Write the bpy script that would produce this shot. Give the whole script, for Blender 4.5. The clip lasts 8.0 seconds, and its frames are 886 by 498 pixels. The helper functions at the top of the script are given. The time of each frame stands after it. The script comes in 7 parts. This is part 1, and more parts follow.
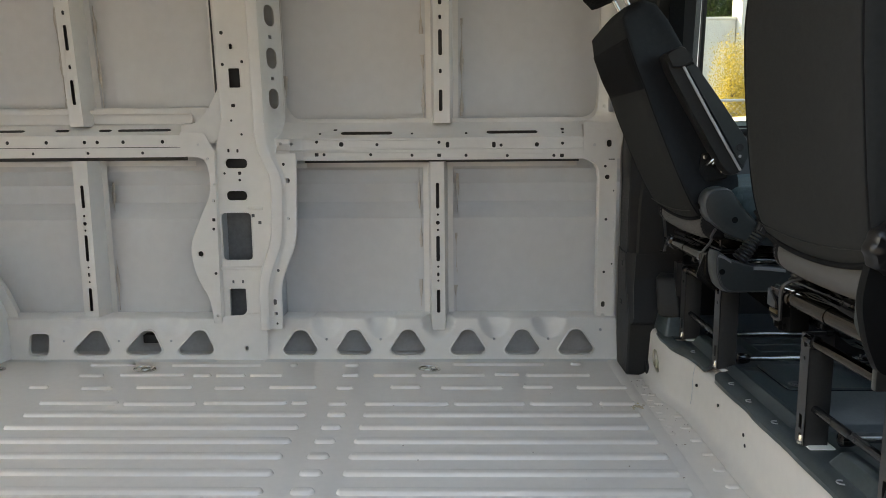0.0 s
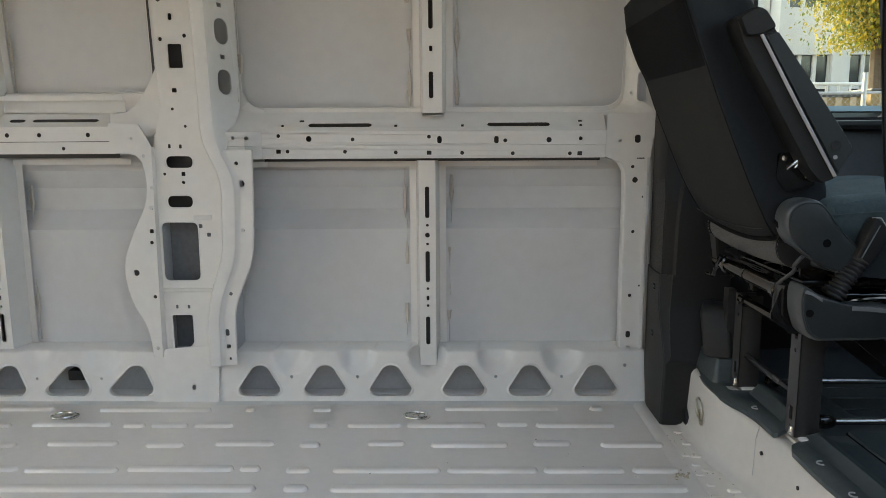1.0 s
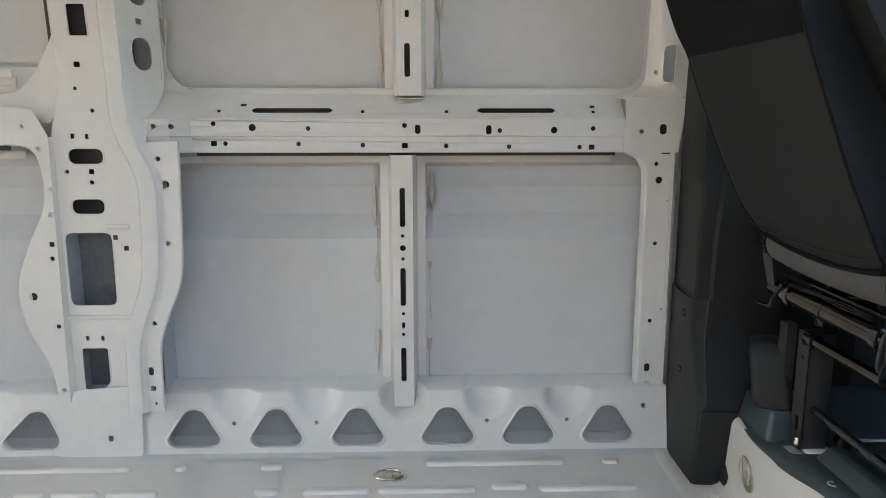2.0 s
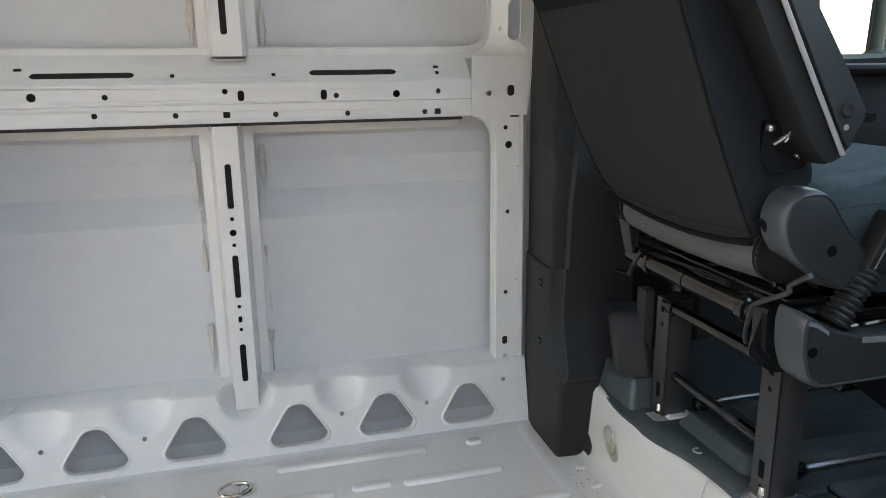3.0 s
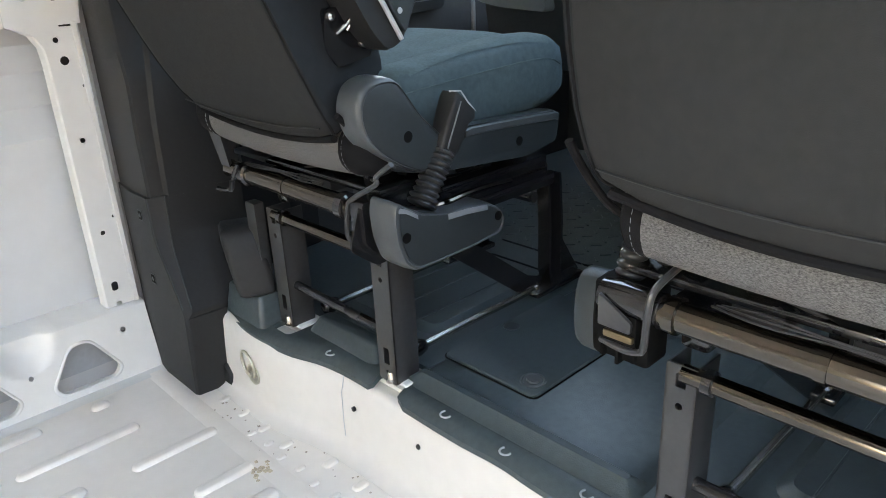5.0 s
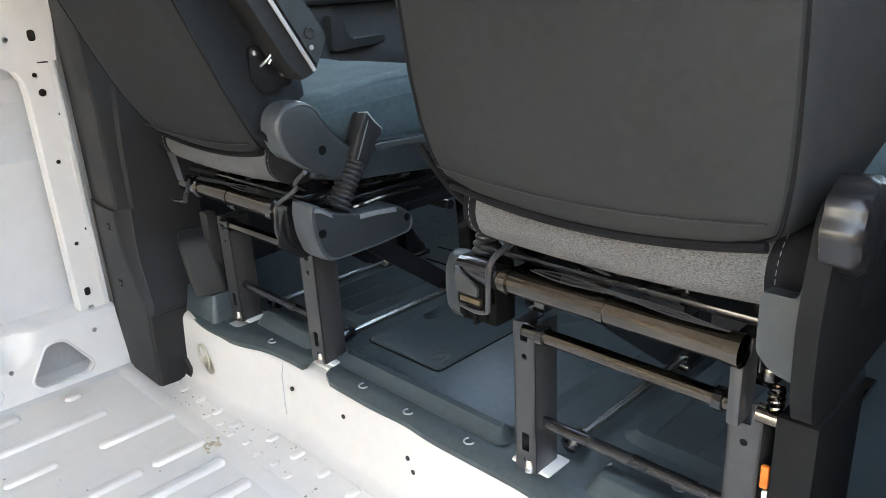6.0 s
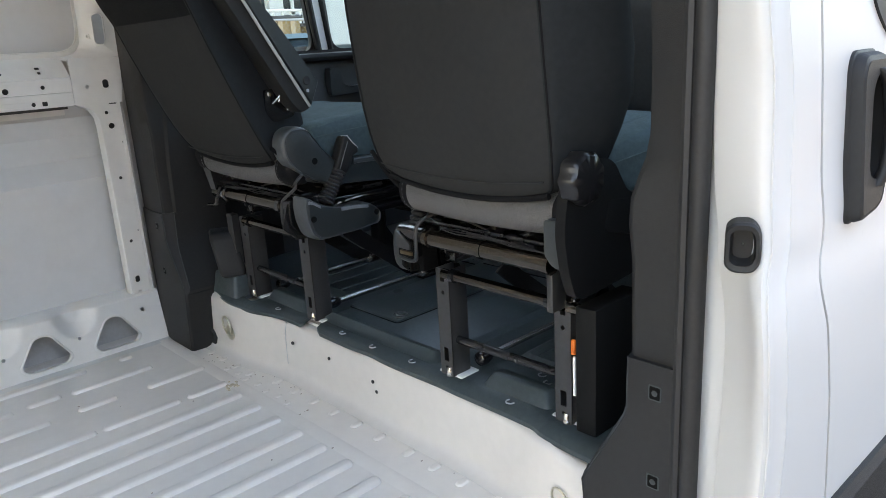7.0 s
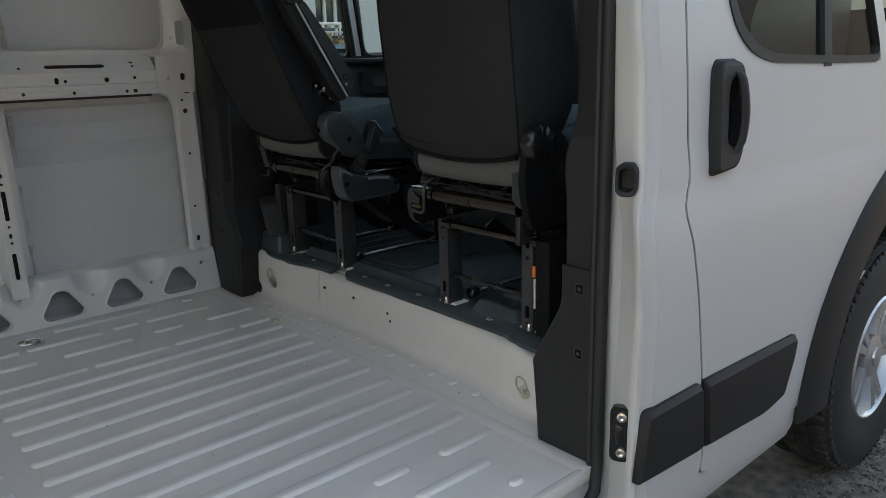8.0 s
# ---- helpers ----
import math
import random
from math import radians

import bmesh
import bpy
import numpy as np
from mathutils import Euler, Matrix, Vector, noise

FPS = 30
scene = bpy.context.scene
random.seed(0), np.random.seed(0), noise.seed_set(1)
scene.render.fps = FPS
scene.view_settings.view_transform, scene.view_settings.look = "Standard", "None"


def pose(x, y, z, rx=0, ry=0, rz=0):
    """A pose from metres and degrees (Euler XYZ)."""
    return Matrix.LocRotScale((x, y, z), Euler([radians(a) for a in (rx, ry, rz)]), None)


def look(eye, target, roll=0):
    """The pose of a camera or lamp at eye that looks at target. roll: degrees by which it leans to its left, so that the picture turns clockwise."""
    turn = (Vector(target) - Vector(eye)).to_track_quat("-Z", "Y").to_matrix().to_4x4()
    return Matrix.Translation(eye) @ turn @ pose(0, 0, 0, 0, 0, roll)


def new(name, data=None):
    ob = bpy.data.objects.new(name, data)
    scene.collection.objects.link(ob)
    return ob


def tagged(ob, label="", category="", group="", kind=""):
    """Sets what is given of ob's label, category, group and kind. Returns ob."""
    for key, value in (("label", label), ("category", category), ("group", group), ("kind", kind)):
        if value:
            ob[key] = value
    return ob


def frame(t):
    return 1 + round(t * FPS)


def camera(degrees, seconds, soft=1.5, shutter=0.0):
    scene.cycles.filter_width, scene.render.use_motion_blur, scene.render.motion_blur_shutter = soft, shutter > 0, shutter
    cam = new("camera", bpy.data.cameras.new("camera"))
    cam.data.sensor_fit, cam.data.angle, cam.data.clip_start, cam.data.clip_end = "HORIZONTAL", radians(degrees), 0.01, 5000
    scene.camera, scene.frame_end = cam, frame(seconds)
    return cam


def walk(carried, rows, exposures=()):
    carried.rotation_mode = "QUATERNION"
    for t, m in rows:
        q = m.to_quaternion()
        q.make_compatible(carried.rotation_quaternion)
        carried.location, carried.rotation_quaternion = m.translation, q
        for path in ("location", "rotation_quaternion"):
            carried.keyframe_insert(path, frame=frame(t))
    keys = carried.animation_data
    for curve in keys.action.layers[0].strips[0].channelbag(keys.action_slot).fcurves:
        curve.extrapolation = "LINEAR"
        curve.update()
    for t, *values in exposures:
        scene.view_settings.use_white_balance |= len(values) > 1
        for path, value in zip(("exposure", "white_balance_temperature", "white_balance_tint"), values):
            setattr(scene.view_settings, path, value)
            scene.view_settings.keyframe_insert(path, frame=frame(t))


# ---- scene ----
cam = camera(62.9, 8.0, soft=0.4)
PATH = [
    (0, (-0.051, -0.058, 0.807), (-0.097, 1.919, 0.507), -0.5),
    (0.5, (-0.065, 0.195, 0.817), (-0.097, 2.169, 0.5), -0.3),
    (1, (-0.058, 0.435, 0.806), (-0.082, 2.41, 0.49), -0.3),
    (2.3, (-0.09, 0.949, 0.827), (0.051, 2.905, 0.435), -0.0),
    (2.5, (-0.089, 0.984, 0.829), (0.13, 2.929, 0.418), -0.1),
    (3, (-0.082, 1.032, 0.839), (0.411, 2.908, 0.352), -0.7),
    (3.5, (-0.046, 1.052, 0.836), (0.737, 2.8, 0.259), -1.4),
    (4, (-0.012, 1.066, 0.826), (1.02, 2.647, 0.167), -1.8),
    (4.5, (0.018, 1.071, 0.816), (1.224, 2.492, 0.091), -2.2),
    (4.7, (0.026, 1.072, 0.815), (1.264, 2.454, 0.068), -2.3),
    (5.8, (0.003, 0.938, 0.836), (1.306, 2.277, 0.121), -3.3),
    (6, (-0.024, 0.824, 0.833), (1.28, 2.182, 0.158), -3.3),
    (6.5, (-0.109, 0.569, 0.84), (1.191, 1.961, 0.227), -3.6),
    (7, (-0.285, 0.363, 0.846), (1.022, 1.775, 0.298), -3.4),
    (7.5, (-0.456, 0.178, 0.84), (0.845, 1.608, 0.329), -2.4),
    (8, (-0.583, -0.027, 0.818), (0.691, 1.43, 0.314), -1.6),
]
EXPOSURES = [(0, 2.76, 9600, 12), (1.0, 2.87, 9400, 12), (2.5, 3.33, 8800, 13), (3.0, 3.42, 8700, 13), (3.5, 3.60, 8800, 13), (4.5, 4.07, 9000, 13), (6.0, 4.38, 9000, 14), (6.5, 4.16, 8800, 14), (7.0, 3.40, 8600, 13), (7.5, 3.10, 8700, 12), (8.0, 1.97, 8800, 12)]
walk(cam, [(t, look(eye, target, roll)) for t, eye, target, roll in PATH], EXPOSURES)

# ---- light: open sky, low sun from behind the far side of the van ----
SUN_AZ, SUN_EL = 125.0, 32.0  # degrees, from +x towards +y
world = bpy.data.worlds.new("sky")
scene.world = world
world.use_nodes = True
wn, wl = world.node_tree.nodes, world.node_tree.links
sky = wn.new("ShaderNodeTexSky")
sky.sky_type, sky.sun_disc = "NISHITA", False
sky.sun_elevation, sky.sun_rotation = radians(SUN_EL), radians(90 - SUN_AZ)
sky.dust_density = 2.0
wl.new(sky.outputs["Color"], wn["Background"].inputs["Color"])
wn["Background"].inputs["Strength"].default_value = 0.15
sun_data = bpy.data.lights.new("sun", "SUN")
sun_data.energy, sun_data.angle, sun_data.color = 2.4, radians(0.6), (1.0, 0.94, 0.85)
sun = new("sun", sun_data)
sun_way = Vector((math.cos(radians(SUN_AZ)) * math.cos(radians(SUN_EL)), math.sin(radians(SUN_AZ)) * math.cos(radians(SUN_EL)), math.sin(radians(SUN_EL))))
sun.matrix_basis = look(tuple(sun_way * 30), (0, 0, 0))

# ---- materials ----
def mat(name, colour, rough=0.5, metal=0.0, vary=0.08, scale=6.0, bump=0.0, bump_scale=200.0, rough_vary=0.08, colour2=None, coat=0.0, spec=0.5, stretch=(1, 1, 1), rand=0.0):
    """A principled surface with colour and gloss that vary at two scales, and a fine relief."""
    m = bpy.data.materials.new(name)
    m.use_nodes = True
    n, l = m.node_tree.nodes, m.node_tree.links
    p = n["Principled BSDF"]
    p.inputs["Metallic"].default_value = metal
    p.inputs["Specular IOR Level"].default_value = spec
    p.inputs["Coat Weight"].default_value = coat
    p.inputs["Coat Roughness"].default_value = 0.08
    co = n.new("ShaderNodeTexCoord")
    mp = n.new("ShaderNodeMapping")
    mp.inputs["Scale"].default_value = stretch
    l.new(co.outputs["Object"], mp.inputs["Vector"])
    a = n.new("ShaderNodeTexNoise")
    a.inputs["Scale"].default_value, a.inputs["Detail"].default_value = scale, 5.0
    l.new(mp.outputs["Vector"], a.inputs["Vector"])
    b = n.new("ShaderNodeTexNoise")
    b.inputs["Scale"].default_value, b.inputs["Detail"].default_value = scale * 13.0, 3.0
    l.new(mp.outputs["Vector"], b.inputs["Vector"])
    mix = n.new("ShaderNodeMath")
    mix.operation = "MULTIPLY_ADD"
    mix.inputs[1].default_value = 0.5
    l.new(b.outputs["Fac"], mix.inputs[0])
    half = n.new("ShaderNodeMath")
    half.operation = "MULTIPLY"
    half.inputs[1].default_value = 0.5
    l.new(a.outputs["Fac"], half.inputs[0])
    l.new(half.outputs[0], mix.inputs[2])
    ramp = n.new("ShaderNodeValToRGB")
    ramp.color_ramp.elements[0].position, ramp.color_ramp.elements[1].position = 0.35, 0.65
    c2 = colour2 or tuple(min(1.0, c * (1 + vary)) for c in colour)
    c1 = colour if colour2 else tuple(c * (1 - vary) for c in colour)
    ramp.color_ramp.elements[0].color = (*c1, 1)
    ramp.color_ramp.elements[1].color = (*c2, 1)
    l.new(mix.outputs[0], ramp.inputs["Fac"])
    if rand:
        info = n.new("ShaderNodeObjectInfo")
        hsv = n.new("ShaderNodeHueSaturation")
        rr = n.new("ShaderNodeMapRange")
        rr.inputs["To Min"].default_value, rr.inputs["To Max"].default_value = 1 - rand, 1 + rand
        l.new(info.outputs["Random"], rr.inputs["Value"])
        l.new(rr.outputs["Result"], hsv.inputs["Value"])
        l.new(ramp.outputs["Color"], hsv.inputs["Color"])
        l.new(hsv.outputs["Color"], p.inputs["Base Color"])
    else:
        l.new(ramp.outputs["Color"], p.inputs["Base Color"])
    r = n.new("ShaderNodeMapRange")
    r.inputs["To Min"].default_value, r.inputs["To Max"].default_value = max(0.02, rough - rough_vary), min(1.0, rough + rough_vary)
    l.new(a.outputs["Fac"], r.inputs["Value"])
    l.new(r.outputs["Result"], p.inputs["Roughness"])
    if bump:
        c = n.new("ShaderNodeTexNoise")
        c.inputs["Scale"].default_value, c.inputs["Detail"].default_value = bump_scale, 3.0
        l.new(mp.outputs["Vector"], c.inputs["Vector"])
        bp = n.new("ShaderNodeBump")
        bp.inputs["Strength"].default_value, bp.inputs["Distance"].default_value = bump, 0.002
        l.new(c.outputs["Fac"], bp.inputs["Height"])
        l.new(bp.outputs["Normal"], p.inputs["Normal"])
    return m


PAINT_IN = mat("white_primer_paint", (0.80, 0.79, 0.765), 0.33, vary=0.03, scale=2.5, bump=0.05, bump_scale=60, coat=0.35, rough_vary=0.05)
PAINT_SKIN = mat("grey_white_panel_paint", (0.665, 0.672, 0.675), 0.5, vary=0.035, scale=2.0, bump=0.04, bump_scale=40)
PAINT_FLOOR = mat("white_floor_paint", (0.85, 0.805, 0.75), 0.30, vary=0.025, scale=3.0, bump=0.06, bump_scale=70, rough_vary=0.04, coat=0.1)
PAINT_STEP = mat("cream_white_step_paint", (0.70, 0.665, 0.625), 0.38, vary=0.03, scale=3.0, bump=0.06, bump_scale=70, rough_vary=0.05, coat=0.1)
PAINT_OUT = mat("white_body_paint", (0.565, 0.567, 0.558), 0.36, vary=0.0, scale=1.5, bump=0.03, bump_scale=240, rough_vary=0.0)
TRIM = mat("grained_black_plastic", (0.0172, 0.0175, 0.0182), 0.55, vary=0.15, scale=9, bump=0.25, bump_scale=900, spec=0.35)
TRIM_BLACK = mat("matt_black_moulded_plastic", (0.0075, 0.008, 0.0085), 0.65, vary=0.15, scale=9, bump=0.25, bump_scale=900, spec=0.15)
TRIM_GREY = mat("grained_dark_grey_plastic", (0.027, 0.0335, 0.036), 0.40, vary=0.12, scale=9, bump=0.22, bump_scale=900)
DASH = mat("grained_charcoal_plastic", (0.05, 0.053, 0.056), 0.45, vary=0.12, scale=9, bump=0.22, bump_scale=900)
BEZEL_DARK = mat("satin_dark_grey_plastic", (0.058, 0.065, 0.069), 0.33, vary=0.08, scale=9, bump=0.10, bump_scale=900)
SILVER_DARK = mat("satin_grey_edge_plastic", (0.20, 0.215, 0.225), 0.28, vary=0.06, scale=10)
STEEL_GLOSS = mat("gloss_black_painted_steel", (0.009, 0.009, 0.010), 0.16, vary=0.2, scale=10, coat=0.8, rough_vary=0.05)
BEZEL = mat("smooth_grey_plastic", (0.13, 0.145, 0.155), 0.35, vary=0.06, scale=9)
RUBBER = mat("black_rubber_seal", (0.016, 0.016, 0.017), 0.6, vary=0.2, scale=12)
MATTING = mat("dark_rubber_floor_mat", (0.050, 0.067, 0.072), 0.32, vary=0.18, scale=7, bump=0.2, bump_scale=500)
FABRIC = mat("charcoal_seat_fabric", (0.064, 0.098, 0.109), 0.9, vary=0.16, scale=8, bump=0.6, bump_scale=1400, spec=0.25)
FABRIC_PANEL = mat("dark_grey_backrest_cloth", (0.0315, 0.0325, 0.033), 0.85, vary=0.1, scale=6, bump=0.45, bump_scale=1700, spec=0.12)
FABRIC_BLACK = mat("black_upper_seat_cloth", (0.010, 0.010, 0.011), 0.85, vary=0.12, scale=6, bump=0.4, bump_scale=1500, spec=0.12)
FABRIC_SIDE = mat("charcoal_side_cloth", (0.021, 0.0235, 0.0255), 0.88, vary=0.12, scale=6, bump=0.4, bump_scale=1500, spec=0.15)
HOLE = mat("matt_black_recess", (0.004, 0.004, 0.004), 0.8, vary=0.1, spec=0.1)
KNOB = mat("glossy_black_knob", (0.010, 0.010, 0.011), 0.30, vary=0.1, scale=10)
FABRIC_BLUE = mat("blue_grey_seat_weave", (0.082, 0.120, 0.126), 0.92, vary=0.2, scale=14, bump=0.7, bump_scale=1000, spec=0.2)
MELANGE = mat("grey_melange_cloth", (0.030, 0.030, 0.031), 0.95, colour2=(0.27, 0.265, 0.258), scale=300, bump=0.8, bump_scale=900, spec=0.15, stretch=(3.0, 1.2, 3.0))
STEEL_BLACK = mat("satin_black_painted_steel", (0.011, 0.011, 0.012), 0.26, vary=0.2, scale=10, coat=0.5)
STEEL_TUBE = mat("dark_gunmetal_tube", (0.135, 0.118, 0.100), 0.14, metal=1.0, vary=0.05, scale=12)
STEEL_GREY = mat("dark_grey_painted_steel", (0.038, 0.038, 0.0385), 0.32, vary=0.15, scale=10, coat=0.2)
BRASS = mat("dull_brass_plate", (0.20, 0.15, 0.09), 0.4, metal=0.9, vary=0.12, scale=30)
BELLOWS = mat("satin_black_rubber", (0.024, 0.025, 0.026), 0.32, vary=0.1, scale=12)
CHROME = mat("bright_zinc_steel", (0.62, 0.60, 0.56), 0.22, metal=1.0, vary=0.1, scale=20)
ZINC = mat("yellowish_zinc_plate", (0.60, 0.57, 0.47), 0.35, metal=0.9, vary=0.12, scale=30)
SILVER = mat("pale_silver_plastic", (0.42, 0.43, 0.44), 0.35, vary=0.06, scale=10)
SEAL = mat("beige_seam_sealant", (0.60, 0.555, 0.505), 0.75, vary=0.12, scale=25, bump=0.5, bump_scale=120)
# blue-greys that paint shade into hollows and folds
SHADE_GREY = mat("blue_grey_shade", (0.50, 0.53, 0.56), 0.5, vary=0.08, scale=6)
SHADE_DARK = mat("dark_blue_grey_shade", (0.17, 0.185, 0.20), 0.5, vary=0.15, scale=6)
# near-black that paints the shade inside slots and holes
CAVITY_SHADE = mat("dark_cavity_shade", (0.05, 0.052, 0.055), 0.5, vary=0.12, scale=6)
TYRE = mat("black_tyre_rubber", (0.026, 0.026, 0.0255), 0.7, vary=0.25, scale=14, bump=0.3, bump_scale=300)
ALLOY = mat("silver_alloy", (0.52, 0.53, 0.54), 0.3, metal=0.8, vary=0.06, scale=8)
ORANGE = mat("orange_plastic", (0.75, 0.16, 0.02), 0.45)
YELLOW = mat("yellow_card", (0.80, 0.62, 0.02), 0.6)
PAPER = mat("white_paper_label", (0.78, 0.78, 0.76), 0.7)
DIRT = mat("dried_yellow_debris", (0.58, 0.50, 0.37), 0.9, vary=0.3, scale=60)
SMUDGE = mat("brown_scuff", (0.43, 0.38, 0.33), 0.8, vary=0.2, scale=60)
GROUND = mat("worn_gravelly_asphalt", (0.055, 0.047, 0.040), 0.9, colour2=(0.30, 0.262, 0.22), scale=26, bump=1.0, bump_scale=110)
CONCRETE = mat("pale_painted_wall", (0.60, 0.60, 0.58), 0.85, vary=0.06, scale=0.8)
BRICK = mat("dark_grey_cladding", (0.035, 0.036, 0.038), 0.9, vary=0.2, scale=2.5, bump=0.4, bump_scale=30)
BEIGE = mat("beige_rendered_wall", (0.42, 0.36, 0.28), 0.85, vary=0.08, scale=0.8)
BARK = mat("grey_brown_bark", (0.10, 0.075, 0.055), 0.9, vary=0.3, scale=14, bump=0.8, bump_scale=60)
GALV = mat("galvanised_wire", (0.45, 0.46, 0.46), 0.4, metal=0.7)
CAR_BLUE = mat("pale_blue_car_paint", (0.20, 0.31, 0.37), 0.25, vary=0.03, coat=0.6)
CAR_GREY = mat("silver_grey_car_paint", (0.35, 0.38, 0.40), 0.25, vary=0.03, coat=0.6)
MACHINE = mat("ochre_crate_board", (0.26, 0.165, 0.06), 0.75, vary=0.1, scale=3)
WOOD = mat("pale_pallet_timber", (0.42, 0.31, 0.19), 0.8, vary=0.15, scale=5, stretch=(1, 8, 8))
DARK_GLASS = mat("dark_building_glass", (0.03, 0.04, 0.045), 0.08, vary=0.1)


def glass(name, tint=(0.92, 0.96, 0.95)):
    m = bpy.data.materials.new(name)
    m.use_nodes = True
    n, l = m.node_tree.nodes, m.node_tree.links
    n.remove(n["Principled BSDF"])
    clear, gloss, mix, fr = n.new("ShaderNodeBsdfTransparent"), n.new("ShaderNodeBsdfGlossy"), n.new("ShaderNodeMixShader"), n.new("ShaderNodeLayerWeight")
    clear.inputs["Color"].default_value = (*tint, 1)
    gloss.inputs["Roughness"].default_value = 0.01
    fr.inputs["Blend"].default_value = 0.5
    power, scale = n.new("ShaderNodeMath"), n.new("ShaderNodeMath")
    power.operation, scale.operation = "POWER", "MULTIPLY_ADD"
    power.inputs[1].default_value = 5.0
    scale.inputs[1].default_value, scale.inputs[2].default_value = 0.95, 0.045
    l.new(fr.outputs["Facing"], power.inputs[0])
    l.new(power.outputs[0], scale.inputs[0])
    l.new(scale.outputs[0], mix.inputs[0])
    l.new(clear.outputs[0], mix.inputs[1])
    l.new(gloss.outputs[0], mix.inputs[2])
    l.new(mix.outputs[0], n["Material Output"].inputs["Surface"])
    return m


GLASS = glass("tinted_window_glass", (0.64, 0.735, 0.725))
GLASS_CLEAR = glass("clear_window_glass", (0.86, 0.96, 0.96))


def leaf_mat(name, c1, c2):
    m = bpy.data.materials.new(name)
    m.use_nodes = True
    n, l = m.node_tree.nodes, m.node_tree.links
    p = n["Principled BSDF"]
    g = n.new("ShaderNodeNewGeometry")
    ramp = n.new("ShaderNodeValToRGB")
    ramp.color_ramp.elements[0].color, ramp.color_ramp.elements[1].color = (*c1, 1), (*c2, 1)
    l.new(g.outputs["Random Per Island"], ramp.inputs["Fac"])
    l.new(ramp.outputs["Color"], p.inputs["Base Color"])
    p.inputs["Roughness"].default_value = 0.6
    tr, mix = n.new("ShaderNodeBsdfTranslucent"), n.new("ShaderNodeMixShader")
    l.new(ramp.outputs["Color"], tr.inputs["Color"])
    mix.inputs[0].default_value = 0.5
    l.new(p.outputs[0], mix.inputs[1])
    l.new(tr.outputs[0], mix.inputs[2])
    l.new(mix.outputs[0], n["Material Output"].inputs["Surface"])
    return m


LEAF_YELLOW = leaf_mat("autumn_yellow_leaves", (0.22, 0.20, 0.05), (0.62, 0.46, 0.10))
LEAF_MIXED = leaf_mat("yellow_green_leaves", (0.07, 0.13, 0.03), (0.50, 0.38, 0.05))
LEAF_GREEN = leaf_mat("green_leaves", (0.03, 0.07, 0.015), (0.12, 0.18, 0.04))


# ---- mesh helpers ----
from mathutils.geometry import tessellate_polygon


def part(name, bm, material, parent=None, label="", sharp=38):
    """Links a bmesh, given in world coordinates, as one mesh object under its thing."""
    bmesh.ops.remove_doubles(bm, verts=bm.verts, dist=1e-5)
    bmesh.ops.recalc_face_normals(bm, faces=bm.faces)
    lim = radians(sharp)
    for e in bm.edges:
        e.smooth = len(e.link_faces) == 2 and e.calc_face_angle(3.2) < lim
    for f in bm.faces:
        f.smooth = True
    me = bpy.data.meshes.new(name)
    bm.to_mesh(me)
    bm.free()
    me.materials.append(material)
    ob = new(name, me)
    if parent:
        ob.parent = parent
        if parent.type == "EMPTY":
            ob.matrix_parent_inverse = parent.matrix_basis.inverted()
    if label:
        tagged(ob, label)
    return ob


def thing(name, at, label, category, group="", kind=""):
    ob = new(name)
    ob.empty_display_size = 0.1
    ob.matrix_basis = Matrix.Translation(at)
    return tagged(ob, label, category, group, kind)


def B():
    return bmesh.new()


def add(bm, verts, faces):
    vs = [bm.verts.new(v) for v in verts]
    for f in faces:
        try:
            bm.faces.new([vs[i] for i in f])
        except ValueError:
            pass
    return vs


def box(bm, x0, x1, y0, y1, z0, z1, bev=0.0, m=None, seg=2):
    t = bmesh.new()
    bmesh.ops.create_cube(t, size=1)
    for v in t.verts:
        v.co = Vector(((x0 + x1) / 2 + v.co.x * (x1 - x0), (y0 + y1) / 2 + v.co.y * (y1 - y0), (z0 + z1) / 2 + v.co.z * (z1 - z0)))
    if bev:
        bmesh.ops.bevel(t, geom=list(t.edges), offset=bev, segments=seg, profile=0.5, affect="EDGES")
    join(bm, t, m)
    return bm


def join(bm, t, m=None):
    if m is not None:
        bmesh.ops.transform(t, matrix=m, verts=t.verts)
    me = bpy.data.meshes.new("tmp")
    t.to_mesh(me)
    t.free()
    bm.from_mesh(me)
    bpy.data.meshes.remove(me)


def frame_of(d):
    d = Vector(d).normalized()
    a = Vector((0, 0, 1)) if abs(d.z) < 0.9 else Vector((1, 0, 0))
    u = d.cross(a).normalized()
    return u, d.cross(u).normalized()


def tube(bm, pts, r, seg=10, closed=False, caps=True, rr=None):
    """A round bar along points; rr gives a radius for each point."""
    pts = [Vector(p) for p in pts]
    n = len(pts)
    rings, u = [], None
    for i, p in enumerate(pts):
        a = pts[i - 1] if (i or closed) else pts[i]
        b = pts[(i + 1) % n] if (i < n - 1 or closed) else pts[i]
        d = (b - a).normalized()
        if u is None:
            u, w = frame_of(d)
        else:
            u = (u - d * u.dot(d)).normalized()
            w = d.cross(u)
        q = rr[i] if rr else r
        rings.append([bm.verts.new(p + (u * math.cos(t) + w * math.sin(t)) * q) for t in [2 * math.pi * k / seg for k in range(seg)]])
    for i in range(n if closed else n - 1):
        a, b = rings[i], rings[(i + 1) % n]
        for k in range(seg):
            bm.faces.new((a[k], a[(k + 1) % seg], b[(k + 1) % seg], b[k]))
    if caps and not closed:
        bm.faces.new(rings[0])
        bm.faces.new(rings[-1])
    return bm


def cyl(bm, p0, p1, r, seg=16, r1=None):
    return tube(bm, [p0, p1], r, seg, rr=[r, r if r1 is None else r1])


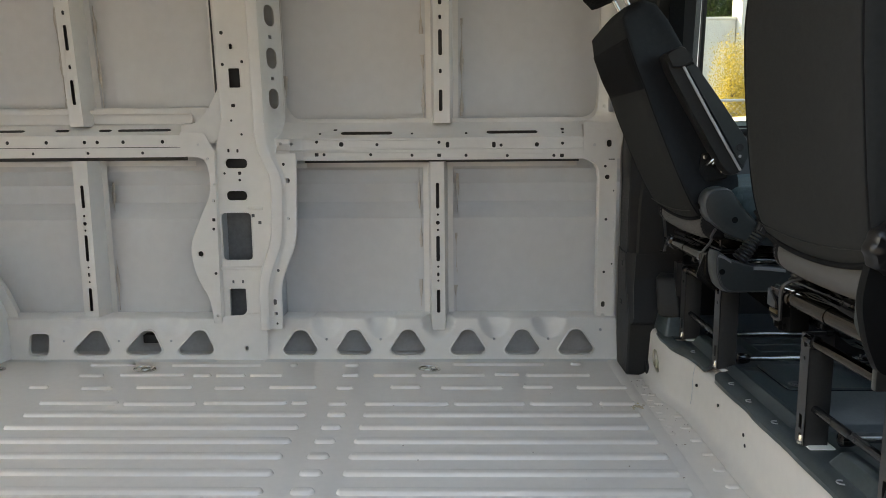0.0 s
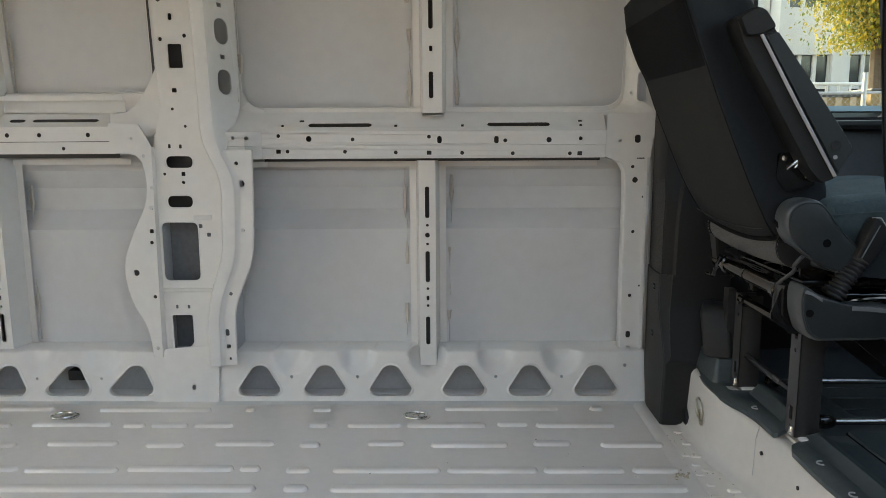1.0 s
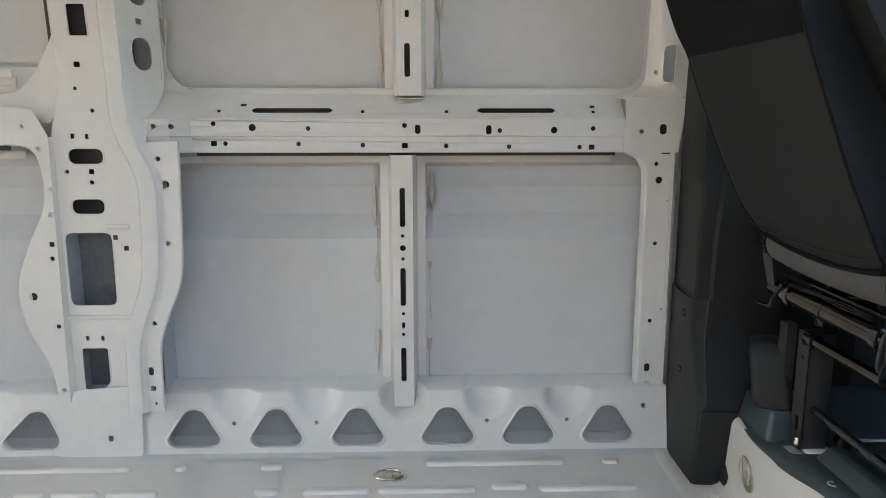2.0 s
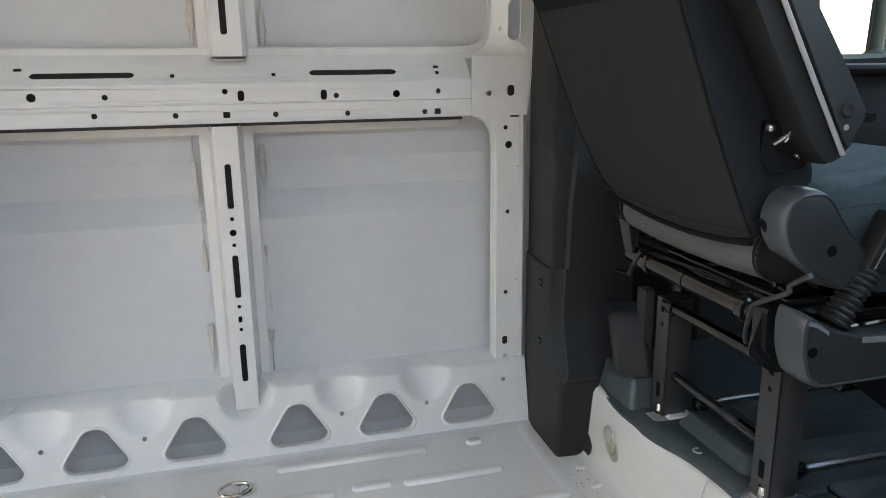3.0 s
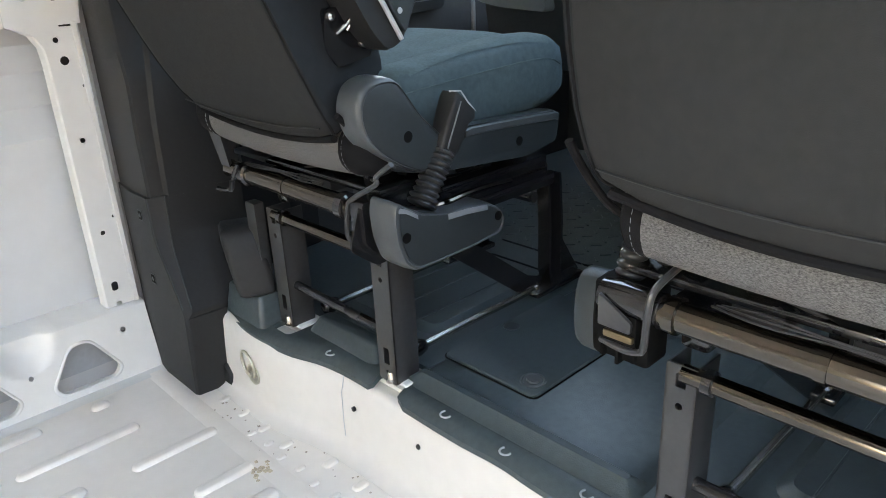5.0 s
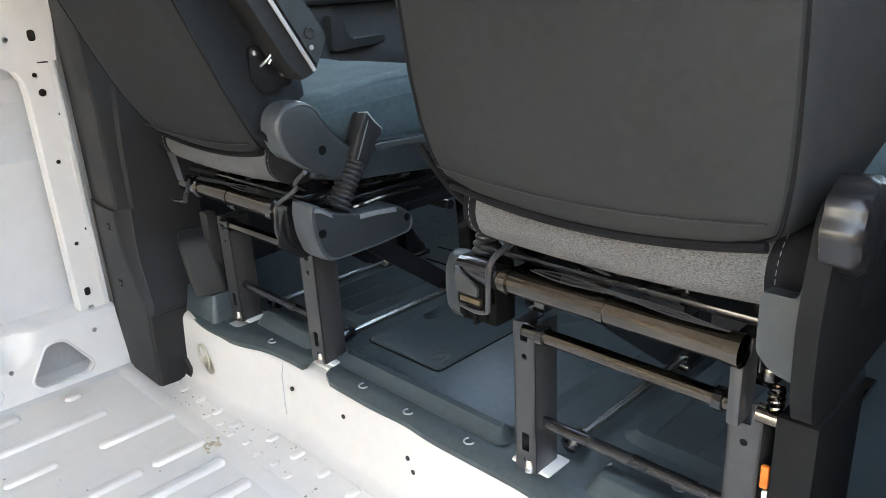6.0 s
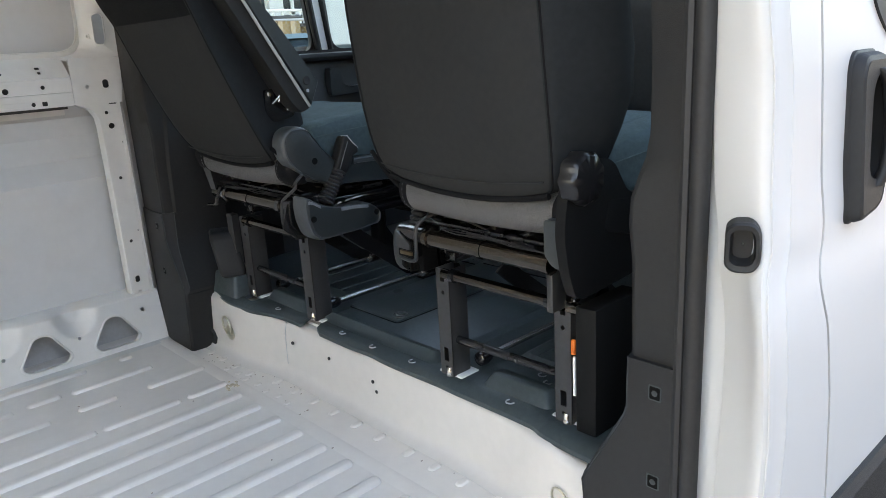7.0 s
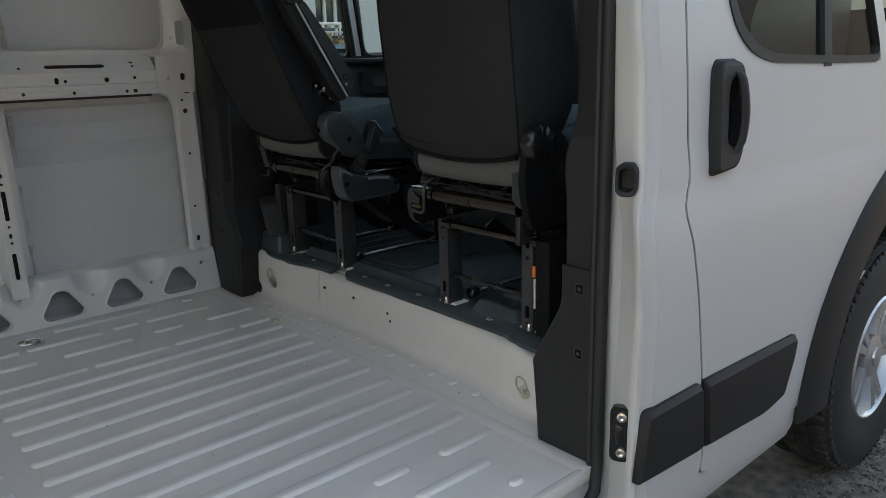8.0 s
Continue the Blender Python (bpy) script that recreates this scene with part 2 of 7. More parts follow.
def lathe(bm, at, axis, profile, seg=24, wob=None, caps=True):
    """Turns (radius, height) pairs about an axis through a point. wob(k) scales the radius at each step round."""
    u, w = frame_of(axis)
    d, at = Vector(axis).normalized(), Vector(at)
    rings = []
    for r, h in profile:
        rings.append([bm.verts.new(at + d * h + (u * math.cos(t) + w * math.sin(t)) * r * (wob(k) if wob else 1)) for k, t in enumerate([2 * math.pi * k / seg for k in range(seg)])])
    for a, b in zip(rings, rings[1:]):
        for k in range(seg):
            bm.faces.new((a[k], a[(k + 1) % seg], b[(k + 1) % seg], b[k]))
    if caps:
        bm.faces.new(rings[0])
        bm.faces.new(rings[-1])
    return bm


def loft(bm, rings, caps=True, closed=True):
    vs = [[bm.verts.new(p) for p in ring] for ring in rings]
    n = len(vs[0])
    for a, b in zip(vs, vs[1:]):
        for k in range(n if closed else n - 1):
            bm.faces.new((a[k], a[(k + 1) % n], b[(k + 1) % n], b[k]))
    if caps and closed:
        bm.faces.new(vs[0])
        bm.faces.new(vs[-1])
    return bm


def circ(u, v, r, n=12):
    return [(u + r * math.cos(2 * math.pi * k / n), v + r * math.sin(2 * math.pi * k / n)) for k in range(n)]


def roundpoly(pts, r, n=4):
    """A polygon with its corners rounded."""
    out = []
    for i, p in enumerate(pts):
        a, p, b = Vector(pts[i - 1]), Vector(p), Vector(pts[(i + 1) % len(pts)])
        q = min(r, (a - p).length * 0.49, (b - p).length * 0.49)
        s, e = p + (a - p).normalized() * q, p + (b - p).normalized() * q
        for k in range(n + 1):
            t = k / n
            out.append(tuple(s * (1 - t) ** 2 + p * 2 * t * (1 - t) + e * t * t))
    return out


def rrect(u0, u1, v0, v1, r=0.005, n=4):
    return roundpoly([(u0, v0), (u1, v0), (u1, v1), (u0, v1)], r, n)


def slot(u, v, w, h, n=5):
    r = min(w, h) / 2
    return rrect(u - w / 2, u + w / 2, v - h / 2, v + h / 2, r * 0.98, n)


def bez(pts, n=6):
    """A smooth line through a few points."""
    pts = [Vector(p) for p in pts]
    out = []
    for i in range(len(pts) - 1):
        p0, p1, p2, p3 = pts[max(i - 1, 0)], pts[i], pts[i + 1], pts[min(i + 2, len(pts) - 1)]
        for k in range(n):
            t = k / n
            out.append(tuple(0.5 * (2 * p1 + (p2 - p0) * t + (2 * p0 - 5 * p1 + 4 * p2 - p3) * t * t + (3 * p1 - p0 - 3 * p2 + p3) * t ** 3)))
    out.append(tuple(pts[-1]))
    return out


def sheet(bm, outer, holes, fn, th=0.002, cu=(), cv=(), rim=0.0, cells=False):
    """A flat plate with real holes, laid into space by fn(u, v, depth); cu and cv add folds."""
    loops = [outer, *holes]
    t = bmesh.new()
    flat = [Vector((p[0], p[1], 0)) for lp in loops for p in lp]
    vs = [t.verts.new(p) for p in flat]
    for tri in tessellate_polygon([[Vector((p[0], p[1], 0)) for p in lp] for lp in loops]):
        try:
            t.faces.new([vs[i] for i in tri])
        except ValueError:
            pass
    for c in cu:
        bmesh.ops.bisect_plane(t, geom=[*t.verts, *t.edges, *t.faces], plane_co=(c, 0, 0), plane_no=(1, 0, 0), dist=1e-6)
    for c in cv:
        bmesh.ops.bisect_plane(t, geom=[*t.verts, *t.edges, *t.faces], plane_co=(0, c, 0), plane_no=(0, 1, 0), dist=1e-6)
    if cells:
        # merge the triangles of each cell between the folds into one clean face
        slant = [e for e in t.edges if len(e.link_faces) == 2 and min(abs(e.verts[0].co.x - e.verts[1].co.x), abs(e.verts[0].co.y - e.verts[1].co.y)) > 1e-6]
        bmesh.ops.dissolve_edges(t, edges=slant, use_verts=False)
        bmesh.ops.dissolve_degenerate(t, edges=list(t.edges), dist=2e-4)
    if th:
        made = bmesh.ops.extrude_face_region(t, geom=list(t.faces))
        for v in made["geom"]:
            if isinstance(v, bmesh.types.BMVert):
                v.co.z = th
    for v in t.verts:
        v.co = Vector(fn(v.co.x, v.co.y, v.co.z))
    join(bm, t)
    if rim:
        for h in holes:
            if len(h) > 12:
                tube(bm, [fn(p[0], p[1], 0.0) for p in h], rim, 6, closed=True)
    return bm


def superring(cx, cy, cz, hx, hy, n=24, e=2.6, yaw=None):
    """A rounded rectangle in the plane z = cz."""
    out = []
    for k in range(n):
        t = 2 * math.pi * k / n
        c, s = math.cos(t), math.sin(t)
        out.append((cx + hx * math.copysign(abs(c) ** (2 / e), c), cy + hy * math.copysign(abs(s) ** (2 / e), s), cz))
    return out


# ---- the far side wall of the load bay ----
def lean(v):
    return 0.09 * max(0.0, v - 0.88)


def W(y0):
    """A plate on the far wall, at depth y0; the wall leans in above the belt rail."""
    return lambda u, v, w: (u, y0 + w - lean(v), v)


def lerp_list(pairs, v):
    if v <= pairs[0][0]:
        return pairs[0][1]
    for (a, p), (b, q) in zip(pairs, pairs[1:]):
        if v <= b:
            return p + (q - p) * (v - a) / (b - a)
    return pairs[-1][1]


SKIN_Y = [(-0.25, 2.665), (0.0, 2.672), (0.44, 2.679), (0.512, 2.678), (0.572, 2.714), (0.64, 2.716), (0.695, 2.690), (0.86, 2.682), (1.3, 2.64), (1.75, 2.575), (1.95, 2.5)]
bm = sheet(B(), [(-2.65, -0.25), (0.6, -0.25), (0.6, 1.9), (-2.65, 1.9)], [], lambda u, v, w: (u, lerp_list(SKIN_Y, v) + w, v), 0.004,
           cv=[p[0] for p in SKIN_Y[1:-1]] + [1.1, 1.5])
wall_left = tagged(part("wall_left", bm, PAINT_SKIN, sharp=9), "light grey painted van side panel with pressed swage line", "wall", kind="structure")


def dot(u, v, r=0.005):
    return circ(u, v, r * 1.15, 10)


def long_slot(u, v, w, h):
    """A long slot with round ends, narrow in the second coordinate."""
    a, b = w / 2, h / 2
    right = [(a - 0.010, -b), (a - 0.004, -b * 0.75), (a, 0.0), (a - 0.004, b * 0.75), (a - 0.010, b)]
    return [(u + x, v + y) for x, y in right] + [(u - x, v - y) for x, y in right]


def sq(u, v, w=0.012, h=0.012):
    return rrect(u - w / 2, u + w / 2, v - h / 2, v + h / 2, 0.002, 2)


# belt rail, front bay: sloping ledge with long slots, two faces with bolt holes, return flange
bm = B()
ledge = [long_slot(-0.389, 0.30, 0.19, 0.17), long_slot(0.1415, 0.30, 0.187, 0.17), slot(-0.223, 0.26, 0.008, 0.1), slot(-0.025, 0.26, 0.008, 0.1), slot(-0.505, 0.5, 0.014, 0.09), slot(0.325, 0.45, 0.012, 0.09), slot(-0.56, 0.28, 0.008, 0.1), slot(0.325, 0.25, 0.008, 0.1)]
sheet(bm, [(-0.716, 0), (0.398, 0), (0.398, 1), (-0.716, 1)], ledge, lambda u, v, w: (u, 2.597 + 0.065 * v + w, 0.812 + 0.062 * v))
sheet(bm, [(-0.716, 0.772), (0.398, 0.772), (0.398, 0.812), (-0.716, 0.812)],
      [dot(-0.48, 0.791, 0.0075), dot(-0.35, 0.789), slot(-0.093, 0.787, 0.013, 0.021), dot(-0.124, 0.796), slot(0.075, 0.786, 0.013, 0.021), dot(0.101, 0.784), dot(0.23, 0.785, 0.007), dot(0.323, 0.789),
       dot(-0.690, 0.795), dot(-0.655, 0.794), dot(-0.57, 0.8)], W(2.597))
sheet(bm, [(-0.716, 0.734), (0.398, 0.734), (0.398, 0.770), (-0.716, 0.770)],
      [sq(-0.572, 0.754, 0.014), dot(-0.545, 0.754), dot(-0.374, 0.753), dot(-0.223, 0.75), sq(-0.124, 0.749, 0.014), dot(-0.026, 0.748), dot(0.124, 0.746), dot(0.293, 0.745), sq(0.322, 0.745, 0.014)], W(2.601))
sheet(bm, [(-0.716, 0), (0.398, 0), (0.398, 1), (-0.716, 1)], [], lambda u, v, w: (u, 2.597 + 0.004 * v + w, 0.772 - 0.002 * v))
sheet(bm, [(-0.66, 0.706), (0.385, 0.706), (0.385, 0.722), (-0.66, 0.722)], [], W(2.661))
for y, z, r in ((2.5995, 0.8112, 0.0032), (2.6035, 0.7345, 0.0022), (2.6015, 0.7715, 0.0018)):
    tube(bm, [(-0.716, y, z), (0.398, y, z)], r, 8)
bmesh.ops.bisect_plane(bm, geom=[*bm.verts, *bm.edges, *bm.faces], plane_co=(-0.62, 0, 0), plane_no=(1, 0, 0))
bmesh.ops.bisect_plane(bm, geom=[*bm.verts, *bm.edges, *bm.faces], plane_co=(-0.66, 0, 0), plane_no=(1, 0, 0))
for v in bm.verts:
    k = max(0.0, min(1.0, (-0.60 - v.co.x) / 0.085))
    v.co.y -= 0.052 * k * k * (3 - 2 * k) * (1 - 0.5 * max(0.0, min(1.0, (v.co.z - 0.812) / 0.06)))
part("belt_rail", bm, PAINT_IN, wall_left, "white belt rail with slots and bolt holes", sharp=25)
# belt rail, rear bay
bm = B()
sheet(bm, [(-1.95, 0), (-1.058, 0), (-1.058, 1), (-1.95, 1)], [long_slot(-1.21, 0.45, 0.20, 0.22), long_slot(-1.355, 0.45, 0.05, 0.22), long_slot(-1.515, 0.45, 0.055, 0.22), long_slot(-1.72, 0.45, 0.13, 0.22)], lambda u, v, w: (u, 2.597 + 0.05 * v + w, 0.83 + 0.04 * v))
sheet(bm, [(-1.95, 0.787), (-1.058, 0.787), (-1.058, 0.83), (-1.95, 0.83)], [dot(x, 0.806, 0.006) for x in (-1.712, -1.567, -1.425, -1.378, -1.282, -1.136)], W(2.597))
sheet(bm, [(-1.95, 0.750), (-1.058, 0.750), (-1.058, 0.785), (-1.95, 0.785)], [dot(x, 0.766) for x in (-1.622, -1.417, -1.214)], W(2.601))
sheet(bm, [(-1.95, 0.716), (-1.04, 0.716), (-1.04, 0.734), (-1.95, 0.734)], [], W(2.661))
sheet(bm, [(-1.95, 0), (-1.04, 0), (-1.04, 1), (-1.95, 1)], [circ(-1.63, 0.45, 0.012), circ(-1.06, 0.45, 0.012), circ(-1.30, 0.42, 0.006)], lambda u, v, w: (u, 2.648 + 0.004 * v + w, 0.872 + 0.036 * v))
sheet(bm, [(-1.95, 0.908), (-1.04, 0.908), (-1.04, 0.922), (-1.95, 0.922)], [], W(2.638))
part("belt_rail", bm, PAINT_IN, wall_left)


def hat_post(x0, x1, z0, z1, holes, flare=0.011, flange=0.02, y0=2.600, y1=2.668, cuts=()):
    """An upright pressed post: slotted face, sloping flanks, side flanges."""
    m = B()
    sheet(m, [(x0, z0), (x1, z0), (x1, z1), (x0, z1)], holes, W(y0), rim=0.0016)
    for s, xa in ((-1, x0), (1, x1)):
        xb = xa + s * flare
        sheet(m, [(0, z0), (1, z0), (1, z1), (0, z1)], [], lambda u, v, w: (xa + (xb - xa) * u, y0 + (y1 - y0) * u - lean(v) + w, v), 0.0015)
        sheet(m, [(0, z0 + 0.01), (1, z0 + 0.01), (1, z1), (0, z1)], [], lambda u, v, w: (xb + s * flange * u, y1 - lean(v) + w, v), 0.0015, cv=[z0 + (z1 - z0) * k / 8 for k in range(1, 8)])
    sheet(m, [(x0 - 0.004, 0), (x1 + 0.004, 0), (x1 + 0.004, 1), (x0 - 0.004, 1)], [], lambda u, v, w: (u, y0 + 0.06 * v, z0 - 0.006 - w), 0.0015)
    return m


def slots3(x, rows):
    return [slot(x, (a + b) / 2, 0.0155, b - a) for a, b in rows]


part("post", hat_post(-0.156, -0.106, 0.094, 0.726, slots3(-0.131, [(0.553, 0.65), (0.356, 0.454), (0.16, 0.251)]) + [dot(-0.131, z, r) for z, r in ((0.532, 0.0038), (0.502, 0.0065), (0.475, 0.0038), (0.337, 0.0038), (0.284, 0.0038))] + [slot(-0.131, 0.308, 0.011, 0.017)]), PAINT_IN, wall_left, "slotted white upright post")
part("post", hat_post(-0.141, -0.084, 0.865, 1.84, slots3(-0.1165, [(1.10, 1.19), (0.906, 0.984), (1.27, 1.36), (1.45, 1.54)]) + [slot(-0.1165, 1.047, 0.012, 0.018), slot(-0.1165, 1.23, 0.012, 0.018)]), PAINT_IN, wall_left, "slotted white upright post")
part("post", hat_post(-1.476, -1.424, 0.104, 0.738, slots3(-1.45, [(0.563, 0.65), (0.362, 0.464), (0.17, 0.262)]) + [dot(-1.45, z, r) for z, r in ((0.535, 0.0038), (0.506, 0.0065), (0.48, 0.0038), (0.340, 0.0038), (0.284, 0.0038))] + [slot(-1.45, 0.312, 0.011, 0.017)], flare=0.02), PAINT_IN, wall_left, "slotted white upright post")
part("post", hat_post(-1.474, -1.424, 0.862, 1.84, slots3(-1.448, [(1.13, 1.22), (0.94, 1.03), (1.30, 1.39)]) + [slot(-1.448, 1.074, 0.012, 0.018), slot(-1.448, 1.26, 0.012, 0.018)], flare=0.02), PAINT_IN, wall_left, "slotted white upright post")

# centre pillar: deep main face with openings, a bulged rear flange and a proud S-shaped front flange
bm = B()
face_holes = [rrect(-0.873, -0.830, 0.994, 1.064, 0.006), dot(-0.887, 1.184, 0.006), slot(-0.857, 1.137, 0.014, 0.022), dot(-0.891, 1.076), dot(-0.821, 1.085), sq(-0.864, 0.933, 0.014),
              slot(-0.8635, 0.7255, 0.082, 0.038), slot(-0.8675, 0.608, 0.078, 0.038), rrect(-0.930, -0.818, 0.367, 0.547, 0.02), roundpoly([(-0.915, 0.153), (-0.868, 0.153), (-0.850, 0.172), (-0.850, 0.262), (-0.915, 0.262)], 0.008),
              sq(-0.891, 0.772, 0.008, 0.012), sq(-0.858, 0.771, 0.008, 0.012), dot(-0.91, 0.69, 0.004), sq(-0.854, 0.69, 0.012), dot(-0.855, 0.665, 0.0045), sq(-0.812, 0.534), sq(-0.788, 0.508), sq(-0.898, 0.286, 0.008, 0.012), sq(-0.862, 0.286, 0.008, 0.012), dot(-0.875, 0.88, 0.004), dot(-0.84, 0.83, 0.004)]
sheet(bm, [(-0.945, 0.135), (-0.785, 0.135), (-0.785, 0.35), (-0.745, 0.45), (-0.740, 0.765), (-0.775, 0.80), (-0.780, 0.90), (-0.780, 1.86), (-0.905, 1.86), (-0.905, 0.90), (-0.945, 0.75)], face_holes, W(2.585), rim=0.0022, cv=[0.88])
# stiffening swages round the big opening
for x0, x1, z in ((-0.94, -0.775, 0.338), (-0.83, -0.775, 0.560)):
    tube(bm, [(x0, 2.585, z), (x1, 2.585, z)], 0.006, 8)
bulge = bez([(-1.06, 0.752), (-0.985, 0.745), (-0.962, 0.70), (-0.962, 0.614), (-1.005, 0.521), (-1.041, 0.417), (-1.026, 0.311), (-0.985, 0.225), (-0.971, 0.13)], 5)
sheet(bm, bulge + [(-0.945, 0.13), (-0.938, 0.77), (-0.97, 0.835), (-1.06, 0.84)], [dot(-0.944, 0.651, 0.0045), sq(-0.949, 0.592), sq(-0.953, 0.521), dot(-0.955, 0.487), dot(-1.008, 0.395, 0.0085), dot(-0.956, 0.321), dot(-0.958, 0.16), dot(-0.963, 0.744), dot(-0.995, 0.795, 0.004)], W(2.568), rim=0.0)
sheet(bm, [(0, 0.13), (1, 0.13), (1, 0.77), (0, 0.77)], [], lambda u, v, w: (-0.9455 + 0.01 * u, 2.568 + 0.018 * u + w, v))
edge_out = bez([(-0.633, 0.762), (-0.634, 0.70), (-0.638, 0.55), (-0.647, 0.440), (-0.678, 0.36), (-0.702, 0.29), (-0.706, 0.20), (-0.706, 0.12)], 5)
LINE_A = [(0.12, -0.784), (0.27, -0.782), (0.33, -0.772), (0.40, -0.747), (0.45, -0.730), (0.565, -0.725), (0.66, -0.723), (0.70, -0.732), (0.74, -0.752), (0.775, -0.768), (0.82, -0.776), (1.86, -0.775)]
LINE_B = [(0.12, -0.750), (0.27, -0.749), (0.33, -0.737), (0.40, -0.707), (0.455, -0.690), (0.58, -0.685), (0.66, -0.683), (0.70, -0.692), (0.74, -0.714), (0.78, -0.734), (0.83, -0.740), (1.86, -0.738)]


def eased(line, z):
    return sum(lerp_list(line, z + d) for d in (-0.03, -0.02, -0.01, 0.0, 0.01, 0.02, 0.03)) / 7


zr = [0.12 + 0.016 * k for k in range(47)] + [0.9, 1.0, 1.2, 1.5, 1.86]
za = [z for z in zr if z < 0.765]
b_in = [(eased(LINE_B, z) + 0.014, z) for z in za]
sheet(bm, edge_out + b_in, [dot(-0.666, 0.665, 0.0085), dot(-0.682 + 0.004, 0.723, 0.005), dot(-0.668, 0.529, 0.005), dot(-0.713, 0.339, 0.005), slot(-0.729, 0.221, 0.012, 0.021), sq(-0.727, 0.178), dot(-0.724, 0.14, 0.004)], W(2.526), rim=0.0)
# raised S-shaped bead: steep rear side, flat top, sloping front side
loft(bm, [[(eased(LINE_A, z) + dx, y - lean(z), z) for z in zr] for dx, y in ((-0.020, 2.5855), (-0.010, 2.562), (-0.004, 2.530), (0.0, 2.516), (0.004, 2.512))] + [[(eased(LINE_B, z) + dx, y - lean(z), z) for z in zr] for dx, y in ((-0.004, 2.512), (0.0, 2.514))], caps=False, closed=False)
loft(bm, [[(eased(LINE_B, z) + dx, y, z) for z in za] for dx, y in ((0.0, 2.514), (0.003, 2.519), (0.011, 2.525), (0.0145, 2.5255))], caps=False, closed=False)
loft(bm, [[(a, 2.526, b) for a, b in edge_out], [(a + 0.003, 2.530, b) for a, b in edge_out], [(a + 0.002, 2.536, b) for a, b in edge_out]], caps=False, closed=False)
loft(bm, [[(a, 2.568, b) for a, b in bulge], [(a - 0.003, 2.573, b) for a, b in bulge], [(a - 0.002, 2.582, b) for a, b in bulge]], caps=False, closed=False)
part("centre_pillar", bm, PAINT_IN, wall_left, "white pressed steel pillar with large openings", sharp=32)
# upper part of the pillar: side face with oval holes, rounded gussets
SIDE_W = [(0.765, 0.016), (0.79, 0.03), (0.83, 0.045), (0.87, 0.05), (1.0, 0.05)]
SIDE_Y = [(0.765, 2.535), (0.79, 2.546), (0.812, 2.556), (0.86, 2.61), (0.90, 2.64), (1.0, 2.64)]


def side_face(u, v, w):
    k = u * u * (3 - 2 * u) * 0.5 + u * 0.5
    return (eased(LINE_B, v) + lerp_list(SIDE_W, v) * u + w, 2.514 + (eased(SIDE_Y, v) - 2.514) * k - lean(v), v)


bm = B()
ovals = [[(0.52 + 0.21 * math.cos(a), z + 0.037 * math.copysign(abs(math.sin(a)) ** 0.62, math.sin(a))) for a in [2 * math.pi * k / 24 for k in range(24)]] for z in (0.955, 1.095, 1.238, 1.40)]
sheet(bm, [(0, 0.755), (1, 0.755), (1, 1.86), (0, 1.86)], ovals + [[(0.5 + 0.06 * a, z + 0.006 * b) for a, b in ((-1, -1), (1, -1), (1, 1), (-1, 1))] for z in (1.025, 1.166)], side_face, rim=0.0, cu=[0.1, 0.2, 0.4, 0.6, 0.8, 0.9], cv=[0.77 + 0.012 * k for k in range(12)])
for o in ovals:
    tube(bm, [side_face(u, v, 0.0) for u, v in o], 0.0022, 6, closed=True)
gus = bez([(-0.905, 1.25), (-0.905, 1.05), (-0.945, 0.947), (-1.0, 0.878), (-1.06, 0.866)], 5)
sheet(bm, gus + [(-1.06, 0.835), (-0.945, 0.80), (-0.90, 0.85)], [], lambda u, v, w: (u, 2.60 + (u + 0.9) * 0.1 + w - lean(v), v))
loft(bm, [[(a, 2.60 + (a + 0.9) * 0.1 - lean(b), b) for a, b in gus], [(a - 0.012, 2.66 - lean(b), b + 0.008) for a, b in gus]], caps=False, closed=False)
gus2 = bez([(-0.690, 1.25), (-0.690, 0.97), (-0.676, 0.915), (-0.655, 0.89), (-0.62, 0.876)], 6)
sheet(bm, gus2 + [(-0.62, 0.868), (-0.71, 0.868), (-0.71, 1.25)], [], lambda u, v, w: (u, 2.652 - 0.05 * max(0, 0.90 - v) / 0.1 - 0.25 * max(0, -0.70 - u) + w - lean(v), v), cv=[0.84, 0.87, 0.9])
part("pillar_head", bm, PAINT_IN, wall_left, sharp=32)
# webs inside the pillar, greyed for the shade behind its openings
for x, z0, z1, y0, m in ((-0.935, 0.13, 0.80, 2.59, SHADE_GREY), (-0.722, 0.13, 0.765, 2.59, SHADE_GREY), (-0.766, 0.80, 1.86, 2.535, SHADE_DARK)):
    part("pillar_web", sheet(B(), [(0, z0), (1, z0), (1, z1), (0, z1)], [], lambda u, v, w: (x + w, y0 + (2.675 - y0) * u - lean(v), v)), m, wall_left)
# dark sheet behind the bulge's holes, painted for the shade in there
part("hollow", loft(B(), [[(min(a + 0.014, -0.95), 2.598, b) for a, b in bulge[5:]], [(-0.9485, 2.598, b) for a, b in bulge[5:]]], caps=False, closed=False), CAVITY_SHADE, wall_left)
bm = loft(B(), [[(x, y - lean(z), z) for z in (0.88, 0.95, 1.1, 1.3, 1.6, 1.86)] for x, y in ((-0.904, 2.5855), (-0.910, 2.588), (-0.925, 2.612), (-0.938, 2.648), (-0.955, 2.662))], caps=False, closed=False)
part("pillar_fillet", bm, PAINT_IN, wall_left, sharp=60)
# two more backing sheets, near-black to give the holes their shade
part("hollow", loft(B(), [[(eased(LINE_B, z) + 0.018, 2.545, z) for z in za], [(eased(LINE_B, z) + 0.040, 2.545, z) for z in za]], caps=False, closed=False), CAVITY_SHADE, wall_left)
part("hollow", sheet(B(), [(0.464, 0.12), (0.520, 0.12), (0.520, 0.84), (0.464, 0.84)], [], W(2.625)), CAVITY_SHADE, wall_left)
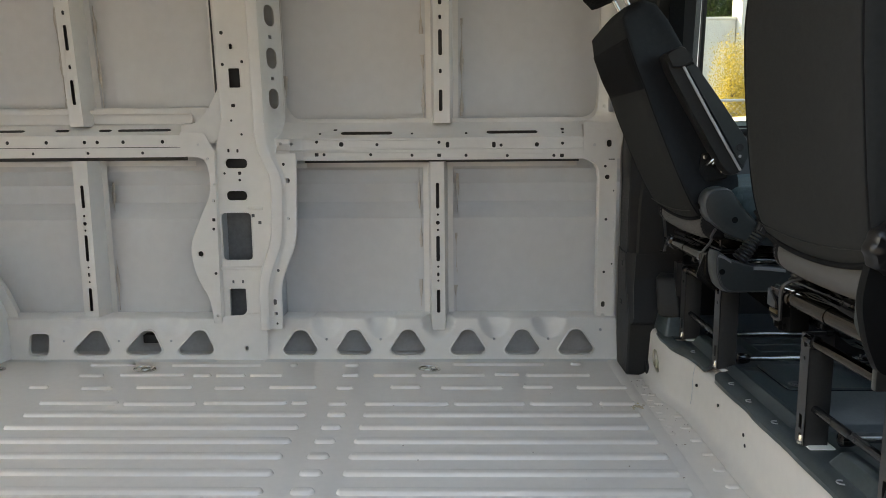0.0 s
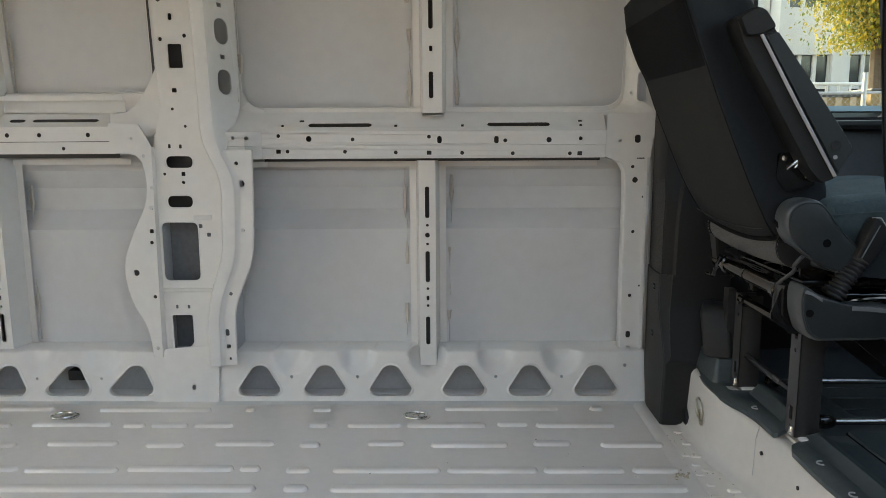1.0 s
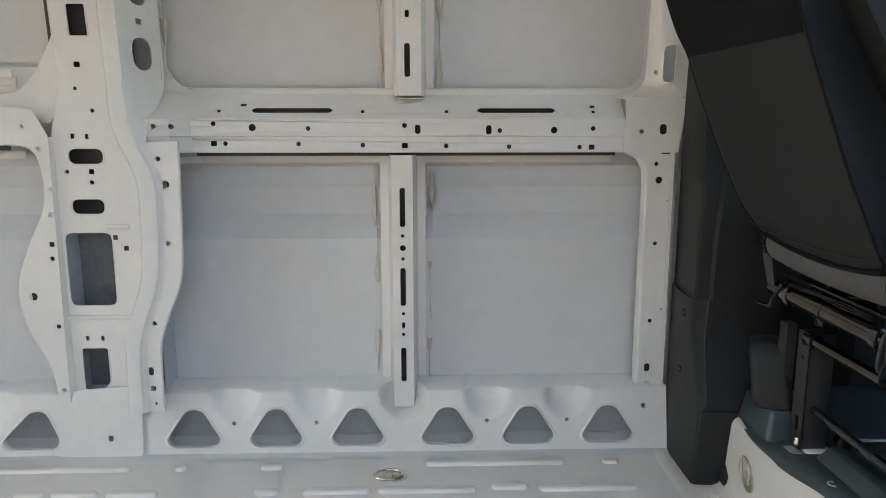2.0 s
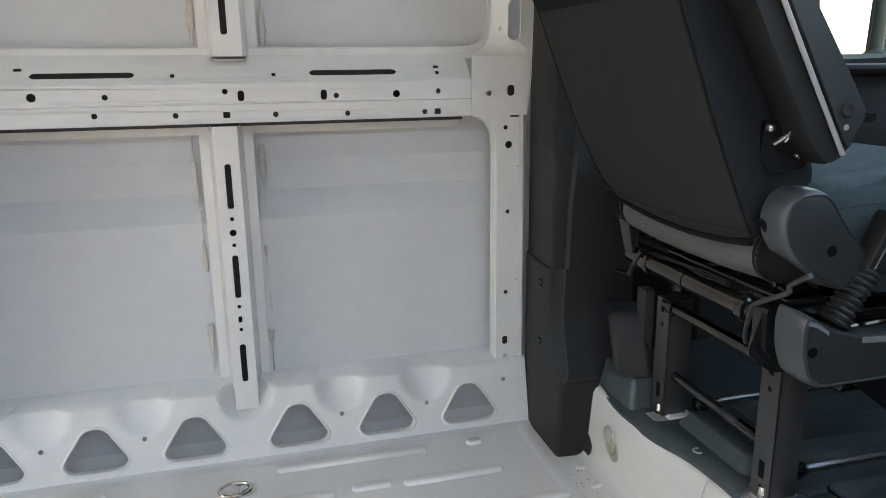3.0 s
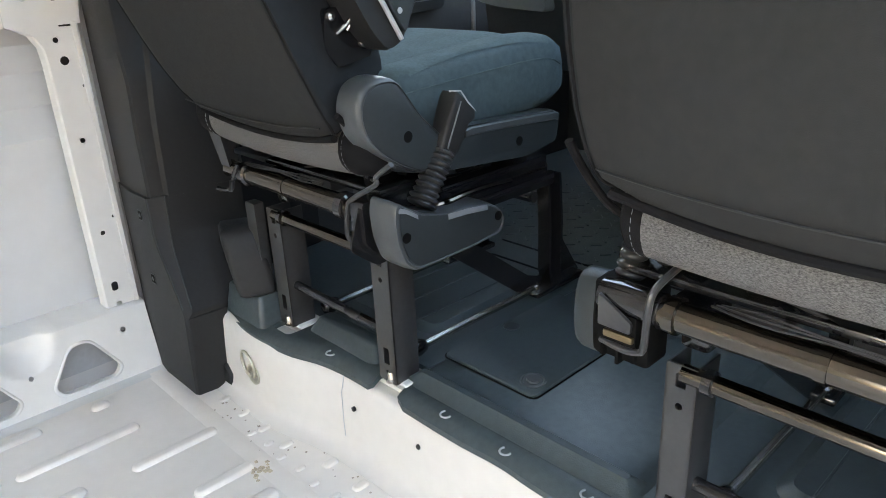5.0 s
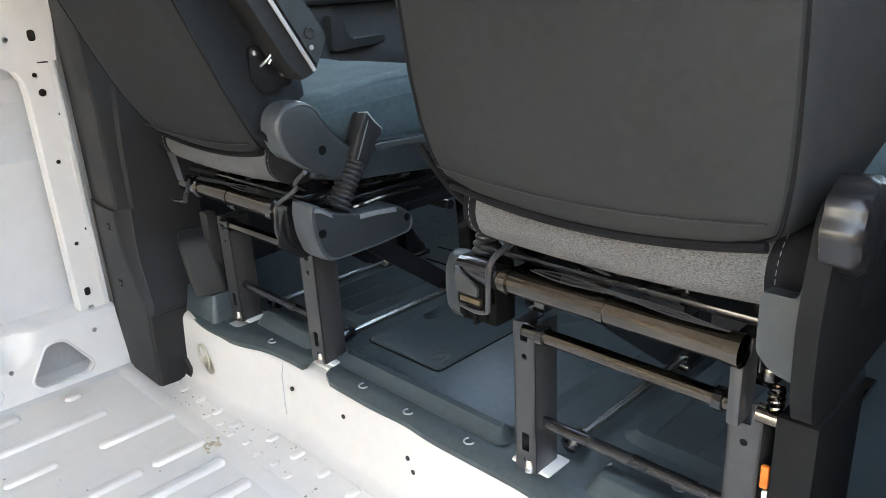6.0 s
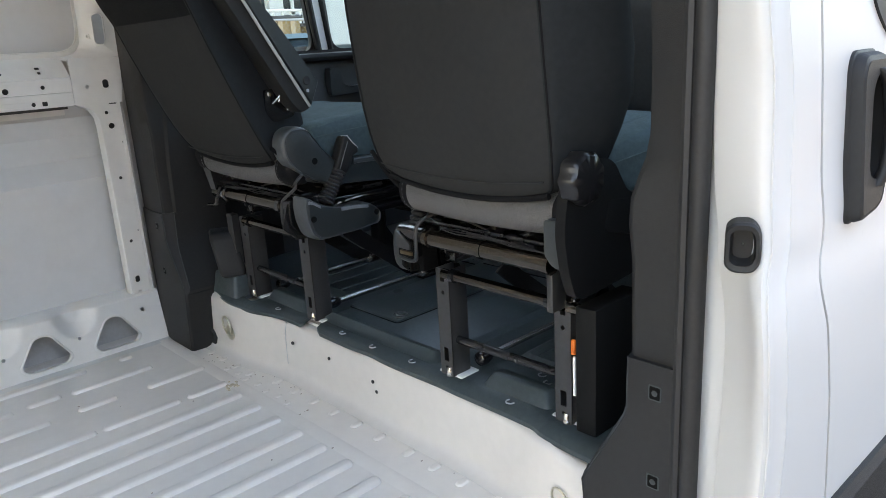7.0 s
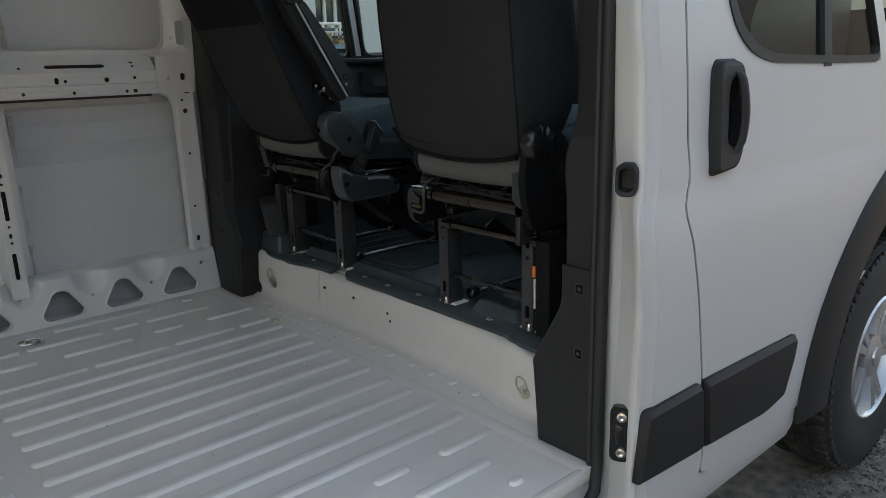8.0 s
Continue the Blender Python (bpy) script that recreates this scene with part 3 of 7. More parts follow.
# sill back in grey, imitating the shade seen through the sill's openings
part("sill_back", sheet(B(), [(-2.55, -0.003), (0.52, -0.003), (0.52, 0.14), (-2.55, 0.14)], [], W(2.655)), SHADE_GREY, wall_left)
# darker sheet painted as the shade behind the large pillar openings
part("pillar_back", sheet(B(), [(-0.945, 0.13), (-0.725, 0.13), (-0.725, 0.585), (-0.945, 0.585)], [], W(2.66)), SHADE_DARK, wall_left)
# dark sheets behind slots and holes, their colour stands for the shade inside
part("hollow", sheet(B(), [(-0.935, 0.585), (-0.78, 0.585), (-0.78, 1.86), (-0.935, 1.86)], [], W(2.635)), CAVITY_SHADE, wall_left)
# both rail sheets reach below the rail face to draw its shadow line
part("hollow", sheet(B(), [(-0.625, 0.723), (0.39, 0.723), (0.39, 0.85), (-0.625, 0.85)], [], W(2.642)), CAVITY_SHADE, wall_left)
part("hollow", sheet(B(), [(-1.95, 0.737), (-1.06, 0.737), (-1.06, 0.856), (-1.95, 0.856)], [], W(2.632)), CAVITY_SHADE, wall_left)
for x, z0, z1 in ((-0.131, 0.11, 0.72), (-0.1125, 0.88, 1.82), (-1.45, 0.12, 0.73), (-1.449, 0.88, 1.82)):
    part("hollow", sheet(B(), [(x - 0.026, z0), (x + 0.026, z0), (x + 0.026, z1), (x - 0.026, z1)], [], W(2.640)), CAVITY_SHADE, wall_left)
# pillar foot
bm = B()
sheet(bm, roundpoly([(-0.975, -0.005), (-0.77, -0.005), (-0.775, 0.15), (-0.80, 0.165), (-0.94, 0.155), (-0.972, 0.14)], 0.012), [slot(-0.849, 0.039, 0.012, 0.016)], lambda u, v, w: (u, 2.545 + 0.03 * v / 0.15 + w, v))
part("pillar_foot", bm, PAINT_IN, wall_left)

# rear upright of the front bay, beside the black trim
bm = B()
inner = [(0.398, 0.734), (0.42, 0.727), (0.443, 0.715), (0.456, 0.692), (0.459, 0.66), (0.459, 0.112)]
sheet(bm, inner + [(0.522, 0.112), (0.518, 0.728), (0.49, 0.7285), (0.49, 0.7315), (0.53, 0.732), (0.545, 0.86), (0.40, 0.862)], [dot(0.479, 0.713 - 0.008, 0.0045), dot(0.487, 0.666, 0.0075), dot(0.486, 0.511, 0.0045), dot(0.483, 0.315, 0.0045), slot(0.482, 0.193, 0.014, 0.021), sq(0.483, 0.150), dot(0.511, 0.345, 0.003), dot(0.512, 0.616, 0.003), dot(0.439, 0.782), slot(0.491, 0.787, 0.017, 0.024)], W(2.597), rim=0.0)
loft(bm, [[(a, 2.597, b) for a, b in inner], [(a - 0.003, 2.602, b) for a, b in inner], [(a - 0.004, 2.632, b) for a, b in inner]], caps=False, closed=False)
sheet(bm, [(0.516, 0.0), (0.525, 0.0), (0.52, 0.735), (0.512, 0.735)], [], W(2.593))
part("upright", bm, PAINT_IN, wall_left, "white flanged upright with bolt holes", sharp=25)
bm = B()
side = bez([(0.36, 0.866), (0.415, 0.872), (0.445, 0.893), (0.455, 0.93), (0.455, 1.1), (0.45, 1.86)], 5)
sheet(bm, side + [(0.56, 1.86), (0.55, 0.862), (0.40, 0.855)], [slot(0.499, 0.938, 0.026, 0.086), slot(0.473, 0.92, 0.006, 0.011), sq(0.535, 0.982, 0.02, 0.009), slot(0.50, 1.18, 0.026, 0.086)], lambda u, v, w: (u, 2.600 + 0.045 * max(0.0, min(1.0, (0.50 - u) / 0.05)) * min(1, (v - 0.85) / 0.06) + w - lean(v), v), rim=0.002, cu=[0.47, 0.50], cv=[0.9, 0.95])
part("upright_head", bm, PAINT_IN, wall_left, sharp=50)
# top lip of the upper bay
bm = B()
sheet(bm, rrect(-0.72, 0.50, 0.80, 1.88, 0.02), [rrect(-0.688, 0.452, 0.882, 1.80, 0.06, 6)], W(2.655), rim=0.002)
sheet(bm, rrect(-2.0, -0.89, 0.80, 1.88, 0.02), [rrect(-1.90, -0.915, 0.93, 1.80, 0.06, 6)], W(2.66), rim=0.002)
part("bay_lip", bm, PAINT_IN, wall_left)


# sill member with rounded triangular openings and scooped dimples between them
def sill(x0, x1, holes, scoops):
    m = B()

    def fy(u, v, w):
        y = 2.553 + 0.028 * v / 0.13
        for c, q in scoops:
            k = 1.0 - ((u - c) / 0.062) ** 2 - ((v - 0.150) / 0.080) ** 2
            y += 0.024 * q * max(0.0, min(1.0, k * 1.25)) ** 1.15
        return (u, y + w, v)
    n = int((x1 - x0) / 0.009)
    sheet(m, [(x0, -0.004), (x1, -0.004), (x1, 0.142), (x0, 0.142)], holes, fy, cu=[x0 + (x1 - x0) * k / n for k in range(1, n)], cv=[0.012 + 0.0085 * k for k in range(15)])
    for h in holes:
        if len(h) > 12:
            hc, hz = sum(p[0] for p in h) / len(h), sum(p[1] for p in h) / len(h)
            loft(m, [[fy(hc + (a - hc) * k, hz + (b - hz) * k, d) for a, b in h] for k, d in ((1.0, 0.010), (1.0, 0.0), (1.015, -0.0022), (1.05, -0.0028), (1.10, -0.0018), (1.15, 0.001))], caps=False)
    us = [x0 + (x1 - x0) * k / n for k in range(n + 1)]
    loft(m, [[fy(u, 0.142, 0) for u in us], [(u, fy(u, 0.142, 0)[1] + 0.006, 0.148) for u in us], [(u, 2.70, 0.150) for u in us]], caps=False, closed=False)
    loft(m, [[fy(u, -0.004, 0) for u in us], [(u, 2.540, -0.0025) for u in us], [(u, 2.515, -0.003) for u in us]], caps=False, closed=False)
    return m


def tri(c, w=0.104, s=0.0):
    k = w / 0.104
    return roundpoly([(c - 0.052 * k, 0.012), (c + 0.052 * k, 0.012), (c + 0.066 * k, 0.030), (c + 0.019 + s, 0.101), (c - 0.019 + s, 0.101), (c - 0.066 * k, 0.030)], 0.017, 5)


front_c = (-0.650, -0.448, -0.246, -0.022, 0.180, 0.380)
part("sill_member", sill(-0.775, 0.53, [tri(c) for c in front_c] + [dot(x, 0.068, 0.0045) for x in (-0.552, -0.349, 0.076, 0.277)] + [dot(0.471, 0.101, 0.005)],
     [(-0.552, 1), (-0.349, 1), (-0.132, 2.7), (0.076, 1), (0.277, 1)]), PAINT_IN, wall_left, "white sill with rounded triangular holes", sharp=50)
rear_c = (-1.045, -1.243, -1.44)
part("sill_member", sill(-2.6, -0.955, [tri(c, 0.11, 0.014) for c in rear_c] + [rrect(-1.68, -1.607, 0.012, 0.09, 0.018)] + [dot(x, 0.063, 0.004) for x in (-1.14, -1.34, -1.55)], [(-1.14, 0.8), (-1.34, 0.8), (-1.55, 0.6)]), PAINT_IN, wall_left, sharp=50)

# black block takes the place of a dark opening behind the sill hole
part("rubber_pad", box(B(), -1.262, -1.20, 2.60, 2.64, 0.045, 0.078, 0.004), RUBBER, wall_left, "black block that stands for a dark opening in the sill")
# wheel housing at the rear
bm = B()
arc = [(-2.27 + 0.52 * math.cos(radians(a)), 0.52 * math.sin(radians(a))) for a in range(0, 181, 9)]
loft(bm, [[(x, 2.69, z) for x, z in arc], [(x, 2.33, z) for x, z in arc], [(-2.27 + (x + 2.27) * 0.96, 2.305, z * 0.96) for x, z in arc], [(-2.27 + (x + 2.27) * 0.6, 2.30, z * 0.6) for x, z in arc], [(-2.27, 2.30, 0.0) for x, z in arc]], caps=False, closed=False)
loft(bm, [[(-2.27 + (x + 2.27) * k, y, z * k) for x, z in arc] for k, y in ((1.0, 2.60), (1.07, 2.60), (1.07, 2.606))], caps=False, closed=False)
part("wheel_housing", bm, PAINT_IN, wall_left, "rounded white wheel housing", sharp=50)

# smeared seam sealant along the post flanges
def smear(x, z0, z1, y, seed, w=0.011):
    rnd = random.Random(seed)
    m, z, rows = B(), z0, []
    while z < z1:
        k = max(0.12, math.sin((z - z0) * 38 + seed) * 0.6 + 0.5)
        a, b = k * w * rnd.uniform(0.6, 1.0), k * w * rnd.uniform(0.5, 0.9)
        rows.append([(x - a, y, z), (x - a * 0.5, y - 0.003, z), (x + b * 0.5, y - 0.003 - 0.002 * rnd.random(), z), (x + b, y, z)])
        z += rnd.uniform(0.006, 0.016)
    loft(m, [[(p[0], p[1] - lean(p[2]), p[2]) for p in r] for r in rows], caps=False, closed=False)
    return m


for k, (x, z0, z1, y) in enumerate([(-0.203, 0.545, 0.705, 2.694), (-0.197, 0.40, 0.545, 2.683), (-0.064, 0.30, 0.46, 2.684), (-0.058, 0.50, 0.69, 2.696), (-0.066, 0.15, 0.26, 2.676), (-0.200, 0.17, 0.28, 2.676), (-0.182, 0.885, 1.12, 2.672), (-0.040, 0.89, 1.24, 2.672), (-0.186, 1.18, 1.5, 2.655), (-1.512, 0.16, 0.30, 2.675), (-1.375, 0.16, 0.36, 2.676), (-1.378, 0.52, 0.66, 2.700), (-0.682, 0.96, 1.05, 2.65), (-0.925, 1.0, 1.35, 2.655), (-1.512, 0.90, 1.3, 2.670), (-1.372, 0.90, 1.3, 2.670)]):
    part("sealant", smear(x, z0, z1, y - 0.003, 31 + k, 0.009), SEAL, wall_left, "smeared beige seam sealant" if k == 0 else "")

# ---- floor of the load bay ----
bm = sheet(B(), [(-2.62, 0.787), (0.64, 0.787), (0.64, 2.562), (-2.62, 2.562)], [], lambda u, v, w: (u, v, -0.004 - w), 0.03)
floor = tagged(part("floor", bm, PAINT_FLOOR), "white painted ribbed steel van load floor", "floor", kind="structure")


def rib_mesh(length, w=0.032, h=0.0090):
    m = B()
    r = w / 2
    rings = []
    for k, z in ((1.0, 0.0), (0.84, h * 0.55), (0.68, h * 0.93), (0.42, h)):
        rings.append([(a, b, z - 0.0045) for a, b in [(math.copysign(length / 2 - r, math.cos(t)) + r * k * math.cos(t), r * k * math.sin(t)) for t in [2 * math.pi * (i + 0.5) / 12 for i in range(12)]]])
    loft(m, rings)
    return m


RIBS = {}


def rib(x0, x1, y, w=0.032, h=0.0090):
    key = (round(x1 - x0, 3), w, h)
    if key not in RIBS:
        ob = part("floor_rib", rib_mesh(x1 - x0, w, h), PAINT_FLOOR, floor, sharp=60)
        RIBS[key] = ob
    else:
        ob = new("floor_rib", RIBS[key].data)
        ob.parent = floor
    ob.location = ((x0 + x1) / 2, y, 0)
    return ob


for k in range(1, 11):
    y = 2.089 - 0.0953 * k
    rib(-0.342, 0.482, y)
    rib(-1.365 if k < 4 else -1.345, -0.511, y)
    rib(-2.45, -1.46, y)
    rib(-0.450, -0.390, y, 0.03)
# broken rows along the far side and beside the door opening
BROKEN = {
    2.478: ((-1.41, -1.242), (-1.106, -0.772), (-0.668, -0.645), (-0.472, -0.416), (-0.081, 0.256), (0.347, 0.388)),
    2.362: ((-1.388, -1.30), (-1.247, -1.017), (-0.985, -0.920), (-0.905, -0.80), (-0.785, -0.67), (-0.462, -0.403), (-0.354, -0.20), (-0.187, 0.037), (0.067, 0.154), (0.174, 0.397)),
    2.234: ((-1.495, -1.428), (-1.314, -1.209), (-1.132, -0.942), (-0.867, -0.763), (-0.687, -0.527), (-0.462, -0.405), (-0.284, -0.181), (-0.116, 0.089), (0.154, 0.255), (0.329, 0.495)),
    2.089: ((-1.375, -1.123), (-1.105, -0.873), (-0.855, -0.592), (-0.579, -0.526), (-0.464, -0.403), (-0.35, -0.086), (-0.072, 0.150), (0.162, 0.359), (0.376, 0.489)),
    1.040: ((-1.20, -0.86), (-0.70, -0.52), (-0.30, -0.05), (0.151, 0.244), (0.322, 0.481)),
    0.943: ((-1.10, -0.90), (-0.60, -0.45), (-0.20, 0.02), (0.182, 0.382)),
    0.850: ((-0.85, -0.70), (-0.10, 0.10), (0.345, 0.385)),
}
for y, row in BROKEN.items():
    for x0, x1 in row:
        rib(x0, x1, y + (0.005 if (x0 * 50) % 2 > 1 else -0.003), 0.027, 0.0080)
# shallow dimples in front of the step
rnd = random.Random(5)
for k in range(11):
    rib(0.568, 0.602, 1.985 - 0.088 * k + rnd.uniform(-0.006, 0.006), 0.021, 0.0042)
for k in range(4):
    rib(0.545, 0.575, 2.315 - 0.075 * k, 0.016, 0.0036)
for k in range(7):
    rib(0.524 + 0.006 * (k % 2), 0.545 + 0.006 * (k % 2), 2.17 - 0.052 * k, 0.014, 0.003)
# raised seam across the floor in front of the ribs
bm = B()
ys = [2.53 - 0.05 * k for k in range(36)]
loft(bm, [[(0.503 + dx, y, z) for y in ys] for dx, z in ((-0.020, -0.0042), (-0.012, -0.0026), (0.0, -0.0018), (0.012, -0.0026), (0.020, -0.0042))], caps=False, closed=False)
part("floor_seam", bm, PAINT_FLOOR, floor)


def lash_ring(name, m, label, shift=0.018, metal=CHROME):
    """A folding lashing eye: round cup, stud plate and a loop."""
    t = thing(name, m.translation, label, "lashing ring", "lashing rings")
    a = lathe(B(), (0, 0, 0), (0, 0, 1), [(0.026, 0.0), (0.026, 0.003), (0.021, 0.004), (0.016, 0.002), (0.010, 0.002), (0.009, 0.006), (0.003, 0.0065)], 20)
    bmesh.ops.transform(a, matrix=m, verts=a.verts)
    part("stud", a, metal, t)
    b = tube(B(), [(0.032 * math.cos(q) - shift, 0.024 * math.sin(q), 0.006) for q in [2 * math.pi * i / 20 for i in range(20)]], 0.0034, 8, closed=True)
    bmesh.ops.transform(b, matrix=m, verts=b.verts)
    part("loop", b, metal, t)
    return t


for x in (-0.147, -1.17, -1.72):
    lash_ring("lashing_ring", pose(x, 2.425, -0.003, 0, 0, 8), "bright steel lashing ring folded flat on the floor")

# ---- step up to the cab ----
STEP_X = [(0.90, 0.594), (1.10, 0.594), (1.20, 0.624), (1.30, 0.632), (1.93, 0.632), (2.04, 0.624), (2.15, 0.594), (2.36, 0.592)]
bm = B()
ys = [0.80 + 0.02 * k for k in range(79)]
ease = [(y, lerp_list(STEP_X, y - 0.03) / 3 + lerp_list(STEP_X, y) / 3 + lerp_list(STEP_X, y + 0.03) / 3) for y in ys if y <= 2.365]
topz = [(y, 0.157 + 0.008 * max(0.0, min(1.0, (y - 2.05) / 0.1)) - 0.02 * max(0.0, min(1.0, (1.08 - y) / 0.06)) + 0.004 * math.sin(y * 9)) for y, _ in ease]
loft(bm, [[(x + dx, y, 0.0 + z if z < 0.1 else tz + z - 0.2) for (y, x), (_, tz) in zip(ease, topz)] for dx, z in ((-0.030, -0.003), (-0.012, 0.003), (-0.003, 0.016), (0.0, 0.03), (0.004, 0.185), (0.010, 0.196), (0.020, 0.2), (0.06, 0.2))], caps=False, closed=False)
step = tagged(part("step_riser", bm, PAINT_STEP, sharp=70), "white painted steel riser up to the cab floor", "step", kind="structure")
for y, z, dx in ((1.624, 0.092, 0), (1.612, 0.07, 0), (1.248, 0.098, 0), (1.96, 0.10, -0.006), (1.80, 0.10, 0)):
    part("rivet_hole", lathe(B(), (0.6325 + dx, y, z), (-1, 0, 0), [(0.0045, -0.004), (0.0045, 0.0004), (0.003, 0.0006)], 10), RUBBER, step)
# thin grey line draws the shade in the riser's pressed fold
part("pressed_corner", tube(B(), [(0.632, 1.985, 0.155), (0.628, 1.992, 0.12), (0.628, 1.995, 0.06), (0.622, 1.985, 0.035)], 0.0008, 6), SHADE_GREY, step)
for y, z in ((2.245, 0.068), (1.04, 0.05)):
    lash_ring("lashing_ring", pose(0.594, y, z, 0, -90, 0) @ pose(0, 0, 0, 0, 0, 180 + 25) @ Matrix.Scale(0.86 if y > 2 else 0.66, 4), "yellowish zinc lashing ring hanging on the white step", 0.027, ZINC)
part("corner_clip", loft(B(), [[(x, y, z) for y, z in roundpoly([(2.378, 0.050), (2.352, 0.050), (2.334, 0.030), (2.334, 0.006), (2.378, 0.004)], 0.004, 3)] for x in (0.584, 0.593)]), RUBBER, step, "small black rubber corner piece")
# dried debris and scuffs on the floor near the step
bm = B()
rnd = random.Random(8)
for k in range(26):
    x, y, r = 0.492 + rnd.gauss(0, 0.007), 2.06 + rnd.gauss(0, 0.010), abs(rnd.gauss(0, 0.002)) + 0.0016
    box(bm, -r * rnd.uniform(0.6, 1.6), r, -r * rnd.uniform(0.5, 1.2), r * 0.8, -0.001, r * rnd.uniform(0.3, 0.7), r * 0.25, pose(x, y, -0.003, rnd.uniform(-15, 15), rnd.uniform(-15, 15), rnd.uniform(0, 180)), seg=1)
tagged(part("debris", bm, DIRT), "small crumbs of dried yellow debris on the floor", "debris", kind="stuff")
bm = B()
for k in range(70):
    x, y = rnd.uniform(0.50, 0.60), 2.34 - abs(rnd.gauss(0, 0.35))
    if k % 3 == 0:
        x, y = rnd.uniform(-0.4, 0.5), rnd.uniform(1.2, 2.3)
    r = rnd.uniform(0.0006, 0.0018)
    box(bm, x - r * rnd.uniform(1, 2.5), x + r, y - r, y + r * 1.2, -0.0045, -0.0028)
tagged(part("grit", bm, SMUDGE), "scattered brown grit and scuffs on the white floor", "grit", kind="stuff")

# ---- cab floor ----
bm = sheet(B(), [(0.665, 0.72), (2.2, 0.72), (2.2, 2.62), (0.665, 2.62)], [], lambda u, v, w: (u, v, 0.160 - w), 0.02)
cab_floor = tagged(part("cab_floor", bm, PAINT_FLOOR), "white painted cab floor under the rubber mat", "floor", kind="structure")
MID = 1.653
# rubber mat: flat border, raised platform and mouldings, cut away round the seat feet
edge = bez([(0.604, 0.78), (0.604, 1.0), (0.614, 1.10), (0.628, 1.16), (0.630, 1.34), (0.632, 1.40), (0.630, 1.55), (0.635, 1.63), (0.631, 1.72), (0.634, 1.90), (0.634, 1.98), (0.626, 2.05), (0.604, 2.13), (0.598, 2.25), (0.606, 2.36), (0.61, 2.52)], 5)
EDGE_X = [(b, a) for a, b in edge]


def mat_z(u, v, w):
    """The mat lies flat and droops over the rounded edge of the step."""
    k = max(0.0, min(1.0, (lerp_list(EDGE_X, v) + 0.034 - u) / 0.034))
    return (u, v, 0.1785 - 0.016 * k * k - w)


cuts = [rrect(0.640 + 0.02, 0.70, 1.06, 1.105, 0.012), rrect(0.660, 0.712, 1.345, 1.410, 0.012), rrect(0.626, 0.69, 2.145, 2.203, 0.014)]
outline = [p for p in edge if p[1] < 1.848] + [(0.640, 1.851), (0.722, 1.852), (0.722, 1.912), (0.640, 1.913)] + [p for p in edge if p[1] > 1.916]
bm = sheet(B(), outline + [(0.61, 2.572), (2.18, 2.572), (2.18, 0.745), (0.604, 0.745)], cuts, mat_z, 0.010, cu=[0.606 + 0.006 * k for k in range(13)])
mat_ob = tagged(part("floor_mat", bm, MATTING), "dark grey moulded rubber mat on the cab floor", "floor mat")


def hump(bm, x0, x1, y0, y1, z0, z1, r=0.02, slope=0.02):
    """A raised moulding with sloping sides."""
    a, b = rrect(x0, x1, y0, y1, r), rrect(x0 + slope, x1 - slope, y0 + slope, y1 - slope, r * 0.7)
    c = rrect(x0 + slope * 1.25, x1 - slope * 1.25, y0 + slope * 1.25, y1 - slope * 1.25, r * 0.6)
    loft(bm, [[(u, v, z0) for u, v in a], [(u, v, z1 - 0.003) for u, v in b], [(u, v, z1) for u, v in c]])


bm = B()
hump(bm, 0.664, 1.30, 1.435, 1.865, 0.177, 0.191, 0.03, 0.016)
part("platform", bm, MATTING, mat_ob)
bm = B()
hump(bm, 0.668, 0.712, 1.44, 1.86, 0.186, 0.199, 0.012, 0.013)
part("moulding", bm, MATTING, mat_ob)
for y0, y1 in ((1.935, 2.14), (1.125, 1.30)):
    bm = B()
    hump(bm, 0.662, 0.728, y0, y1, 0.176, 0.205, 0.02, 0.016)
    part("moulding", bm, MATTING, mat_ob)
for y0, y1 in ((1.93, 2.2), (1.08, 1.33)):
    bm = B()
    hump(bm, 0.80, 1.15, y0, y1, 0.178, 0.190, 0.04, 0.015)
    for k in range(3):
        cyl(bm, (0.82, y0 + 0.06 + 0.07 * k, 0.191), (1.13, y0 + 0.06 + 0.07 * k, 0.191), 0.002, 6)
    part("moulding", bm, MATTING, mat_ob)
bm = B()
hump(bm, 0.604, 0.72, 2.205, 2.345, 0.176, 0.236, 0.014, 0.010)
part("moulding", bm, MATTING, mat_ob)
for x, y0, y1, z in ((1.243, 1.872, 2.16, 0.1790), (1.238, 1.47, 1.83, 0.1912), (1.160, 1.90, 2.12, 0.1790)):
    part("seam", tube(B(), [(x, y0, z), (x, y1, z)], 0.0026, 6), HOLE, mat_ob)
# service hatch with its round lock
bm = B()
hatch = rrect(0.752, 1.062, 1.662, 1.858, 0.014)
loft(bm, [[(u, v, 0.1905) for u, v in hatch], [(u, v, 0.1945) for u, v in hatch], [(0.907 + (u - 0.907) * 0.985, 1.760 + (v - 1.760) * 0.985, 0.1965) for u, v in hatch]])
hatch_ob = part("hatch", bm, MATTING, mat_ob, "flat rubber hatch lid")
part("hatch_groove", tube(B(), [(0.907 + (u - 0.907) * 1.010, 1.760 + (v - 1.760) * 1.014, 0.1916) for u, v in hatch], 0.0016, 6, closed=True), HOLE, mat_ob)
bm = lathe(B(), (0.787, 1.692, 0.196), (0, 0, 1), [(0.021, 0), (0.021, 0.002), (0.018, 0.003), (0.016, 0.001), (0.011, 0.001), (0.010, 0.004), (0.003, 0.004)], 24)
part("lock", bm, BEZEL_DARK, hatch_ob)
bm = lathe(B(), (0.90, 1.835, 0.188), (0, 0, 1), [(0.015, 0.0), (0.015, 0.009), (0.010, 0.010)], 18)
part("cap", bm, TRIM_GREY, mat_ob)
bm = B()
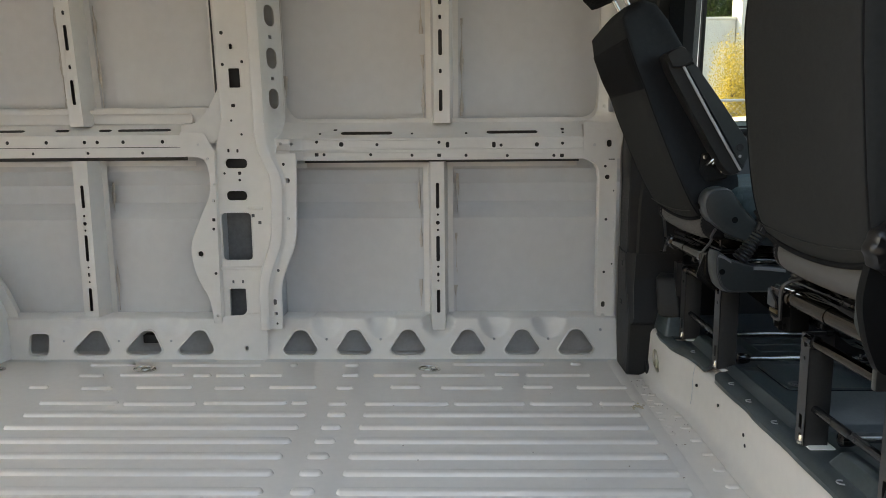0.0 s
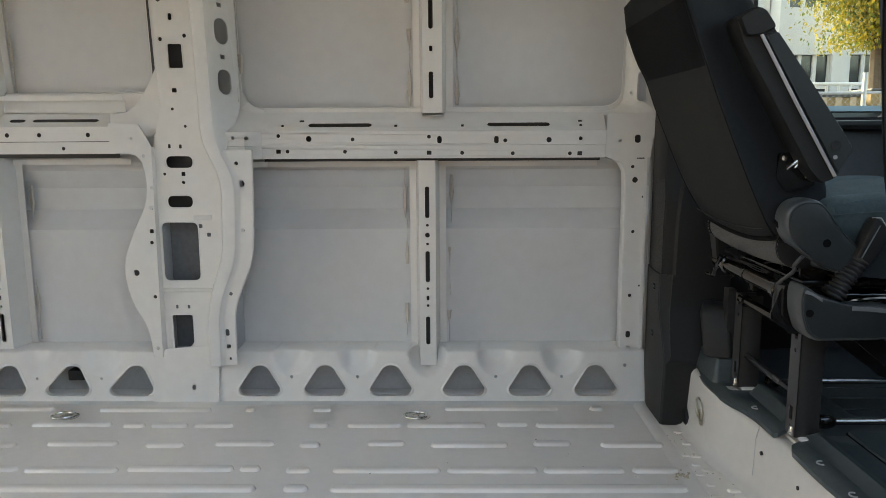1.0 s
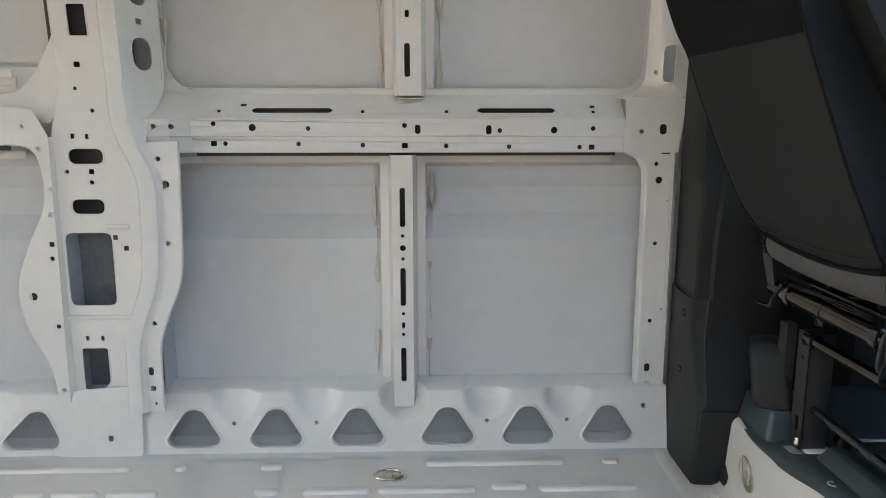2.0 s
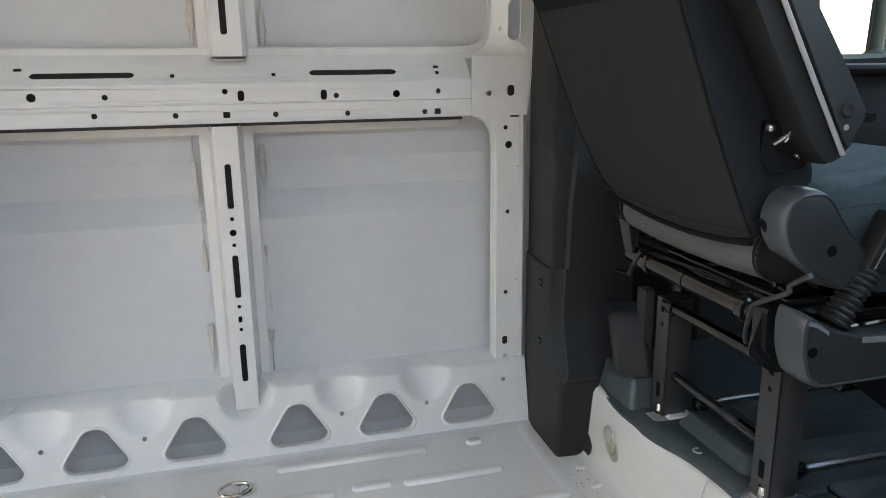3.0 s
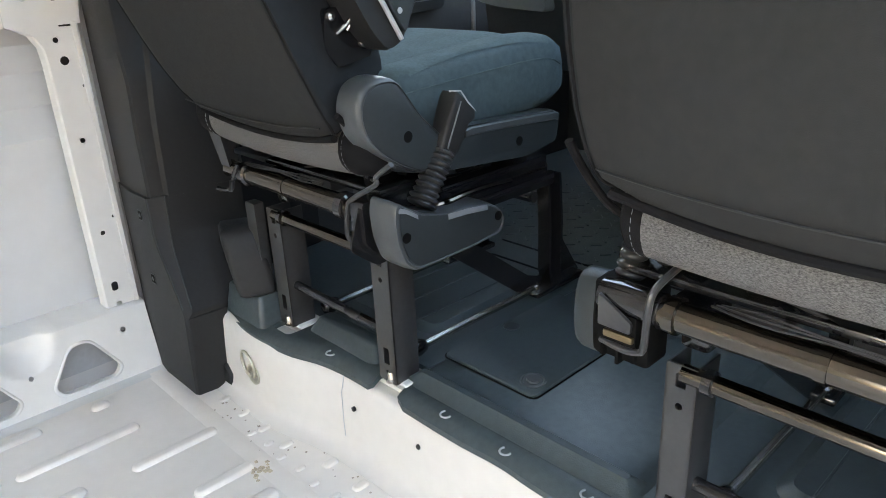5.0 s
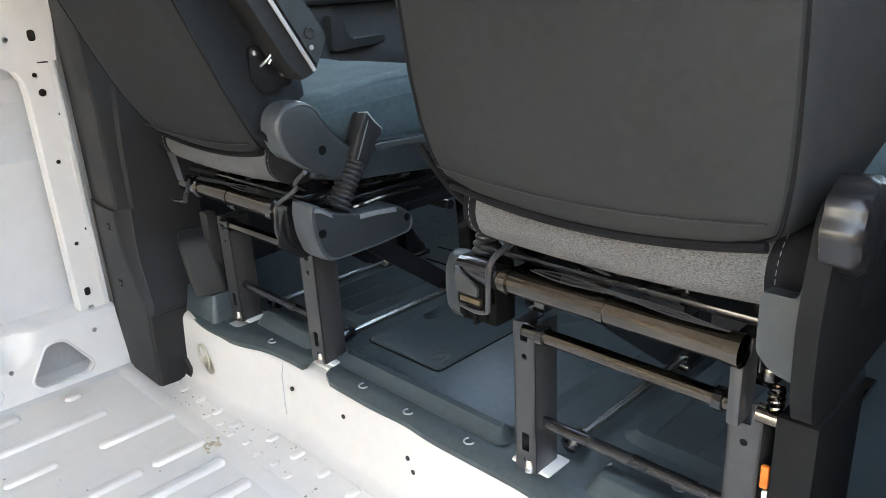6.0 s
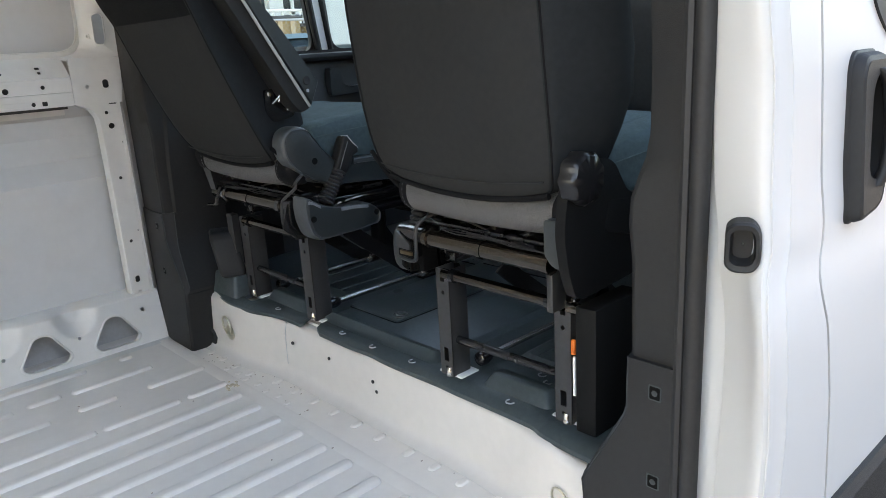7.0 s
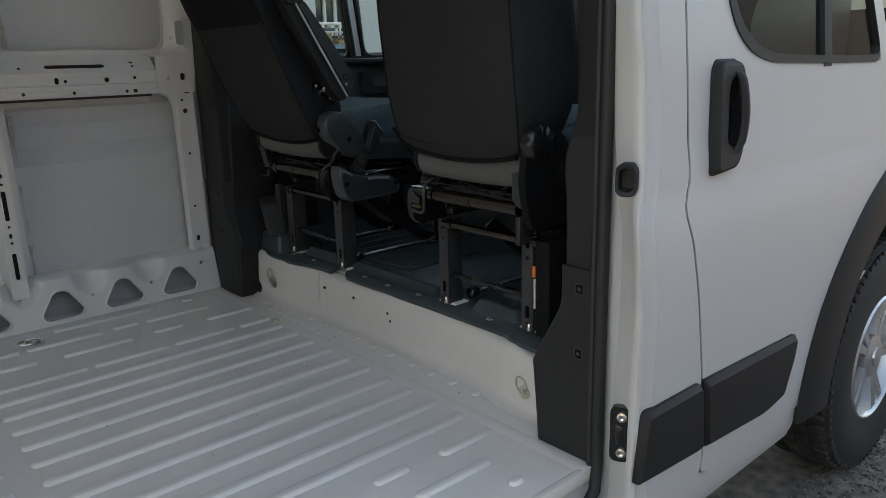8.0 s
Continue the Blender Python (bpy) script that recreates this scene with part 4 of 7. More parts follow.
for i in range(14):
    for j in range(10):
        x, y = 1.25 + 0.035 * i, 1.92 + 0.05 * j
        a = 45 if (i + j) % 2 else -45
        box(bm, -0.013, 0.013, -0.0025, 0.0025, 0, 0.003, 0, pose(x, y, 0.178, 0, 0, a))
tagged(part("tread_pattern", bm, MATTING, mat_ob), kind="stuff")
for x, y in ((0.648, 1.747), (0.643, 1.623), (0.648, 1.49), (0.646, 1.205), (0.70, 1.15), (0.735, 1.29), (0.755, 1.20), (0.64, 2.03), (0.79, 1.10), (0.775, 1.23)):
    part("clip", tube(B(), [(x + 0.0085 * math.cos(a), y + 0.0085 * math.sin(a), 0.1792) for a in [0.9 + 1.25 * math.pi * k / 12 for k in range(13)]], 0.0015, 6), SILVER, mat_ob)

# ---- black plastic trims on both door pillars ----
CREASE = [(0.0, 0.612), (0.182, 0.612), (0.215, 0.575), (0.34, 0.566), (0.41, 0.562), (0.62, 0.566), (0.70, 0.585), (0.80, 0.600), (1.86, 0.600)]


def pillar_trim(s, name, label):
    """s = 1: far side, s = -1: door side. Distances run out from the van's middle."""
    t = thing(name, (0.55, MID + s * 0.80, 0), label, "pillar trim", "pillar trims")

    def Y(d):
        return MID + s * d
    # lower cover: rear face, narrow chamfer that tapers out above the foot, inner face
    m = B()
    rings = []
    for z, d, ch_x, xf in ((-0.003, 0.719, 0.0015, 0.600), (0.10, 0.711, 0.0015, 0.606), (0.178, 0.703, 0.0015, 0.612), (0.180, 0.703, 0.0015, 0.72), (0.189, 0.704, 0.010, 0.72), (0.197, 0.708, 0.012, 0.72), (0.26, 0.743, 0.018, 0.72), (0.30, 0.765, 0.022, 0.72), (0.318, 0.774, 0.025, 0.72), (0.335, 0.779, 0.027, 0.72), (0.412, 0.780, 0.030, 0.72)):
        rings.append([(0.536, Y(0.868 + (0.078 if s > 0 else 0.0)), z), (0.5235, Y(0.858), z), (0.5235, Y(d + 0.003), z), (0.5250, Y(d), z), (0.5250 + ch_x, Y(d - 0.0035 - 0.15 * ch_x), z), (0.5275 + ch_x, Y(d - 0.0055 - 0.15 * ch_x), z), (xf - 0.004, Y(d - 0.012 - 0.20 * ch_x), z), (xf, Y(d - 0.006), z), (max(0.66, xf), Y(0.88), z)])
    loft(m, rings)
    low_cover = part("lower_cover", m, TRIM, t, sharp=24)
    # thin paler beads put the highlights of the creases into colour
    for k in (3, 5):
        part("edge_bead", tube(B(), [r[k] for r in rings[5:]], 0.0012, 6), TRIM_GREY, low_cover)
    for z in (0.39 - 0.02, 0.232):
        scr = part("screw", loft(B(), [[(x, Y(0.824 + u), z + v) for u, v in rrect(-w, w, -w * 1.15, w * 1.15, 0.003)] for x, w in ((0.5245, 0.0100), (0.5228, 0.0100), (0.5226, 0.0088))]), TRIM_GREY, low_cover)
        # black block on the cover paints the shade of the screw's recess
        part("screw_hole", loft(B(), [[(x, Y(0.824 + u), z + v) for u, v in rrect(-0.0078, 0.0078, -0.0092, 0.0092, 0.002)] for x in (0.5245, 0.5222)]), HOLE, scr)
        part("screw_head", lathe(B(), (0.5226, Y(0.824), z), (-1, 0, 0), [(0.0045, 0.0), (0.0045, 0.0009), (0.002, 0.0012)], 12), TRIM_GREY, scr)
    # upper cover, set a little back
    m = B()
    rings = []
    for z, d, x in ((0.40, 0.790, 0.004), (0.408, 0.778, 0.001), (0.55, 0.776, 0.0), (0.60, 0.770, 0.0), (0.635, 0.772, 0.001), (0.665, 0.782, 0.002), (0.69, 0.792, 0.003), (0.72, 0.797, 0.004), (0.80, 0.798, 0.004), (1.0, 0.798, 0.004), (1.4, 0.79, 0.0), (1.86, 0.76, -0.01)):
        off = lean(z)
        rings.append([(0.540, Y(0.868 + (0.078 if s > 0 else 0.0) - off), z), (0.531, Y(0.858 - off), z), (0.530 + x, Y(d + 0.010 - off), z), (0.534 + x, Y(d + 0.003 - off), z), (0.545 + x, Y(d - off), z), (lerp_list(CREASE, z) - 0.004, Y(d - 0.001 - off), z), (lerp_list(CREASE, z) + 0.003, Y(d - 0.009 - off), z), (0.72, Y(d - 0.015 - off), z), (0.75, Y(d + 0.03 - off), z), (0.75, Y(0.90 - off), z)])
    loft(m, rings)
    part("upper_cover", m, TRIM, t, sharp=30)
    return t


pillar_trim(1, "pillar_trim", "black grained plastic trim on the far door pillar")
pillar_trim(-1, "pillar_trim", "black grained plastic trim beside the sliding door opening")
# dark side lining of the cab behind the far seat
bm = B()
sheet(bm, [(0.60, 0.16), (0.95, 0.16), (0.95, 0.80), (0.66, 0.86), (0.66, 1.86), (0.60, 1.86)], [], lambda u, v, w: (u, 2.47 - lean(v) + 0.03 * math.sin(u * 8) + w, v), 0.01, cu=[0.65, 0.7, 0.75, 0.8, 0.85, 0.9], cv=[0.65, 1.2])
tagged(part("lining_panel", bm, TRIM, sharp=50), "black plastic side lining beside the driver's seat", "side lining", kind="structure")
belt = thing("seat_belt", (0.62, 2.43, 0.9), "black webbing seat belt with its guide on the pillar", "seat belt")
bm = B()
sheet(bm, [(0, 0.45), (1, 0.45), (1, 1.55), (0, 1.55)], [], lambda u, v, w: (0.63 + 0.048 * u, 2.425 - lean(v) + w, v), 0.002)
part("webbing", bm, FABRIC_BLACK, belt)
bm = box(B(), 0.615, 0.69, 2.37, 2.42, 1.27, 1.34, 0.012)
part("guide", bm, TRIM, belt)
bm = loft(B(), [[(0.632 + a * k * 0.90 + b * k * 0.42, 2.272 + b * k * 0.92 - a * k * 0.42 + 0.36 * (z - 0.25), z) for a, b in roundpoly([(-0.030, -0.046), (0.045, -0.046), (0.045, 0.038), (-0.030, 0.038)], 0.014, 4)] for z, k in ((0.232, 0.70), (0.238, 0.92), (0.252, 1.0), (0.338, 1.0), (0.352, 0.94), (0.359, 0.76))])
tagged(part("jack_cover", bm, TRIM), "small dark grey plastic cover beside the seat", "plastic cover")

# ---- seats ----
def seat_back_rings(levels, P, ang, cy, narrow=9.0):
    """Levels of (height along the back, rear half width, widest half width, rear offset, front offset)."""
    ca, sa = math.cos(radians(ang)), math.sin(radians(ang))
    rings = []
    for u, hr, hw, rear, front in levels:
        mid = rear + (front - rear) * 0.62
        half = bez([(rear, 0.0), (rear + 0.001, hr * 0.6), (rear + 0.003, hr * 0.93), (rear + 0.014, hr + (hw - hr) * 0.12), (mid, hw), (front - 0.012, hw * 0.95), (front, hw * 0.78), (front - 0.008, hw * 0.4), (front - 0.014, 0.0)], 3)
        hn = min(hw, narrow)
        other = bez([(rear, 0.0), (rear + 0.001, hr * 0.6), (rear + 0.003, hr * 0.93), (rear + 0.014, hr + (hn - hr) * 0.12), (mid, hn), (front - 0.012, hn * 0.95), (front, hn * 0.78), (front - 0.008, hn * 0.4), (front - 0.014, 0.0)], 3)
        loop = half + [(v, -y) for v, y in other[-2:0:-1]]
        rings.append([(P[0] - sa * u + ca * v, cy + y, P[1] + ca * u + sa * v) for v, y in loop])
    return rings


def seat(cy, s, ang, rear_shift, label, armrest):
    """A cab seat on its steel frame; s points to the van's middle."""
    t = thing("cab_seat", (0.85, cy, 0.18), label, "seat", "cab seats")
    P = (0.625 + rear_shift, 0.62)
    ca, sa = math.cos(radians(ang)), math.sin(radians(ang))

    def on_back(u, v, y):
        return (P[0] - sa * u + ca * v, cy + s * y, P[1] + ca * u + sa * v)

    def Y(d):
        return cy + s * d
    # backrest
    lv = [(-0.012, 0.16, 0.17, -0.030, 0.05), (-0.006, 0.185, 0.195, -0.042, 0.07), (0.008, 0.206, 0.218, -0.052, 0.085), (0.035, 0.214, 0.232, -0.058, 0.095), (0.075, 0.220, 0.250, -0.062, 0.102), (0.13, 0.223, 0.272, -0.064, 0.106), (0.20, 0.224, 0.278, -0.064, 0.106), (0.30, 0.224, 0.276, -0.062, 0.10),
          (0.365, 0.2235, 0.27, -0.0585, 0.095), (0.42, 0.222, 0.262, -0.054, 0.09), (0.50, 0.212, 0.238, -0.042, 0.08), (0.55, 0.190, 0.208, -0.026, 0.066), (0.572, 0.155, 0.165, -0.008, 0.05), (0.58, 0.10, 0.11, 0.004, 0.04)]
    if armrest:
        lv[9:12] = [(0.42, 0.232, 0.262, -0.060, 0.09), (0.50, 0.232, 0.245, -0.056, 0.08), (0.55, 0.215, 0.22, -0.046, 0.066)]
    back = part("backrest", loft(B(), seat_back_rings(lv, P, ang, cy, 0.186 if armrest else 9.0)), FABRIC_SIDE, t, "black cloth backrest", sharp=75)
    # rear cover, two panels, with a welt between and a hem
    m = B()
    rows = []
    for u, hr, hw, rear, front in lv[1:11]:
        sag = 0.016 * max(0.0, 1 - max(0.0, u) / 0.05)
        rows.append([on_back(u - sag * (1 - k * k), rear - 0.0035 + 0.006 * max(0, abs(k) - 0.9) / 0.1, hr * 0.95 * k) for k in [-1 + i / 8 for i in range(17)]])
    cut = 8 if ang > 15 else 10
    loft(m, rows[:cut], caps=False, closed=False)
    bmesh.ops.solidify(m, geom=list(m.faces), thickness=0.004)
    part("rear_cover", m, FABRIC_PANEL, back, "dark grey cloth cover on the back", sharp=75)
    if cut < 10:
        m = loft(B(), [[(x - 0.0005, y, z) for x, y, z in r] for r in rows[cut - 1:]], caps=False, closed=False)
        bmesh.ops.solidify(m, geom=list(m.faces), thickness=0.004)
        part("upper_cover", m, FABRIC_BLACK, back, "black cloth upper cover on the back", sharp=75)
    m = B()
    left_line = [on_back(u, rear + 0.004, hr * 0.97) for u, hr, hw, rear, front in lv[1:11]]
    tube(m, bez(left_line, 4), 0.0022, 6)
    tube(m, bez([(p[0], 2 * cy - p[1], p[2]) for p in left_line], 4), 0.0022, 6)
    tube(m, bez([on_back(-0.026 + 0.020 * k * k, -0.046, 0.19 * k) for k in [-1 + i / 6 for i in range(13)]], 2), 0.0055, 8)
    part("welt", m, FABRIC_BLACK, back)
    part("hem_seam", tube(B(), bez([on_back(0.008 + 0.014 * k * k, -0.0610, 0.195 * k) for k in [-1 + i / 6 for i in range(13)]], 2), 0.0011, 6), RUBBER, back)
    part("cover_strap", tube(B(), bez([on_back(0.040, -0.050, 0.232), on_back(0.006, -0.036, 0.226), on_back(-0.030, -0.024, 0.208), on_back(-0.052, -0.012, 0.182)], 5), 0.0045, 8), FABRIC_BLACK, back, "narrow black fixing strap")
    # headrest on two chrome posts
    for d in (-0.055, 0.055):
        part("headrest_post", cyl(B(), on_back(0.56, 0.03, d), on_back(0.68, 0.02, d), 0.006, 12), CHROME, back)
    m = B()
    hl = [(0.62, 0.08, 0.09, -0.02, 0.06), (0.625, 0.105, 0.115, -0.035, 0.075), (0.66, 0.12, 0.13, -0.045, 0.085), (0.74, 0.12, 0.13, -0.045, 0.08), (0.80, 0.11, 0.12, -0.035, 0.07), (0.82, 0.08, 0.09, -0.01, 0.05)]
    part("headrest", loft(m, seat_back_rings(hl, P, ang, cy)), FABRIC_BLACK, back, sharp=75)
    # cushion: shaped body, raised middle, piping
    m = B()
    rings = []
    for x, z0, z1, hw in ((0.645, 0.565, 0.630, 0.16), (0.665, 0.555, 0.662, 0.205), (0.70, 0.55, 0.672, 0.232), (0.80, 0.55, 0.680, 0.236), (0.94, 0.555, 0.692, 0.238), (1.01, 0.565, 0.690, 0.234), (1.045, 0.58, 0.672, 0.224), (1.06, 0.60, 0.65, 0.20)):
        ring = []
        for k in range(32):
            a = 2 * math.pi * k / 32
            c, q = math.cos(a), math.sin(a)
            zz = (z0 + z1) / 2 + (z1 - z0) / 2 * math.copysign(abs(q) ** (2 / 4), q)
            yy = hw * math.copysign(abs(c) ** (2 / 5), c)
            bolster = 0.016 * max(0.0, abs(yy) / hw - 0.62) / 0.38 if q > 0.3 else 0
            ring.append((x, cy + yy, zz + bolster))
        rings.append(ring)
    cushion = part("cushion", loft(m, rings), FABRIC, t, "charcoal cloth seat cushion", sharp=75)
    secs = ((0.645, 0.565, 0.630, 0.16), (0.665, 0.555, 0.662, 0.205), (0.70, 0.55, 0.672, 0.232), (0.80, 0.55, 0.680, 0.236), (0.94, 0.555, 0.692, 0.238), (1.01, 0.565, 0.690, 0.234), (1.045, 0.58, 0.672, 0.224), (1.06, 0.60, 0.65, 0.20))

    def top(x, y):
        """Height of the cushion's upper surface."""
        z0, z1, hw = [lerp_list([(q[0], q[k]) for q in secs], x) for k in (1, 2, 3)]
        f = min(1.0, abs(y) / hw)
        return (z0 + z1) / 2 + (z1 - z0) / 2 * (1 - f ** 5) ** 0.25 + 0.016 * max(0.0, f - 0.62) / 0.38

    xs_c = [0.64 + 0.021 * k for k in range(20)] + [1.048]
    for nm, ya, yb in (("centre_panel", -0.136, 0.136), ("bolster", 0.141, 0.207), ("bolster", -0.207, -0.141)):
        rows = []
        for x in xs_c:
            q = 1.0 - 0.10 * max(0.0, (x - 1.0) / 0.05)
            w0, w1 = [w + (math.copysign(0.020 - 0.045 * (x - 0.66) / 0.36, w) if abs(w) > 0.2 else 0.0) for w in (ya, yb)]
            rows.append([(x, cy + q * (w0 + (w1 - w0) * k / 10), top(x, q * (w0 + (w1 - w0) * k / 10)) + 0.004 - 0.003 * abs(k / 5 - 1) ** 6) for k in range(11)])
        m = loft(B(), rows, caps=False, closed=False)
        bmesh.ops.solidify(m, geom=list(m.faces), thickness=0.006)
        part(nm, m, FABRIC_BLUE, cushion, "blue-grey woven panel" if nm == "centre_panel" else "", sharp=75)
    for d in (-1, 1):
        part("piping", tube(B(), bez([(0.66, cy + d * 0.2335, 0.645), (0.80, cy + d * 0.2385, 0.655), (0.97, cy + d * 0.2395, 0.66), (1.04, cy + d * 0.225, 0.640)], 5), 0.0009, 6), FABRIC_BLUE, cushion)
    # melange roll at the rear of the cushion, with dark stitched ends
    XR = 0.632

    def roll_z(y):
        return 0.575 - 0.006 * (1 - (y / 0.24) ** 2) + 0.006 * (y / 0.24) ** 2
    m = B()
    ri = 0.19 if armrest else 0.168
    ys_r = [-0.19 + (0.19 + ri) * k / 14 for k in range(15)]
    loft(m, [[(XR + 0.040 * math.cos(a), Y(y), roll_z(y) + 0.041 * math.sin(a)) for a in [2 * math.pi * i / 24 for i in range(24)]] for y in ys_r])
    roll = part("cushion_roll", m, MELANGE, cushion, "speckled grey cloth roll", sharp=75)
    for d in (-1, 1):
        e, q = (ri, 1.0 if armrest else 0.4) if d > 0 else (0.19, 1.0)
        m = B()
        loft(m, [[(XR + r * math.cos(a), Y(d * y), roll_z(y) + r * math.sin(a)) for a in [2 * math.pi * i / 24 for i in range(24)]] for y, r in ((e - 0.004, 0.0402), (e + 0.002, 0.0414), (e + 0.040 * q, 0.0405), (e + 0.055 * q, 0.034), (e + 0.060 * q, 0.02))])
        part("roll_end", m, FABRIC_BLACK, cushion, sharp=75)
        for q in (e + 0.006,):
            m = B()
            for k in range(30):
                a0 = 2 * math.pi * k / 30
                a1 = a0 + 0.13
                tube(m, [(XR + 0.0417 * math.cos(a), Y(d * q), roll_z(q) + 0.0417 * math.sin(a)) for a in (a0, a1)], 0.00035, 5)
            tagged(part("stitching", m, SILVER_DARK, roll), kind="stuff")
    # side valances of the cushion: slim bowed covers with a raised upper edge
    for d, name in ((1, "inner_valance"), (-1, "outer_valance")):
        m = B()
        pts = roundpoly([(0.64, 0.600), (0.70, 0.592), (0.779, 0.588), (0.99, 0.576), (1.003, 0.560), (0.995, 0.522), (0.917, 0.511), (0.773, 0.524), (0.704, 0.530), (0.63, 0.55)], 0.012)
        loft(m, [[(cm + (u - cm) * k, Y(d * y), 0.553 + (v - 0.553) * k) for u, v in pts] for cm, k, y in ((0.82, 0.99, 0.222), (0.82, 1.0, 0.244), (0.82, 0.992, 0.2515), (0.82, 0.96, 0.2545))])
        # outer valance painted blacker than the inner one, for shade near the pillar
        val = part(name, m, TRIM_GREY if d > 0 else TRIM_BLACK, t, sharp=50)
        # inner edge in a paler plastic that stands for its highlight
        part("raised_edge", loft(B(), [[(x, Y(d * (0.252 + b)), z + a) for a, b in ((-0.0075, 0.0), (-0.0055, 0.005), (0.004, 0.006), (0.0065, 0.002), (0.0065, -0.006), (-0.0075, -0.006))] for x, z in ((0.772, 0.5765), (0.785, 0.578), (0.88, 0.5735), (0.985, 0.5665), (0.994, 0.564))]), BEZEL_DARK if d > 0 else TRIM, val, "raised edge, its highlight painted in a paler grey" if d > 0 else "", sharp=40)
        # filled black disc stands for the shaded screw hole
        part("screw", lathe(B(), (0.895, Y(d * 0.2545), 0.541), (0, s * d, 0), [(0.0075, -0.002), (0.0075, 0.0010), (0.001, 0.0011)], 14), HOLE, val)
        if d > 0 and not armrest:
            for ob in (cushion, *[c for c in cushion.children if not c.name.startswith("roll") and not c.name.startswith("cushion_roll")], val, *val.children):
                for v in ob.data.vertices:
                    v.co.y = cy + (v.co.y - cy) * (0.80 if s * (v.co.y - cy) > 0 else 1.0)
    # hinge cover on the inner side: egg-shaped shell with a broad rim
    if armrest:
        out = roundpoly([(0.590, 0.694), (0.628, 0.693), (0.650, 0.664), (0.676, 0.628), (0.712, 0.596), (0.742, 0.566), (0.730, 0.534), (0.685, 0.531), (0.636, 0.552), (0.590, 0.582), (0.562, 0.614), (0.553, 0.652), (0.565, 0.682)], 0.022, 4)

        def egg(k, d):
            return [(0.690 + (u - 0.690) * k, Y(d), 0.572 + (v - 0.572) * (k + 0.04 * (1 - k))) for u, v in out]
        hc = part("hinge_cover", loft(B(), [egg(0.885, 0.222), egg(0.885, 0.250), egg(0.875, 0.259), egg(0.855, 0.2645), egg(0.83, 0.2655), egg(0.81, 0.2635)], caps=False), BEZEL_DARK, t, "dark grey plastic hinge cover", sharp=50)
        part("face", loft(B(), [egg(0.83, 0.250), egg(0.812, 0.2625), egg(0.76, 0.2645), egg(0.4, 0.2655)]), TRIM_GREY, hc, sharp=50)
        # screw recess drawn as a black disc, its shade put into the colour
        part("screw", lathe(B(), (0.653, Y(0.2645), 0.596), (0, s, 0), [(0.0080, -0.002), (0.0080, 0.0010), (0.001, 0.0011)], 14), HOLE, hc)
    if armrest:
        # folded-up armrest: upholstered slab with a pale strip and a plate
        m = B()

        def A(u, v, y):
            a = radians(31)
            return (0.660 - math.sin(a) * u + math.cos(a) * v, Y(y), 0.780 + math.cos(a) * u + math.sin(a) * v)
        out = roundpoly([(-0.056, -0.052), (-0.060, -0.022), (-0.024, 0.028), (0.02, 0.026), (0.12, 0.018), (0.244, 0.005), (0.286, 0.002), (0.298, -0.008), (0.300, -0.050), (0.26, -0.058), (-0.02, -0.060)], 0.012, 4)
        loft(m, [[A(u * 0.98 + 0.003, v * 0.95, 0.186) for u, v in out], [A(u, v, 0.196) for u, v in out], [A(u, v, 0.238) for u, v in out], [A(0.12 + (u - 0.12) * 0.985, v * 0.94 - 0.001, 0.247) for u, v in out]])
        arm = part("armrest", m, TRIM, t, "folded-up black armrest with a pale edge strip", sharp=50)
        m = B()
        plate = roundpoly([(-0.050, -0.019), (-0.022, 0.0255), (0.02, 0.0235), (0.12, 0.0155), (0.241, 0.003), (0.244, -0.019)], 0.006, 4)
        loft(m, [[A(u, v, 0.246) for u, v in plate], [A(u, v, 0.2535) for u, v in plate], [A(0.10 + (u - 0.10) * 0.985, v * 0.95, 0.2555) for u, v in plate]])
        part("plate", m, TRIM_GREY, arm)
        tip = roundpoly([(0.249, -0.026), (0.247, 0.005), (0.286, 0.002), (0.298, -0.008), (0.299, -0.046), (0.262, -0.050)], 0.007, 4)
        part("end_cap", loft(B(), [[A(u, v, 0.240) for u, v in tip], [A(u, v, 0.254) for u, v in tip], [A(0.274 + (u - 0.274) * 0.9, -0.02 + (v + 0.02) * 0.93, 0.259) for u, v in tip]]), TRIM, arm, sharp=50)
        part("edge_strip", tube(B(), [A(-0.053, -0.025, 0.250), A(0.10, -0.026, 0.252), A(0.252, -0.024, 0.252), A(0.259, -0.019, 0.252), A(0.258, -0.002, 0.251)], 0.0034, 8), SILVER, arm)
        part("button", lathe(B(), A(0.0, 0.0, 0.2555), (0, s, 0), [(0.010, 0), (0.010, 0.002), (0.008, 0.003), (0.003, 0.002)], 16), RUBBER, arm)
        part("button", lathe(B(), A(-0.0195, -0.011, 0.2555), (0, s, 0), [(0.004, 0), (0.004, 0.001), (0.001, 0.0015)], 10), SILVER, arm)
        # backrest release: black bracket with a bent chrome loop
        m = loft(B(), [[(u, Y(d), v) for u, v in roundpoly([(0.580, 0.765), (0.576, 0.715), (0.595, 0.690), (0.652, 0.700), (0.648, 0.728), (0.612, 0.766)], 0.008, 4)] for d in (0.175, 0.203)])
        br = part("release_bracket", m, STEEL_BLACK, t)
        part("release_loop", tube(B(), [(0.597, Y(0.204), 0.734), (0.603, Y(0.216), 0.744), (0.623, Y(0.220), 0.764), (0.629, Y(0.213), 0.762), (0.609, Y(0.208), 0.736)], 0.003, 8), CHROME, br)
        for x, z in ((0.590, 0.755), (0.637, 0.718)):
            part("bolt", lathe(B(), (x, Y(0.202), z), (0, s, 0), [(0.006, 0), (0.006, 0.004), (0.003, 0.007)], 10), CHROME, br)
    # lever console with bellows and grip
    m = B()
